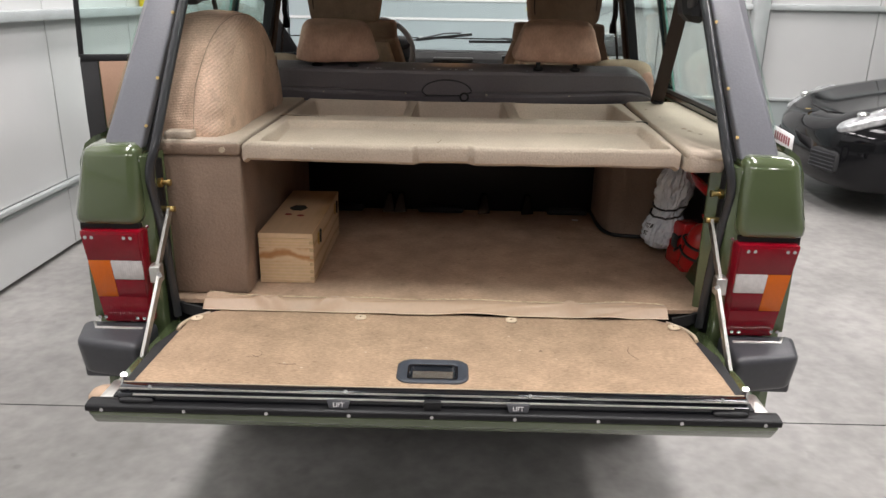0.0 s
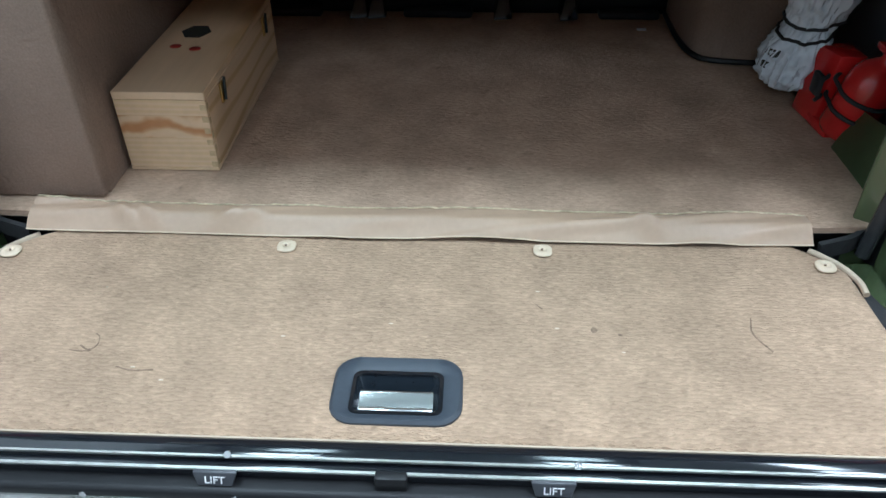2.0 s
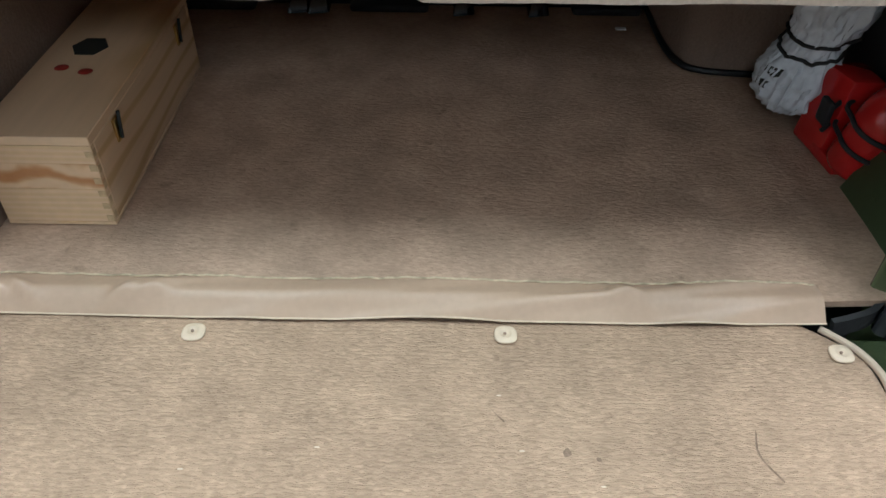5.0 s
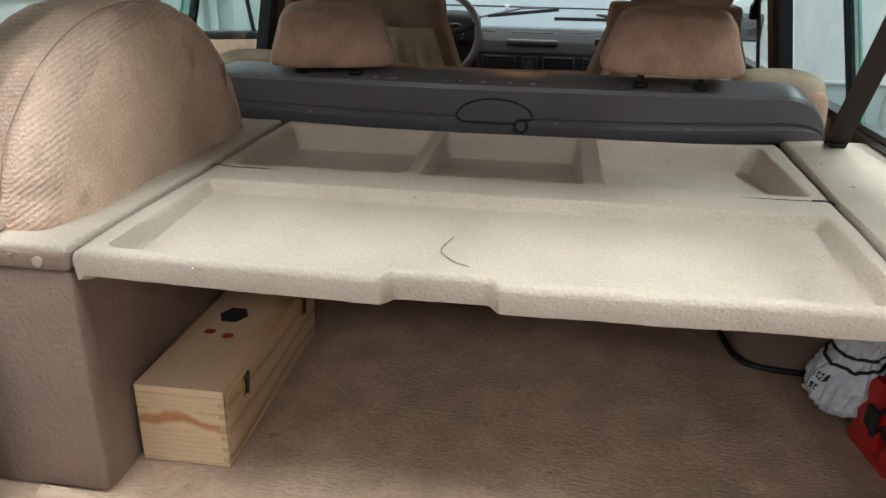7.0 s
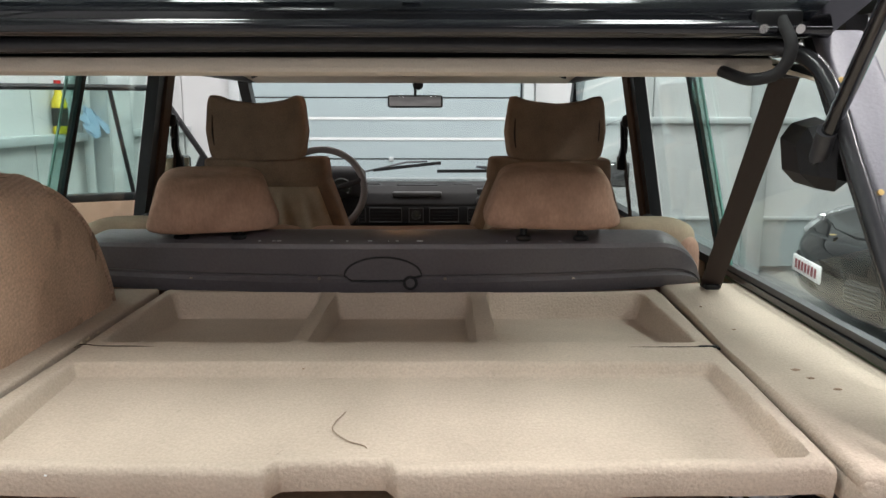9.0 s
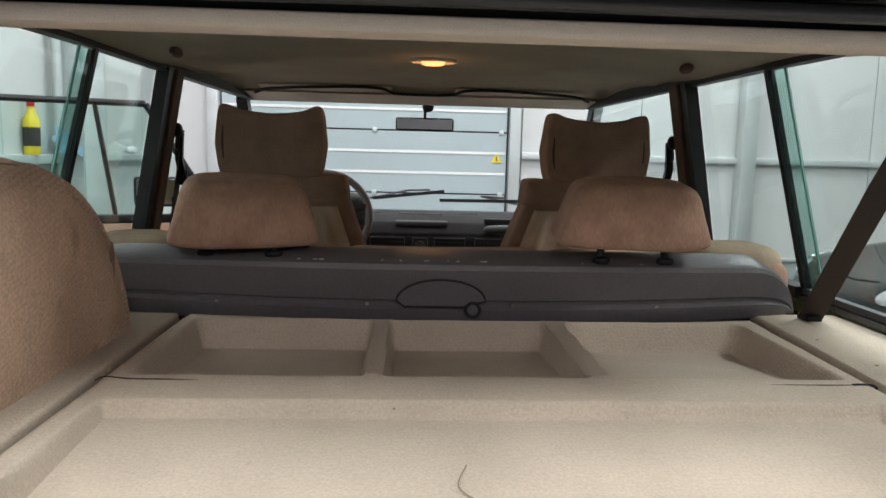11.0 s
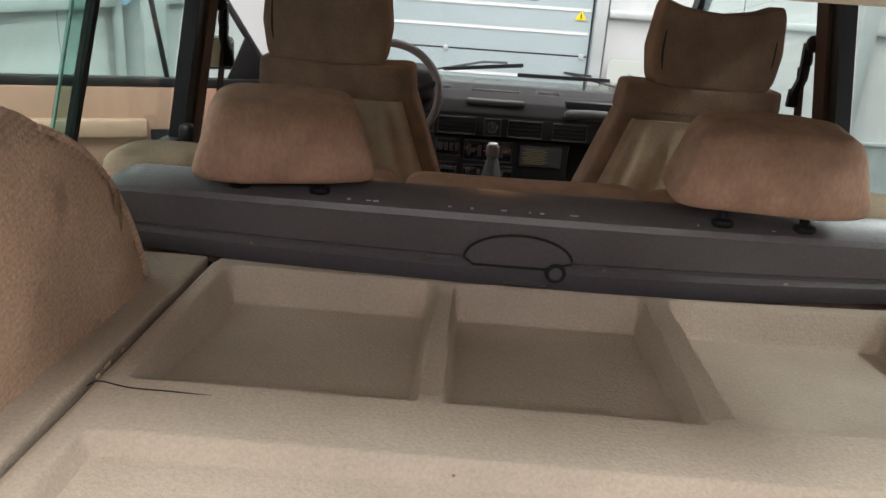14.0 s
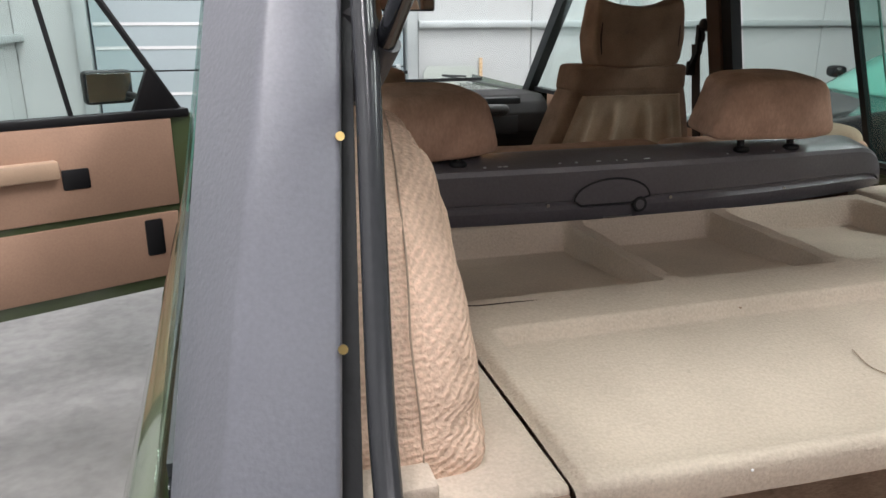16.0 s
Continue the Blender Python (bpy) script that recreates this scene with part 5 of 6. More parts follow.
spare = thing("spare_wheel", (-0.605, 2.2, 1.0), "spare wheel standing in a ribbed tan carpet cover", "spare wheel")
RS, WS, CX = 0.350, 0.107, -0.622


def cover_strip(prof, n=180):
    """A band of the cover, turned about the wheel's axle, with slack and lumps."""
    bm = bmesh.new()
    rows = []
    for i in range(n):
        t = 2 * math.pi * i / n
        row = []
        for a, r in prof:
            p = Vector((a * 9, 11.4 * r * math.cos(t), 11.4 * r * math.sin(t)))
            w = 0.007 * noise.noise(p) + 0.004 * noise.noise(p * 3.1) + 0.0012 * noise.noise(p * 9)
            z = 1.118 + r * math.sin(t)
            low = smooth01((1.275 - z) / 0.05) * smooth01((z - 1.185) / 0.01) * smooth01(-math.cos(t) * 3) * smooth01((r - 0.2) / 0.08) * smooth01((0.99 * WS - a) / 0.02)
            w += 0.009 * low * noise.noise((a * 14, z * 62, 3.0))
            row.append(bm.verts.new((CX + a + w * 0.6, 2.19 + (r + w) * math.cos(t), 1.118 + (r + w) * math.sin(t))))
        rows.append(row)
    for i in range(n):
        a, b = rows[i], rows[(i + 1) % n]
        for j in range(len(prof) - 1):
            bm.faces.new((a[j], a[j + 1], b[j + 1], b[j]))
    return bm


def rim_at(v):
    """The cover's section: -1 outer side, 1 inner side."""
    k = abs(v)
    return (v * WS, RS - 0.030 * k ** 3 - 0.052 * max(0.0, (k - 0.78) / 0.22) ** 2.2)


SEAM = 0.42
part("tread", cover_strip([(-WS, 0.004), (-WS, 0.1), (-WS, RS - 0.13)] + [rim_at(v) for v in span(-1, SEAM, 16)]), SPARE, spare, smooth=60)
part("corner", cover_strip([rim_at(v) for v in span(SEAM, 0.9, 10)]), SPARE_CORNER, spare, "tan corner of the cover with slanting ribs", smooth=60)
part("side", cover_strip([rim_at(v) for v in span(0.9, 1, 4)] + [(WS * (1.01 - 0.04 * k), RS - 0.12 - 0.225 * k) for k in span(0.0, 1.0, 10)]), SPARE_SIDE, spare, "tan side of the cover, rubbed smooth", smooth=60)
seam = []
for q in span(radians(72), radians(166), 60):
    a, r = rim_at(0.29 + 0.46 * max(0.0, radians(148) - q) / radians(76))
    seam.append((CX + a + 0.004 * noise.noise((q * 3, 0, 0)), 2.19 + (r + 0.0006) * math.cos(q), 1.118 + (r + 0.0006) * math.sin(q)))
part("seam", tube(seam, 0.0010, 6, up=(1, 0, 0)), CREASE, spare)
for v, r0, rt, m in ((0.845, 0.0015, 0.0050, SPARE_CORNER), (0.785, 0.0008, 0.0016, VELOUR_DARK)):
    welt = []
    for q in span(radians(10), radians(72), 40):
        a, r = rim_at(v + 0.03 * math.sin(q * 4))
        welt.append((CX + a + 0.001, 2.19 + (r + r0) * math.cos(q), 1.118 + (r + r0) * math.sin(q)))
    part("welt", tube(welt, rt, 8, up=(1, 0, 0)), m, spare)
part("slit", cushion((-0.517, 2.42, 1.31), (0.002, 0.008, 0.03), 0.9, nu=12, nv=8), VELOUR_DARK, spare)

# right side cover
rc = thing("side_cover", (0.69, 2.2, 1.1), "beige moquette cover over the side of the load space", "side cover")
part("top", prism([(0.568, 1.782), (0.66, 1.772), (0.80, 1.88), (0.806, 2.66), (0.61, 2.66), (0.586, 2.22)], "z", 1.166, 1.189, 0.010, 3), SHELF, rc)
part("front_face", prism([(0.572, 1.138), (0.655, 1.140), (0.66, 1.184), (0.570, 1.184)], "y", 1.779, 1.82, 0.010, 3), SHELF, rc)
part("inner_face", box(0.570, 0.584, 1.79, 2.2, 1.138, 1.170, 0.003), SHELF, rc)
for x, y, r in ((0.648, 2.097, 0.005), (0.653, 2.062, 0.004), (0.668, 2.019, 0.0045), (0.631, 2.452, 0.002), (0.636, 2.30, 0.0025)):
    part("tear", cushion((x, y, 1.1893), (r * 1.4, r * 0.8, 0.001), 0.9, lambda a, b, c: (0.3 * r * noise.noise((a * 2, b * 2, x * 50)), 0.5 * r * noise.noise((a * 2, b * 2, y * 50)), 0), nu=14, nv=6), VELOUR_DARK, rc)
wa = solo("wheel_arch_cover", prism([(0.515, 2.62), (0.515, 2.46), (0.528, 2.385), (0.565, 2.35), (0.71, 2.335), (0.71, 2.62)], "z", 0.80, 1.122, 0.012, 3), TRIM_BROWN, "brown carpeted wheel arch box", "wheel arch")
part("piping", tube(curve_pts([(0.514, 2.61, 0.81), (0.512, 2.46, 0.808), (0.524, 2.38, 0.808), (0.562, 2.345, 0.808), (0.70, 2.328, 0.808)], 6), 0.006, 8), BLACK, wa)

# parcel shelf, two moulded panels
shelf = thing("parcel_shelf", (0.06, 2.2, 1.15), "beige moquette moulded parcel shelf with trays", "parcel shelf")


def pit(x, y, x0, x1, y0, y1, wx, wf, wb):
    """How deep a point lies in a tray, 0 to 1: walls rounded at the rim, with a clear foot."""
    u = min(x - x0, x1 - x) / (1.15 * wx)
    v = min((y - y0) / wf, (y1 - y) / wb) / 1.15
    if min(u, v) <= 0:
        return 0.0
    t = min(1.0, max(0.0, 1.15 * (1 - math.hypot(max(0.0, 1 - u), max(0.0, 1 - v)))))
    return 0.55 * smooth01(t) + 0.45 * t ** 1.25


def shelf_x(u, y):
    k = (y - 1.80) / 0.79
    a, b = -0.4675 + 0.004 * k, 0.561 + 0.036 * k
    return a + (b - a) * u


def front_panel(u, y):
    x = shelf_x(u, y)
    notch = smooth01((x + 0.066) / 0.016) * smooth01((0.082 - x) / 0.018)
    z = 1.187 - (0.034 - 0.014 * smooth01((y - 1.84) / 0.29)) * pit(x, y, -0.430, 0.543, 1.830 + 0.012 * notch, 2.138, 0.012, 0.014, 0.013)
    yy = y
    near = smooth01((1.90 - y) / 0.080)
    over = max(0.0, (1.824 - y) / 0.011)
    z -= 0.010 * (1 - math.sqrt(max(0.0, 1 - over * over))) + 0.002 * near * (1 + noise.noise((x * 7, 0, 2)))
    z += 0.0005 * over * noise.noise((x * 45, y * 60, 2))
    yy += near * 0.020 * notch - near * 0.014 * (1 - ((x - 0.05) / 0.52) ** 2) + 0.0008 * over * noise.noise((x * 30, 4, 2))
    edge = min(u, 1 - u) * 1.03
    z -= 0.008 * (1 - smooth01(edge / 0.014))
    return (x, yy, z + 0.0012 * noise.noise((x * 8, y * 8, 0)))


NU = 300
us = [i / NU for i in range(NU + 1)]
bm = bmesh.new()
ys = span(1.813, 1.87, 18) + span(1.87, 2.11, 24)[1:] + span(2.11, 2.2112, 26)[1:]
rows = [[bm.verts.new(front_panel(u, y)) for u in us] for y in ys]
skirt = [bm.verts.new((v.co.x, v.co.y + 0.005, v.co.z - 0.029)) for v in rows[0]]
skirt2 = [bm.verts.new((v.co.x, v.co.y + 0.03, v.co.z - 0.039)) for v in rows[0]]
for a, b in zip(rows, rows[1:]):
    for i in range(NU):
        bm.faces.new((a[i], a[i + 1], b[i + 1], b[i]))
for a, b in ((skirt, rows[0]), (skirt2, skirt)):
    for i in range(NU):
        bm.faces.new((a[i], a[i + 1], b[i + 1], b[i]))
back = [bm.verts.new((v.co.x, v.co.y, 1.13)) for v in rows[-1]]
for i in range(NU):
    bm.faces.new((skirt2[i], back[i], back[i + 1], skirt2[i + 1]))
    bm.faces.new((rows[-1][i], rows[-1][i + 1], back[i + 1], back[i]))
fp = part("front_tray", bm, SHELF, shelf, smooth=50)


def rear_panel(u, y):
    x = shelf_x(u, y)
    d = 0.0
    for x0, x1, w0, w1 in ((-0.434, -0.120, 0.018, 0.011), (-0.094, 0.189, 0.010, 0.010), (0.222, 0.552, 0.011, 0.020)):
        d = max(d, pit(x, y, x0, x1, 2.234, 2.580, w0 if x < (x0 + x1) / 2 else w1, 0.008, 0.026))
    rib = math.exp(-((x + 0.107) / 0.016) ** 2) + math.exp(-((x - 0.2055) / 0.018) ** 2)
    z = 1.187 - 0.052 * (0.5 + 0.5 * min(1.0, max(0.0, (y - 2.25) / 0.26))) * d - 0.006 * rib * smooth01((y - 2.245) / 0.02) * smooth01((2.575 - y) / 0.03)
    edge = min(u, 1 - u) * 1.05
    z -= 0.008 * (1 - smooth01(edge / 0.014)) + 0.010 * smooth01((y - 2.575) / 0.02) * (1 - (2 * u - 1) ** 2)
    return (x, y, z + 0.001 * noise.noise((x * 8, y * 8, 0)))


bm = bmesh.new()
rows = [[bm.verts.new(rear_panel(u, y)) for u in us] for y in span(2.2115, 2.262, 20) + span(2.262, 2.54, 30)[1:] + span(2.54, 2.602, 24)[1:]]
low_f = [bm.verts.new((v.co.x, v.co.y, 1.116)) for v in rows[0]]
low_b = [bm.verts.new((v.co.x, v.co.y, 1.116)) for v in rows[-1]]
for a, b in zip([low_f] + rows, rows + [low_b]):
    for i in range(NU):
        bm.faces.new((a[i], a[i + 1], b[i + 1], b[i]))
for i in range(NU):
    bm.faces.new((low_f[i], low_b[i], low_b[i + 1], low_f[i + 1]))
part("rear_tray", bm, SHELF, shelf, smooth=50)
part("crease", tube(curve_pts([(-0.001, 2.001, 1.1640), (-0.012, 1.957, 1.1610), (0.010, 1.925, 1.1588), (0.036, 1.909, 1.1572), (0.036, 1.876, 1.1548)], 6), 0.0008, 6), CREASE, shelf, "dark crease in the tray")
part("crack", tube(curve_pts([(-0.466, 2.216, 1.1838), (-0.455, 2.222, 1.1872), (-0.420, 2.214, 1.1872), (-0.375, 2.213, 1.1872), (-0.33, 2.212, 1.1862)], 5), 0.0008, 6), BELT, shelf, "torn hinge line")
part("crack", tube(curve_pts([(0.580, 2.212, 1.1820), (0.572, 2.213, 1.1866), (0.545, 2.212, 1.1870)], 5), 0.0022, 6), BLACK, shelf, "open hinge slit")
part("crack", tube(curve_pts([(0.545, 2.212, 1.1868), (0.50, 2.211, 1.1868), (0.40, 2.2115, 1.1860)], 5), 0.0008, 6), BELT, shelf)
part("dot", cushion((-0.078, 2.118, 1.183), (0.0018, 0.0018, 0.001), 0.9, nu=10, nv=6), VELOUR_DARK, shelf)
for x, y, r in ((-0.464, 2.235, 0.004), (-0.4655, 2.262, 0.009), (-0.4645, 2.296, 0.005)):
    part("torn_backing", cushion((x, y, 1.1842), (0.0011, r, 0.0022), 0.8, lambda a, b, c: (0.002 * noise.noise((b * 3, y * 40, 0)), 0, 0.002 * noise.noise((b * 4, y * 40, 5))), nu=16, nv=8), CREAM, shelf, "white torn backing")
for x, y, z, r in ((-0.078, 1.812, 1.172, 0.0035), (-0.070, 1.811, 1.178, 0.002), (-0.098, 1.809, 1.176, 0.0018), (0.236, 1.803, 1.174, 0.002), (0.02, 1.826, 1.174, 0.0015), (-0.30, 1.806, 1.174, 0.0018)):
    part("chip", cushion((x, y, z), (r, 0.002, r * 0.8), 0.9, nu=10, nv=6), PLATE, shelf)

# wine box
wb = thing("wooden_wine_box", (-0.40, 2.13, 0.8), "pale pine wine box with brass clasps", "box")
BX = about((-0.40, 1.91, 0), Matrix.Translation((0.004, -0.013, 0)) @ Matrix.Rotation(radians(0.2), 4, "Z"))


def wood(name, bm, m=PINE, label=""):
    return part(name, turned(bm, BX), m, wb, label)


wood("front_board", box(-0.469, -0.329, 1.909, 1.919, 0.806, 0.85795, 0.0002, 1), PINE_FINE)
wood("front_board", box(-0.469, -0.329, 1.909, 1.919, 0.85805, 0.89595, 0.0002, 1), PINE_HEART, "board of orange heartwood")
wood("front_board", box(-0.469, -0.329, 1.909, 1.919, 0.89605, 0.922, 0.0002, 1), PINE_FINE)
wood("back_board", box(-0.469, -0.329, 2.339, 2.349, 0.806, 0.922, 0.0015, 1))
wood("side_board", box(-0.469, -0.460, 1.920, 2.338, 0.806, 0.922, 0.0015, 1))
wood("side_board", box(-0.338, -0.329, 1.920, 2.338, 0.806, 0.922, 0.0015, 1))
wood("bottom_board", box(-0.4695, -0.3285, 1.9085, 2.3495, 0.8005, 0.8055, 0.0008, 1))
wood("lid", box(-0.4695, -0.3285, 1.9085, 2.3495, 0.9225, 0.935, 0.001, 1))
for k in range(5):
    wood("finger_joint", box(-0.3294, -0.3284, 1.910, 1.918, 0.81 + 0.024 * k, 0.82 + 0.024 * k), PINE_END)
for k in range(6):
    wood("finger_joint", box(-0.3385, -0.3292, 1.9082, 1.9092, 0.808 + 0.0195 * k, 0.817 + 0.0195 * k), PINE_END)
for y in (1.985, 2.27):
    cl = wood("clasp", box(-0.3285, -0.3245, y - 0.009, y + 0.009, 0.885, 0.918, 0.001, 1), BRASS, "brass clasp")
    wood("clasp_hook", rod((-0.322, y - 0.004, 0.89), (-0.322, y + 0.004, 0.925), 0.0025, 8), INK)
wood("branded_mark", prism([(-0.412 + 0.026 * math.cos(radians(60 * i)), 2.15 + 0.030 * math.sin(radians(60 * i))) for i in range(6)], "z", 0.935, 0.9362), INK, "burnt black hexagon mark")
for x, y in ((-0.428, 2.085), (-0.392, 2.075)):
    wood("wax_spot", cushion((x, y, 0.935), (0.010, 0.009, 0.0018), 0.9, nu=14, nv=6), INK_RED)

# bag and extinguisher in the right corner
bag = thing("plastic_bag", (0.63, 2.1, 0.8), "crumpled white plastic bag held by black straps", "bag")


BAG = [(0.818, 0.020, 0.030), (0.830, 0.042, 0.056), (0.852, 0.054, 0.072), (0.885, 0.052, 0.068), (0.918, 0.043, 0.058), (0.940, 0.038, 0.052), (0.962, 0.043, 0.056),
       (1.000, 0.053, 0.064), (1.035, 0.053, 0.062), (1.065, 0.043, 0.052), (1.085, 0.028, 0.036), (1.100, 0.016, 0.022)]


def bag_at(z, t, out=0.0):
    """The bag's skin: full below and above a waist, drawn into long pleats."""
    z = min(BAG[-1][0], max(BAG[0][0], z))
    k = max(i for i in range(len(BAG) - 1) if BAG[i][0] <= z)
    (z0, a0, b0), (z1, a1, b1) = BAG[k], BAG[k + 1]
    f = smooth01((z - z0) / (z1 - z0))
    p = Vector((math.cos(t), math.sin(t), 0))
    pleats = 0.6 * abs(noise.noise((p.x * 4.2, p.y * 4.2, z * 5))) + 0.5 * abs(noise.noise((p.x * 9, p.y * 9, z * 8 + 3))) + 0.25 * noise.noise((p.x * 5, p.y * 5, z * 45))
    crumple = abs(noise.noise((p.x * 2.6, p.y * 2.6, z * 30 + 2))) + 0.5 * abs(noise.noise((p.x * 6, p.y * 6, z * 60)))
    g = 1.12 - 0.20 * pleats - 0.30 * crumple + 0.12 * noise.noise((p.x * 1.6, p.y * 1.6, z * 14 + 7))
    return Vector((0.660 + 0.10 * (z - 0.95) + (a0 + (a1 - a0) * f) * g * p.x + out * p.x, 2.190 - 0.20 * (z - 0.95) + (b0 + (b1 - b0) * f) * g * p.y + out * p.y, z))


bm = bmesh.new()
rows = [[bm.verts.new(bag_at(z, 2 * math.pi * i / 96)) for i in range(96)] for z in span(0.818, 1.100, 60)]
for a, b in zip(rows, rows[1:]):
    for i in range(96):
        bm.faces.new((a[i], a[(i + 1) % 96], b[(i + 1) % 96], b[i]))
bm.faces.new(rows[0]), bm.faces.new(rows[-1])
part("sack", bm, PLASTIC_BAG, bag, smooth=50)
for z in (0.931, 0.957):
    part("strap", tube([bag_at(z + 0.010 * math.cos(t - 0.6), t, 0.002) for t in [2 * math.pi * i / 48 for i in range(48)]], 0.0030, 8, close=True), RUBBER, bag, "black elastic strap")
for z, marks in ((0.893, (3.25, 3.40, 3.50, 3.63)), (0.868, (3.20, 3.33, 3.47))):
    for t in marks:
        q = [bag_at(z + dz, t + dt, 0.0008) for dz, dt in ((-0.006, -0.035), (-0.006, 0.035), (0.006, 0.035), (0.006, -0.035))]
        part("print_bar", hexa(q + [v + Vector((-0.0006, -0.0003, 0)) for v in q]), INK, bag)
ext = thing("fire_extinguisher", (0.68, 2.05, 0.8), "small red fire extinguisher strapped to the side", "fire extinguisher")
p, q = Vector((0.702, 2.050, 0.806)), Vector((0.722, 2.018, 0.950))
bm = bmesh.new()
sweep_rows = []
dv = (q - p).normalized()
sx = dv.cross(Vector((0, 1, 0))).normalized()
sz = sx.cross(dv)
for t, r in ((0.0, 0.030), (0.006, 0.039), (0.014, 0.042), (0.100, 0.042), (0.117, 0.039), (0.131, 0.031), (0.141, 0.019), (0.148, 0.013), (0.160, 0.013)):
    sweep_rows.append([bm.verts.new(p + dv * t + sx * a + sz * b) for a, b in circle(r, 28)])
for a, b in zip(sweep_rows, sweep_rows[1:]):
    for j in range(28):
        bm.faces.new((a[j], a[(j + 1) % 28], b[(j + 1) % 28], b[j]))
bm.faces.new(sweep_rows[0]), bm.faces.new(sweep_rows[-1])
part("cylinder", bm, RED, ext, smooth=50)
part("bracket", hexa([(0.650, 2.15, 0.803), (0.662, 2.075, 0.803), (0.727, 2.085, 0.803), (0.727, 2.16, 0.803), (0.668, 2.155, 0.922), (0.680, 2.085, 0.926), (0.727, 2.085, 0.926), (0.727, 2.16, 0.922)], 0.006), RED, ext)
part("foot", hexa([(0.660, 2.10, 0.801), (0.668, 2.035, 0.801), (0.72, 2.035, 0.801), (0.72, 2.10, 0.801), (0.660, 2.10, 0.822), (0.668, 2.035, 0.818), (0.72, 2.035, 0.818), (0.72, 2.10, 0.822)], 0.004), RED, ext)
for t in (0.050, 0.082):
    st = part("strap", tube([p + dv * t + sx * a + sz * b + Vector((0, 0.018 if b * sz.y > 0.01 else 0, 0)) for a, b in circle(0.0445, 32)], 0.0036, 6, close=True, up=dv), RUBBER, ext, "black strap")
    part("strap_tail", rod((0.656, 2.08, p.z + t - 0.006), (0.690, 2.10, p.z + t + 0.010), 0.0036, 8), RUBBER, st)
part("buckle", box(0.652, 0.662, 2.075, 2.105, 0.858, 0.895, 0.003), RUBBER, ext)
part("valve", rod(p + dv * 0.155, p + dv * 0.178, 0.014, 12), RED, ext)
part("valve_lever", box(0.702, 0.736, 1.995, 2.035, 0.962, 0.974, 0.004), RED, ext)
jack = solo("red_jack_handle", hexa([(0.672, 1.90, 1.045), (0.684, 1.90, 1.045), (0.690, 2.16, 1.05), (0.676, 2.16, 1.05), (0.672, 1.90, 1.068), (0.684, 1.90, 1.068), (0.690, 2.16, 1.08), (0.676, 2.16, 1.08)], 0.004), RED, "red painted jack handle clipped under the side cover", "jack handle")
part("inner_gusset", hexa([(0.669, 1.82, 0.786), (0.669, 2.01, 0.786), (0.70, 2.01, 0.786), (0.70, 1.82, 0.786), (0.671, 1.82, 0.792), (0.671, 2.01, 0.792), (0.70, 2.01, 0.87), (0.70, 1.82, 0.90)], 0.002), GREEN_DULL, car)

# ---------------------------------------------------------------- rear seat
rs = thing("rear_seat", (0.03, 2.75, 0.56), "rear bench seat with dark plastic back panel and brown headrests", "car seat")
prof = [(2.668, 1.150), (2.636, 1.158), (2.630, 1.175), (2.628, 1.192), (2.637, 1.200), (2.637, 1.206), (2.632, 1.210), (2.630, 1.268), (2.634, 1.278), (2.645, 1.285), (2.690, 1.299), (2.705, 1.300), (2.71, 1.290), (2.71, 1.150)]
bm = bmesh.new()
rows = []
xs = span(-0.70, -0.60, 10) + span(-0.60, 0.60, 40)[1:] + span(0.60, 0.70, 10)[1:]
for x in xs:
    e = max(0.0, (abs(x) - 0.60) / 0.10)
    k = max(0.12, math.sqrt(max(0.0, 1 - e * e)))
    zb = 1.152 + 0.026 * (x / 0.6) ** 2
    row = []
    for y, z in prof:
        h = (z - 1.15) / 0.15
        row.append(bm.verts.new((x, y + 0.03 * e * e, zb + h * (1.30 - zb) * k)))
    rows.append(row)
for a, b in zip(rows, rows[1:]):
    for j in range(len(prof)):
        bm.faces.new((a[j], a[(j + 1) % len(prof)], b[(j + 1) % len(prof)], b[j]))
bm.faces.new(rows[0]), bm.faces.new(rows[-1])
bp = part("back_panel", bm, PANEL, rs, "scuffed dark grey plastic seat back panel", smooth=24)
for x in (-0.69 + 0.0, -0.412, -0.135, 0.137, 0.415, 0.676):
    screw(bp, (x, 2.632 + (0.02 if abs(x) > 0.6 else 0), 1.204), (0, -1, 0), 0.0038, STEEL)
arc = [(0.003 + 0.083 * math.cos(t), 1.211 + 0.040 * math.sin(t)) for t in [math.pi * i / 20 for i in range(21)]]
low_line = [(-0.080, 1.211), (-0.066, 1.200), (0.045, 1.200), (0.062, 1.206), (0.086, 1.211)]
part("pull_plate", prism(arc + low_line[1:-1], "y", 2.626, 2.632), PANEL, bp)
part("pull_outline", tube([(x, 2.6265, z) for x, z in arc + low_line[1:-1]], 0.0022, 6, close=True, up=(0, 1, 0)), RUBBER, bp)
part("lock_ring", tube([(0.062 + 0.0125 * math.cos(t), 2.622, 1.196 + 0.0125 * math.sin(t)) for t in [2 * math.pi * i / 24 for i in range(24)]], 0.0035, 8, close=True, up=(0, 1, 0)), RUBBER, bp)
part("lock", rod((0.062, 2.630, 1.196), (0.062, 2.620, 1.196), 0.010, 16), PANEL, bp)
part("scuff", box(-0.015, 0.05, 2.6265, 2.6278, 1.171, 1.1735), ALU, bp)
rng = random.Random(11)
for k in range(14):
    x = rng.gauss(-0.03, 0.16)
    ln = rng.uniform(0.002, 0.009)
    part("scratch", box(x, x + ln, 2.6405 + rng.uniform(-0.002, 0.002), 2.6435, 1.2835, 1.2850 + rng.uniform(0, 0.0008)), GALV, bp)
part("lower_board", box(-0.66, 0.66, 2.628, 2.66, 0.80, 1.158, 0.004), BLACK, rs)
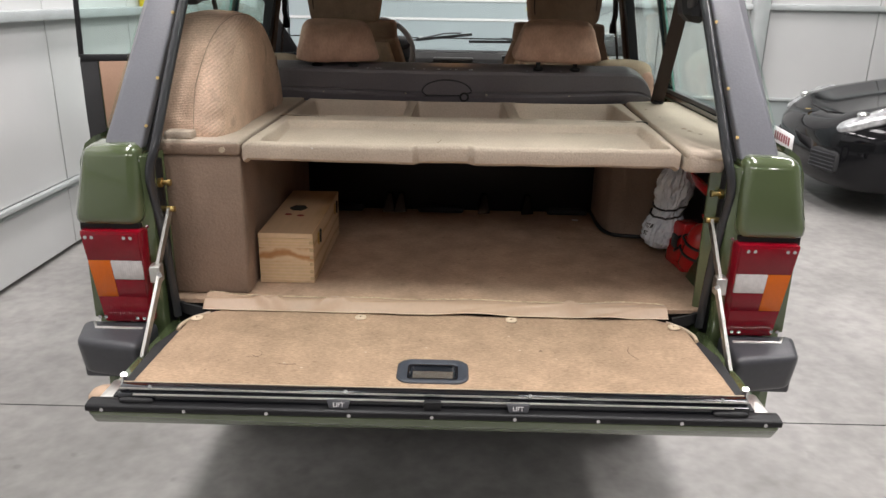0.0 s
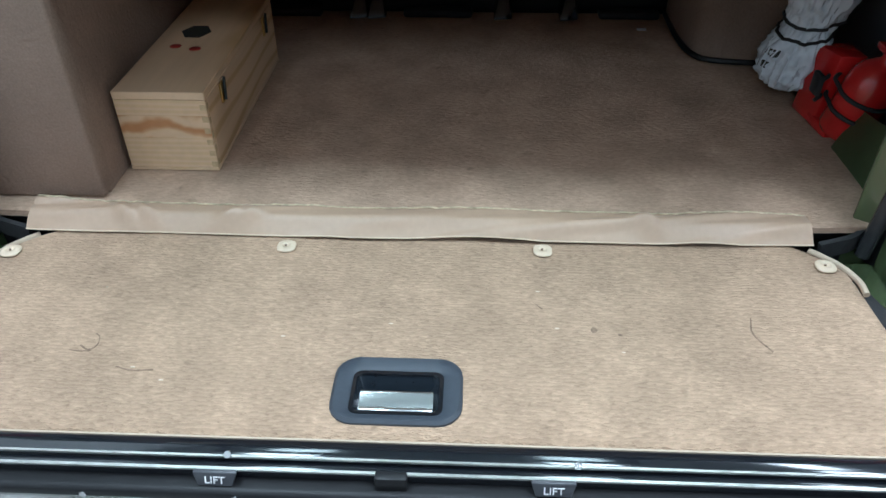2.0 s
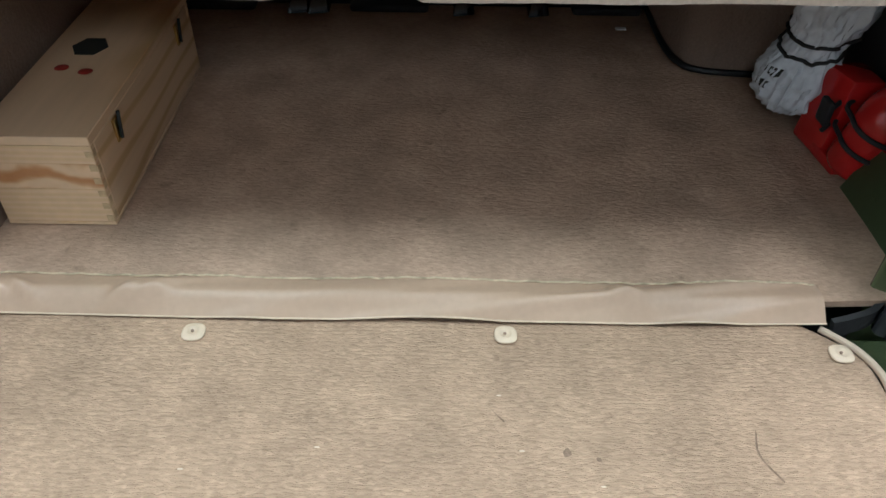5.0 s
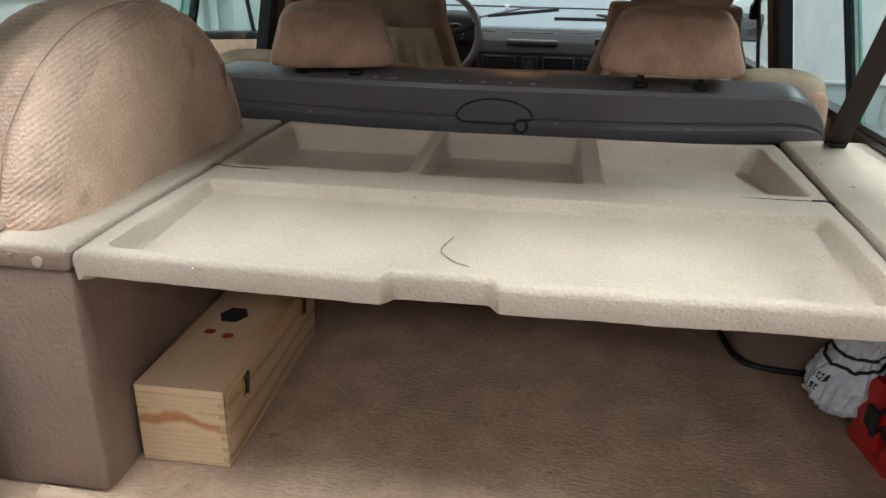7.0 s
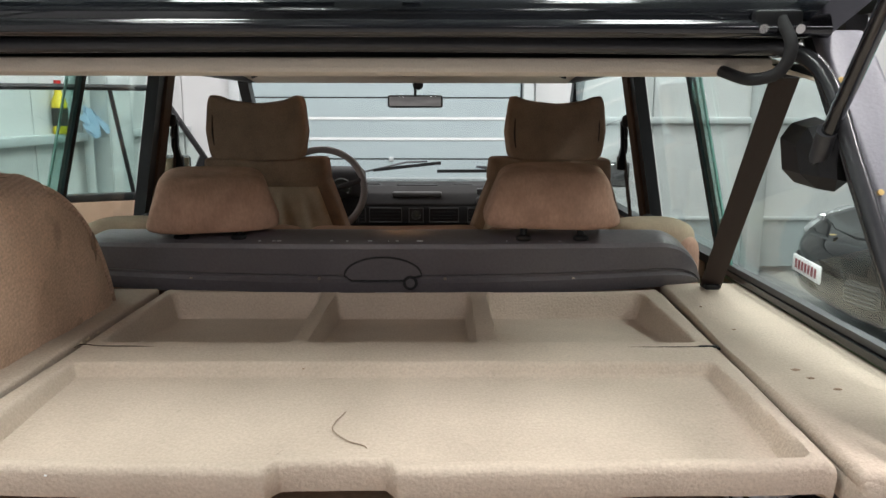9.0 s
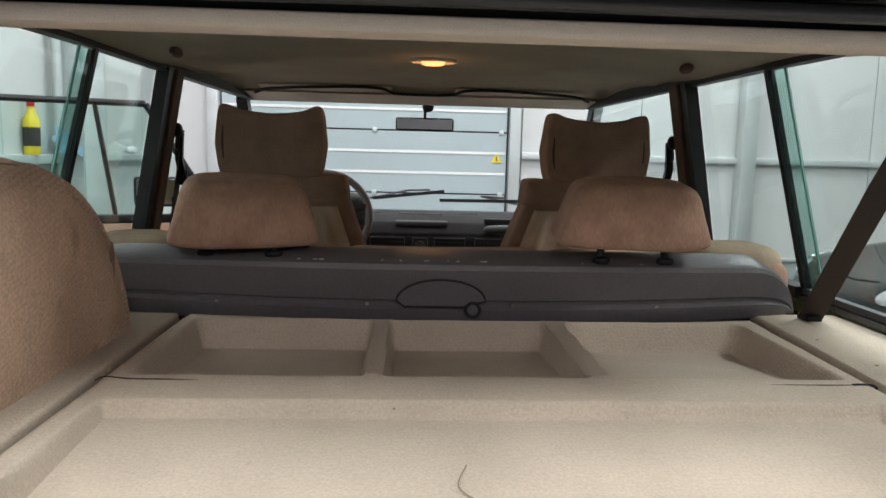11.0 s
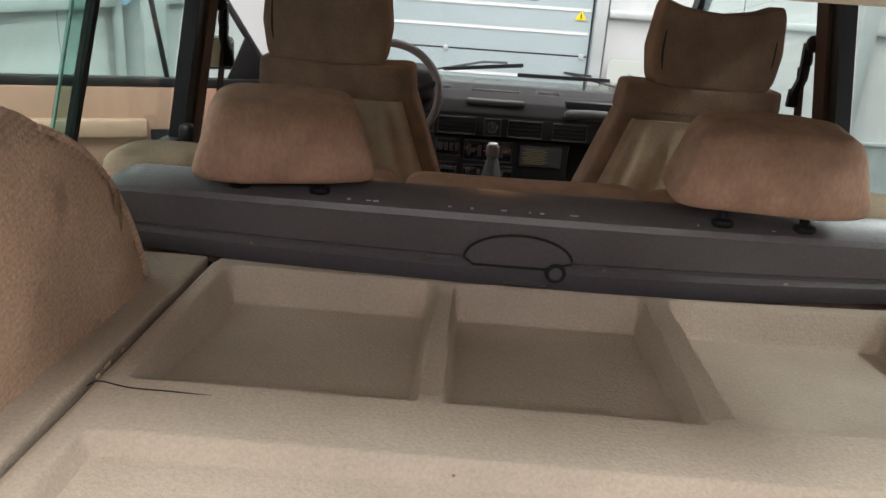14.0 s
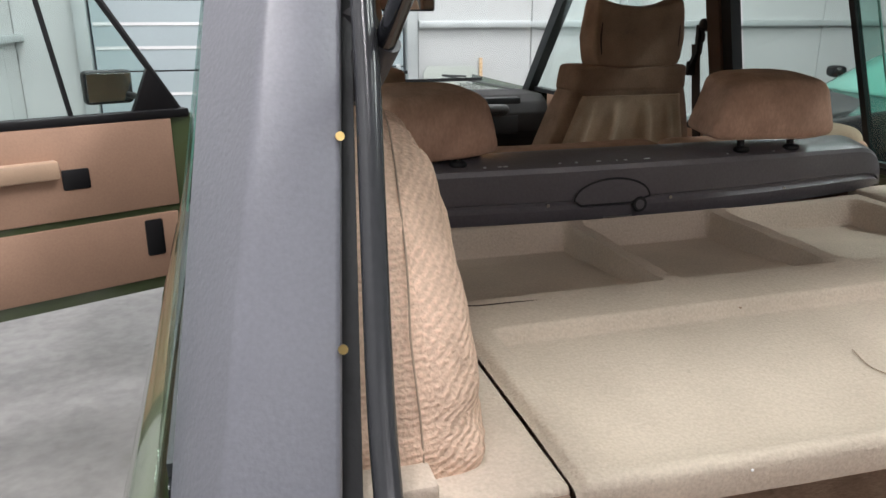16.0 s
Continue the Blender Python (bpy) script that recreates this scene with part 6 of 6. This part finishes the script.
for x in (-0.19, -0.15, 0.14, 0.29):
    part("latch_bracket", hexa([(x - 0.022, 2.56, 0.806), (x + 0.022, 2.57, 0.806), (x + 0.022, 2.63, 0.806), (x - 0.022, 2.63, 0.806), (x - 0.006, 2.60, 0.865), (x + 0.010, 2.60, 0.865), (x + 0.012, 2.63, 0.865), (x - 0.01, 2.63, 0.865)], 0.003), BLACK_GLOSS, rs)
for x0, x1 in ((-0.50, -0.28), (-0.09, 0.07), (0.36, 0.50)):
    part("carpet_edge", box(x0, x1, 2.585, 2.63, 0.80, 0.818, 0.008), RUBBER, rs)
for x0, x1 in ((-0.70, -0.20), (-0.198, 0.228), (0.23, 0.72)):
    part("backrest", cushion(((x0 + x1) / 2, 2.790, 1.048), ((x1 - x0) / 2 - 0.001, 0.082, 0.238), 0.13, nu=60, nv=28, lumps=0.004), VELOUR, rs)
for c in (-0.605, 0.620):
    part("bolster", cushion((c, 2.78, 1.268), (0.095, 0.072, 0.048), 0.6, lumps=0.006), VELOUR_SEAT, rs)
part("bench", cushion((0.01, 3.0, 0.82), (0.69, 0.26, 0.1), 0.3, lumps=0.006), VELOUR, rs)
part("bench_base", box(-0.66, 0.68, 2.74, 3.22, 0.56, 0.75, 0.01), BLACK, rs)


def rear_rest(x, y, zc, turn, w):
    def taper(a, b, c):
        k = 0.5 - 0.5 * c
        return (a * w * (-0.24 + 0.28 * k), -0.020 * k + 0.008 * c * c - 0.006 * math.cos(a * 1.5) * math.cos(c * 1.5), 0.005 * (1 - a * a) * (c > 0) - 0.004 * (1 - a * a) * (c < 0))
    bm = cushion((x, y, zc), (w, 0.060, 0.0580), 0.25, taper, nu=80, nv=44, lumps=0.005, lscale=14.0, seed=x)
    hr = part("headrest", turned(bm, about((x, y, 1.3), Matrix.Rotation(radians(turn), 4, "Z") @ Matrix.Rotation(radians(8), 4, "X"))), VELOUR, rs, "brown velour headrest", smooth=60)
    for k in (-0.062, 0.062):
        part("post", rod((x + k, y - 0.042, 1.286), (x + k, y - 0.034, 1.33), 0.0075, 12), BLACK, hr)
        part("post_collar", cushion((x + k, y - 0.044, 1.291), (0.017, 0.013, 0.007), 0.7, nu=14, nv=8), BLACK, hr)


rear_rest(-0.374, 2.70, 1.3705, 13, 0.138)
rear_rest(0.369, 2.69, 1.3815, -3, 0.147)
# black strip added for the shade in the gap between panel and backrests
part("gap_shade_strip", box(-0.60, 0.60, 2.712, 2.74, 1.275, 1.290, 0.004), BLACK, rs)

# ---------------------------------------------------------------- front seats
def front_seat(x, hx):
    st = thing("front_seat", (x, 3.6, 0.56), "tan and brown velour front seat with tall headrest", "car seat", "front seats")

    def back_shape(a, b, c):
        return (a * 0.105 * min(1.15, max(0.0, 0.85 - c)), 0.13 * (0.5 - 0.5 * c), -0.010 * (1 - abs(a)) * (c > 0))
    part("backrest", cushion((x, 3.455, 1.080), (0.190, 0.072, 0.335), 0.22, back_shape, nu=64, nv=48, lumps=0.006, lscale=6.0, seed=x * 5), VELOUR_DARK, st, smooth=60)
    part("shoulder_band", cushion((x, 3.458, 1.376), (0.1900, 0.0745, 0.042), 0.22, lambda a, b, c: (a * 0.004 * max(0.0, 0.8 - c), 0.012 * (0.5 - 0.5 * c), -0.010 * (1 - abs(a)) * (c > 0)), nu=64, nv=20, lumps=0.003), VELOUR_DARK, st, smooth=60)

    def pocket_at(u, z):
        c = (z - 1.080) / 0.335
        w = 0.150 + 0.105 * min(1.1, max(0.0, 0.85 - c))
        slack = smooth01((1.325 - z) / 0.10)
        fold = 0.0
        for m, wd, h, lean in ((-0.34, 0.10, 0.030, 0.25), (0.30, 0.09, 0.026, -0.2), (0.72, 0.07, 0.016, 0.15), (-0.78, 0.06, 0.016, -0.1)):
            fold += h * math.exp(-((u - m + lean * (1.2 - z)) / wd) ** 2)
        hem = 0.006 * math.exp(-((abs(u) - 0.97) / 0.03) ** 2) + 0.005 * math.exp(-((z - 1.322) / 0.008) ** 2)
        return (x + u * w, 3.372 + 0.13 * (0.5 - 0.5 * c) - slack * fold - hem + 0.012 * max(0.0, abs(u) - 0.94) / 0.06 + 0.002 * noise.noise((u * 4, z * 9, x)), z)
    part("map_pocket", sheet_mesh(span(-1, 1, 70), span(0.86, 1.326, 36), pocket_at, 0.004), VELOUR_SEAT, st, "slack tan velour map pocket", smooth=60)

    def ears(a, b, c):
        up = max(0.0, c)
        return (a * (0.014 * (1 - (c + 0.15) ** 2) - 0.010 * max(0, -c)), 0, up * (0.030 * abs(a) ** 3.5 - 0.006 * (1 - a * a)))
    hr = part("headrest", cushion((hx, 3.44, 1.497), (0.143, 0.052, 0.092), 0.17, ears, nu=80, nv=40, lumps=0.006, lscale=13.0, seed=hx), VELOUR_DARK, st, "dark brown velour headrest with raised corners", smooth=60)
    for k in (-1, 1):
        part("piping", tube(curve_pts([(hx + k * 0.122, 3.3935, 1.425), (hx + k * 0.131, 3.3915, 1.49), (hx + k * 0.127, 3.3930, 1.575)], 5), 0.0030, 6, up=(0, 1, 0)), BELT, hr, "dark piped seam")
    for k in (-0.075, 0.075):
        part("post", rod((hx + k, 3.44, 1.39), (hx + k, 3.44, 1.44), 0.007, 10), STEEL, hr)
        part("post_cap", cushion((hx + k, 3.42, 1.419), (0.018, 0.012, 0.006), 0.7, nu=14, nv=8), STEEL, hr)
    part("cushion", cushion((x, 3.82, 0.82), (0.24, 0.27, 0.085), 0.35, lumps=0.008), VELOUR, st)
    part("base", box(x - 0.2, x + 0.2, 3.6, 4.0, 0.56, 0.75, 0.02), BLACK, st)
    return st


front_seat(-0.424, -0.448)
front_seat(0.474, 0.488)

# ---------------------------------------------------------------- dashboard
da = thing("dashboard", (0, 4.8, 0.56), "dark grey dashboard with vents, clock and switches", "dashboard")
part("moulding", prism([(4.63, 1.115), (4.66, 1.165), (4.72, 1.195), (4.93, 1.195), (4.95, 0.70), (4.80, 0.70), (4.74, 0.985), (4.655, 1.02)], "x", -0.755, 0.755, 0.008, 3), DASH, da)
part("top_tray", box(-0.105, 0.135, 4.640, 4.700, 1.148, 1.172, 0.008, 3), DASH_EDGE, da)
part("tray_slot", box(-0.085, 0.110, 4.735, 4.790, 1.1935, 1.1985, 0.002, 1), BLACK, da)
part("slot_rim", tube([(-0.088, 4.732, 1.197), (0.113, 4.732, 1.197), (0.113, 4.793, 1.197), (-0.088, 4.793, 1.197)], 0.003, 6, close=True), DASH_EDGE, da)
for x in (-0.22, 0.24):
    v = part("defrost_vent", cushion((x, 4.775, 1.196), (0.058, 0.026, 0.004), 0.8, nu=24, nv=6), BLACK, da)
    for k in range(7):
        part("slat", box(x - 0.042 + 0.013 * k, x - 0.036 + 0.013 * k, 4.756, 4.794, 1.198, 1.203), DASH_EDGE, v)
part("vent_band", box(-0.28, 0.60, 4.630, 4.70, 1.020, 1.105, 0.004), BLACK, da)
for x0, x1 in ((-0.27, -0.235), (-0.215, -0.06), (0.075, 0.215), (0.26, 0.40)):
    v = part("vent", tube([(x0, 4.627, 1.028), (x1, 4.627, 1.028), (x1, 4.627, 1.096), (x0, 4.627, 1.096)], 0.0035, 6, close=True, up=(0, 1, 0)), DASH_EDGE, da)
    for k in range(3):
        part("slat", box(x0 + 0.006, x1 - 0.006, 4.6255, 4.629, 1.043 + 0.016 * k, 1.046 + 0.016 * k), BLACK, v)
ck = part("clock", box(-0.026, 0.046, 4.624, 4.64, 1.026, 1.098, 0.005), DASH, da)
part("clock_rim", tube([(-0.024, 4.625, 1.028), (0.044, 4.625, 1.028), (0.044, 4.625, 1.096), (-0.024, 4.625, 1.096)], 0.003, 6, close=True, up=(0, 1, 0)), DASH_EDGE, ck)
part("clock_face", rod((0.01, 4.627, 1.062), (0.01, 4.623, 1.062), 0.024, 20), INK, ck)
part("clock_hand", box(0.0094, 0.0106, 4.621, 4.6225, 1.062, 1.076), GOLD_INK, ck)
part("clock_hand", box(0.010, 0.020, 4.621, 4.6225, 1.0614, 1.0626), GOLD_INK, ck)
for k in range(12):
    a = radians(30 * k)
    part("tick", box(0.009 + 0.020 * math.cos(a), 0.011 + 0.020 * math.cos(a), 4.621, 4.6225, 1.061 + 0.020 * math.sin(a), 1.063 + 0.020 * math.sin(a)), PLATE, ck)
part("centre_console", box(-0.235, 0.34, 4.66, 4.80, 0.74, 1.01, 0.008), BLACK, da)
for x0, x1, z0, z1 in ((-0.22, -0.12, 0.93, 1.0), (-0.10, 0.10, 0.915, 1.0), (-0.10, 0.11, 0.84, 0.895), (-0.21, -0.13, 0.85, 0.90)):
    pn = part("control_panel", box(x0, x1, 4.648, 4.664, z0, z1, 0.004), BLACK_GLOSS, da)
    part("panel_rim", tube([(x0, 4.648, z0), (x1, 4.648, z0), (x1, 4.648, z1), (x0, 4.648, z1)], 0.0025, 6, close=True, up=(0, 1, 0)), DASH_EDGE, pn)
    for k in range(4):
        part("button", box(x0 + 0.012 + k * (x1 - x0) / 4.4, x0 + 0.028 + k * (x1 - x0) / 4.4, 4.643, 4.650, z0 + 0.018, z1 - 0.018, 0.002, 1), BUMPER, pn)
part("red_scale", box(-0.02, 0.08, 4.6455, 4.6475, 0.955, 0.961), INK_RED, da)
pl = part("notice_plate", box(0.135, 0.31, 4.645, 4.662, 0.905, 0.992, 0.003), BUMPER, da, "dark notice plate with gold lines")
part("plate_end", box(0.262, 0.306, 4.6435, 4.6455, 0.909, 0.988), DASH_EDGE, pl)
for k in range(9):
    part("print_bar", box(0.146 + 0.012 * (k % 3 == 1), 0.240 + 0.012 * (k % 2), 4.6435, 4.6455, 0.978 - 0.0075 * k, 0.9803 - 0.0075 * k), GOLD_INK, pl)
part("grab_handle", tube(curve_pts([(0.315, 4.66, 1.125), (0.33, 4.615, 1.14), (0.42, 4.605, 1.145), (0.52, 4.615, 1.14), (0.535, 4.66, 1.125)], 6), 0.020, 12), DASH_EDGE, da)
part("grab_recess", box(0.305, 0.62, 4.655, 4.72, 1.150, 1.186, 0.006), BLACK, da)
part("binnacle", cushion((-0.41, 4.70, 1.215), (0.17, 0.10, 0.075), 0.4), DASH, da)
for x in (-0.47, -0.345):
    dl = part("dial", rod((x, 4.612, 1.20), (x, 4.596, 1.195), 0.048, 24), INK, da)
    for k in range(9):
        a = radians(220 - 32 * k)
        part("tick", box(x + 0.038 * math.cos(a) - 0.0015, x + 0.038 * math.cos(a) + 0.0015, 4.593, 4.596, 1.196 + 0.038 * math.sin(a) - 0.003, 1.196 + 0.038 * math.sin(a) + 0.003), PLATE, dl)
gear = thing("gear_lever", (0.015, 4.45, 0.75), "black gear lever with silver-topped knob", "gear lever")
part("boot", turned(stack([(circle(0.075, 16), 0.74), (circle(0.058, 16), 0.80), (circle(0.046, 16), 0.86), (circle(0.036, 16), 0.92), (circle(0.024, 16), 0.965), (circle(0.018, 16), 0.985)]), Matrix.Translation((0.015, 4.44, 0))), DASH_EDGE, gear, "grey leather gaiter")
part("stick", rod((0.015, 4.45, 0.88), (0.012, 4.43, 0.99), 0.009), BLACK, gear)
kn = part("knob", cushion((0.012, 4.425, 1.006), (0.027, 0.027, 0.028), 0.6, nu=20, nv=12), WHEEL_RIM, gear)
part("knob_cap", cushion((0.012, 4.422, 1.034), (0.019, 0.019, 0.006), 0.8, nu=16, nv=8), ALU, kn)
part("console", box(-0.14, 0.18, 3.95, 4.66, 0.56, 0.752, 0.02), DASH, gear)

sw = thing("steering_wheel", (-0.40, 4.33, 1.2), "grey-brown steering wheel with four spokes", "steering wheel")
SWM = Matrix.Translation((-0.405, 4.33, 1.212)) @ Matrix.Rotation(radians(-27), 4, "X")
part("rim", turned(tube([(0.197 * math.cos(t), 0, 0.197 * math.sin(t)) for t in [2 * math.pi * i / 48 for i in range(48)]], 0.0155, 12, close=True, up=(0, 1, 0)), SWM), WHEEL_RIM, sw)
part("hub", turned(cushion((0, 0.03, -0.01), (0.075, 0.035, 0.06), 0.5, nu=24, nv=12), SWM), DASH, sw)
for a in (15, 165, 235, 305):
    part("spoke", turned(rod((0.05 * math.cos(radians(a)), 0.02, 0.05 * math.sin(radians(a))), (0.19 * math.cos(radians(a)), 0, 0.19 * math.sin(radians(a))), 0.014, 8), SWM), DASH, sw)
part("column", turned(rod((0, 0.04, 0), (0, 0.38, 0.0), 0.04, 14), SWM), BLACK, sw)

# ---------------------------------------------------------------- the black sports car beside it
sp = thing("sports_car", (4.9, 6.1, 0), "glossy black sports car with clear headlamps", "car")
NOSE, HX, HY = Vector((2.76, 6.22, 0)), -0.993, 0.12
SPM = Matrix(((-HX, -HY, 0, NOSE.x), (-HY, HX, 0, NOSE.y), (0, 0, 1.10, 0), (0, 0, 0, 1)))
# local: x back from the nose, y across, z up
bm = bmesh.new()
rows = []
for s0, w, zb, zt, e in ((0.0, 0.50, 0.30, 0.50, 0.6), (0.03, 0.62, 0.24, 0.56, 0.5), (0.12, 0.74, 0.19, 0.62, 0.45), (0.28, 0.83, 0.16, 0.67, 0.42), (0.55, 0.885, 0.15, 0.73, 0.4), (0.9, 0.90, 0.15, 0.79, 0.4), (1.3, 0.90, 0.15, 0.84, 0.42), (1.7, 0.89, 0.15, 0.90, 0.42), (2.6, 0.90, 0.15, 0.92, 0.4), (3.4, 0.93, 0.16, 0.93, 0.42), (4.1, 0.88, 0.2, 0.88, 0.45), (4.4, 0.74, 0.28, 0.74, 0.5)):
    row = []
    for i in range(40):
        t = 2 * math.pi * i / 40
        cy, cz = power(math.cos(t), e), power(math.sin(t), e * (1.25 if math.sin(t) > 0 else 0.8))
        hump = 0.05 * math.exp(-((abs(cy) - 0.72) / 0.16) ** 2) * max(0, cz) if 0.2 < s0 < 1.5 else 0
        nosecurve = 0.10 * (1 - s0 / 0.5) * (abs(cy) ** 2) if s0 < 0.5 else 0
        row.append(bm.verts.new((s0 + nosecurve, w * cy, (zt + zb) / 2 + (zt - zb) / 2 * cz + hump)))
    rows.append(row)
for a, b in zip(rows, rows[1:]):
    for j in range(40):
        bm.faces.new((a[j], a[(j + 1) % 40], b[(j + 1) % 40], b[j]))
bm.faces.new(rows[0]), bm.faces.new(rows[-1])


def sport(name, bm, m, label="", parent=None):
    return part(name, turned(bm, SPM), m, parent or sp, label, smooth=60)


sport("body", bm, CAR_BLACK)
bm = bmesh.new()
rows = []
for s0, w, zt in ((1.45, 0.70, 0.885), (1.85, 0.66, 1.12), (2.2, 0.60, 1.27), (2.7, 0.58, 1.29), (3.3, 0.60, 1.18), (4.0, 0.62, 0.91)):
    rows.append([bm.verts.new((s0, w * (1.12 if k in (0, 5) else (0.98 if k in (1, 4) else 0.6)) * (-1 if k < 3 else 1), 0.86 + (zt - 0.86) * (0, 0.9, 1, 1, 0.9, 0)[k])) for k in range(6)])
for a, b in zip(rows, rows[1:]):
    for j in range(5):
        bm.faces.new((a[j], a[j + 1], b[j + 1], b[j]))
bm.faces.new(rows[0]), bm.faces.new(rows[-1])
sport("cabin", bm, GLASS_EDGE, "dark green tinted cabin glass")
for s in (1, -1):
    hl = sport("headlamp", turned(cushion((0.36, s * 0.66, 0.658), (0.23, 0.118, 0.044), 0.75, nu=32, nv=16), about((0.36, s * 0.665, 0.655), Matrix.Rotation(radians(-22), 4, "Y") @ Matrix.Rotation(radians(s * 24), 4, "Z"))), LAMP_GLASS, "clear headlamp")
    for k in (0.0, 0.12):
        sport("reflector", cushion((0.30 + k, s * (0.66 + 0.04 * k), 0.685 + 0.16 * k), (0.045, 0.045, 0.025), 0.9, nu=16, nv=8), STEEL, parent=hl)
    it = sport("intake", turned(cushion((0.135, s * 0.56, 0.37), (0.04, 0.15, 0.075), 0.4, nu=28, nv=14), about((0.135, s * 0.56, 0.37), Matrix.Rotation(radians(-s * 20), 4, "Z"))), RUBBER)
    for k in range(5):
        sport("slat", turned(box(0.088, 0.098, s * 0.56 - 0.13, s * 0.56 + 0.13, 0.315 + 0.025 * k, 0.320 + 0.025 * k), about((0.135, s * 0.56, 0.37), Matrix.Rotation(radians(-s * 20), 4, "Z"))), BUMPER, parent=it)
    for x0 in (0.95, 3.4):
        w = sport("wheel", rod((x0, s * 0.72, 0.32), (x0, s * 0.905, 0.32), 0.23, 28), ALU)
        sport("tyre", tube([(x0 + 0.27 * math.cos(t), s * 0.81, 0.32 + 0.27 * math.sin(t)) for t in [2 * math.pi * i / 32 for i in range(32)]], 0.055, 10, close=True, up=(0, 1, 0)), RUBBER, parent=w)
    sport("door_mirror", cushion((1.75, s * 0.97, 0.97), (0.06, 0.1, 0.05), 0.7, nu=16, nv=10), CAR_BLACK)
sport("bonnet_seam", tube([(0.30, -0.5, 0.672), (0.22, -0.2, 0.652), (0.21, 0.2, 0.652), (0.30, 0.5, 0.672)], 0.004, 6), RUBBER)
pt = sport("number_plate", box(-0.035, -0.02, -0.26, 0.26, 0.365, 0.475, 0.002, 1), PLATE, "white plate with dark red bars")
for k in range(7):
    sport("print_bar", box(-0.038, -0.034, -0.20 + 0.062 * k, -0.165 + 0.062 * k, 0.39, 0.45), PLATE_RED, parent=pt)
sport("badge", cushion((0.13, 0.0, 0.642), (0.025, 0.02, 0.004), 0.8, nu=12, nv=6), BRASS)
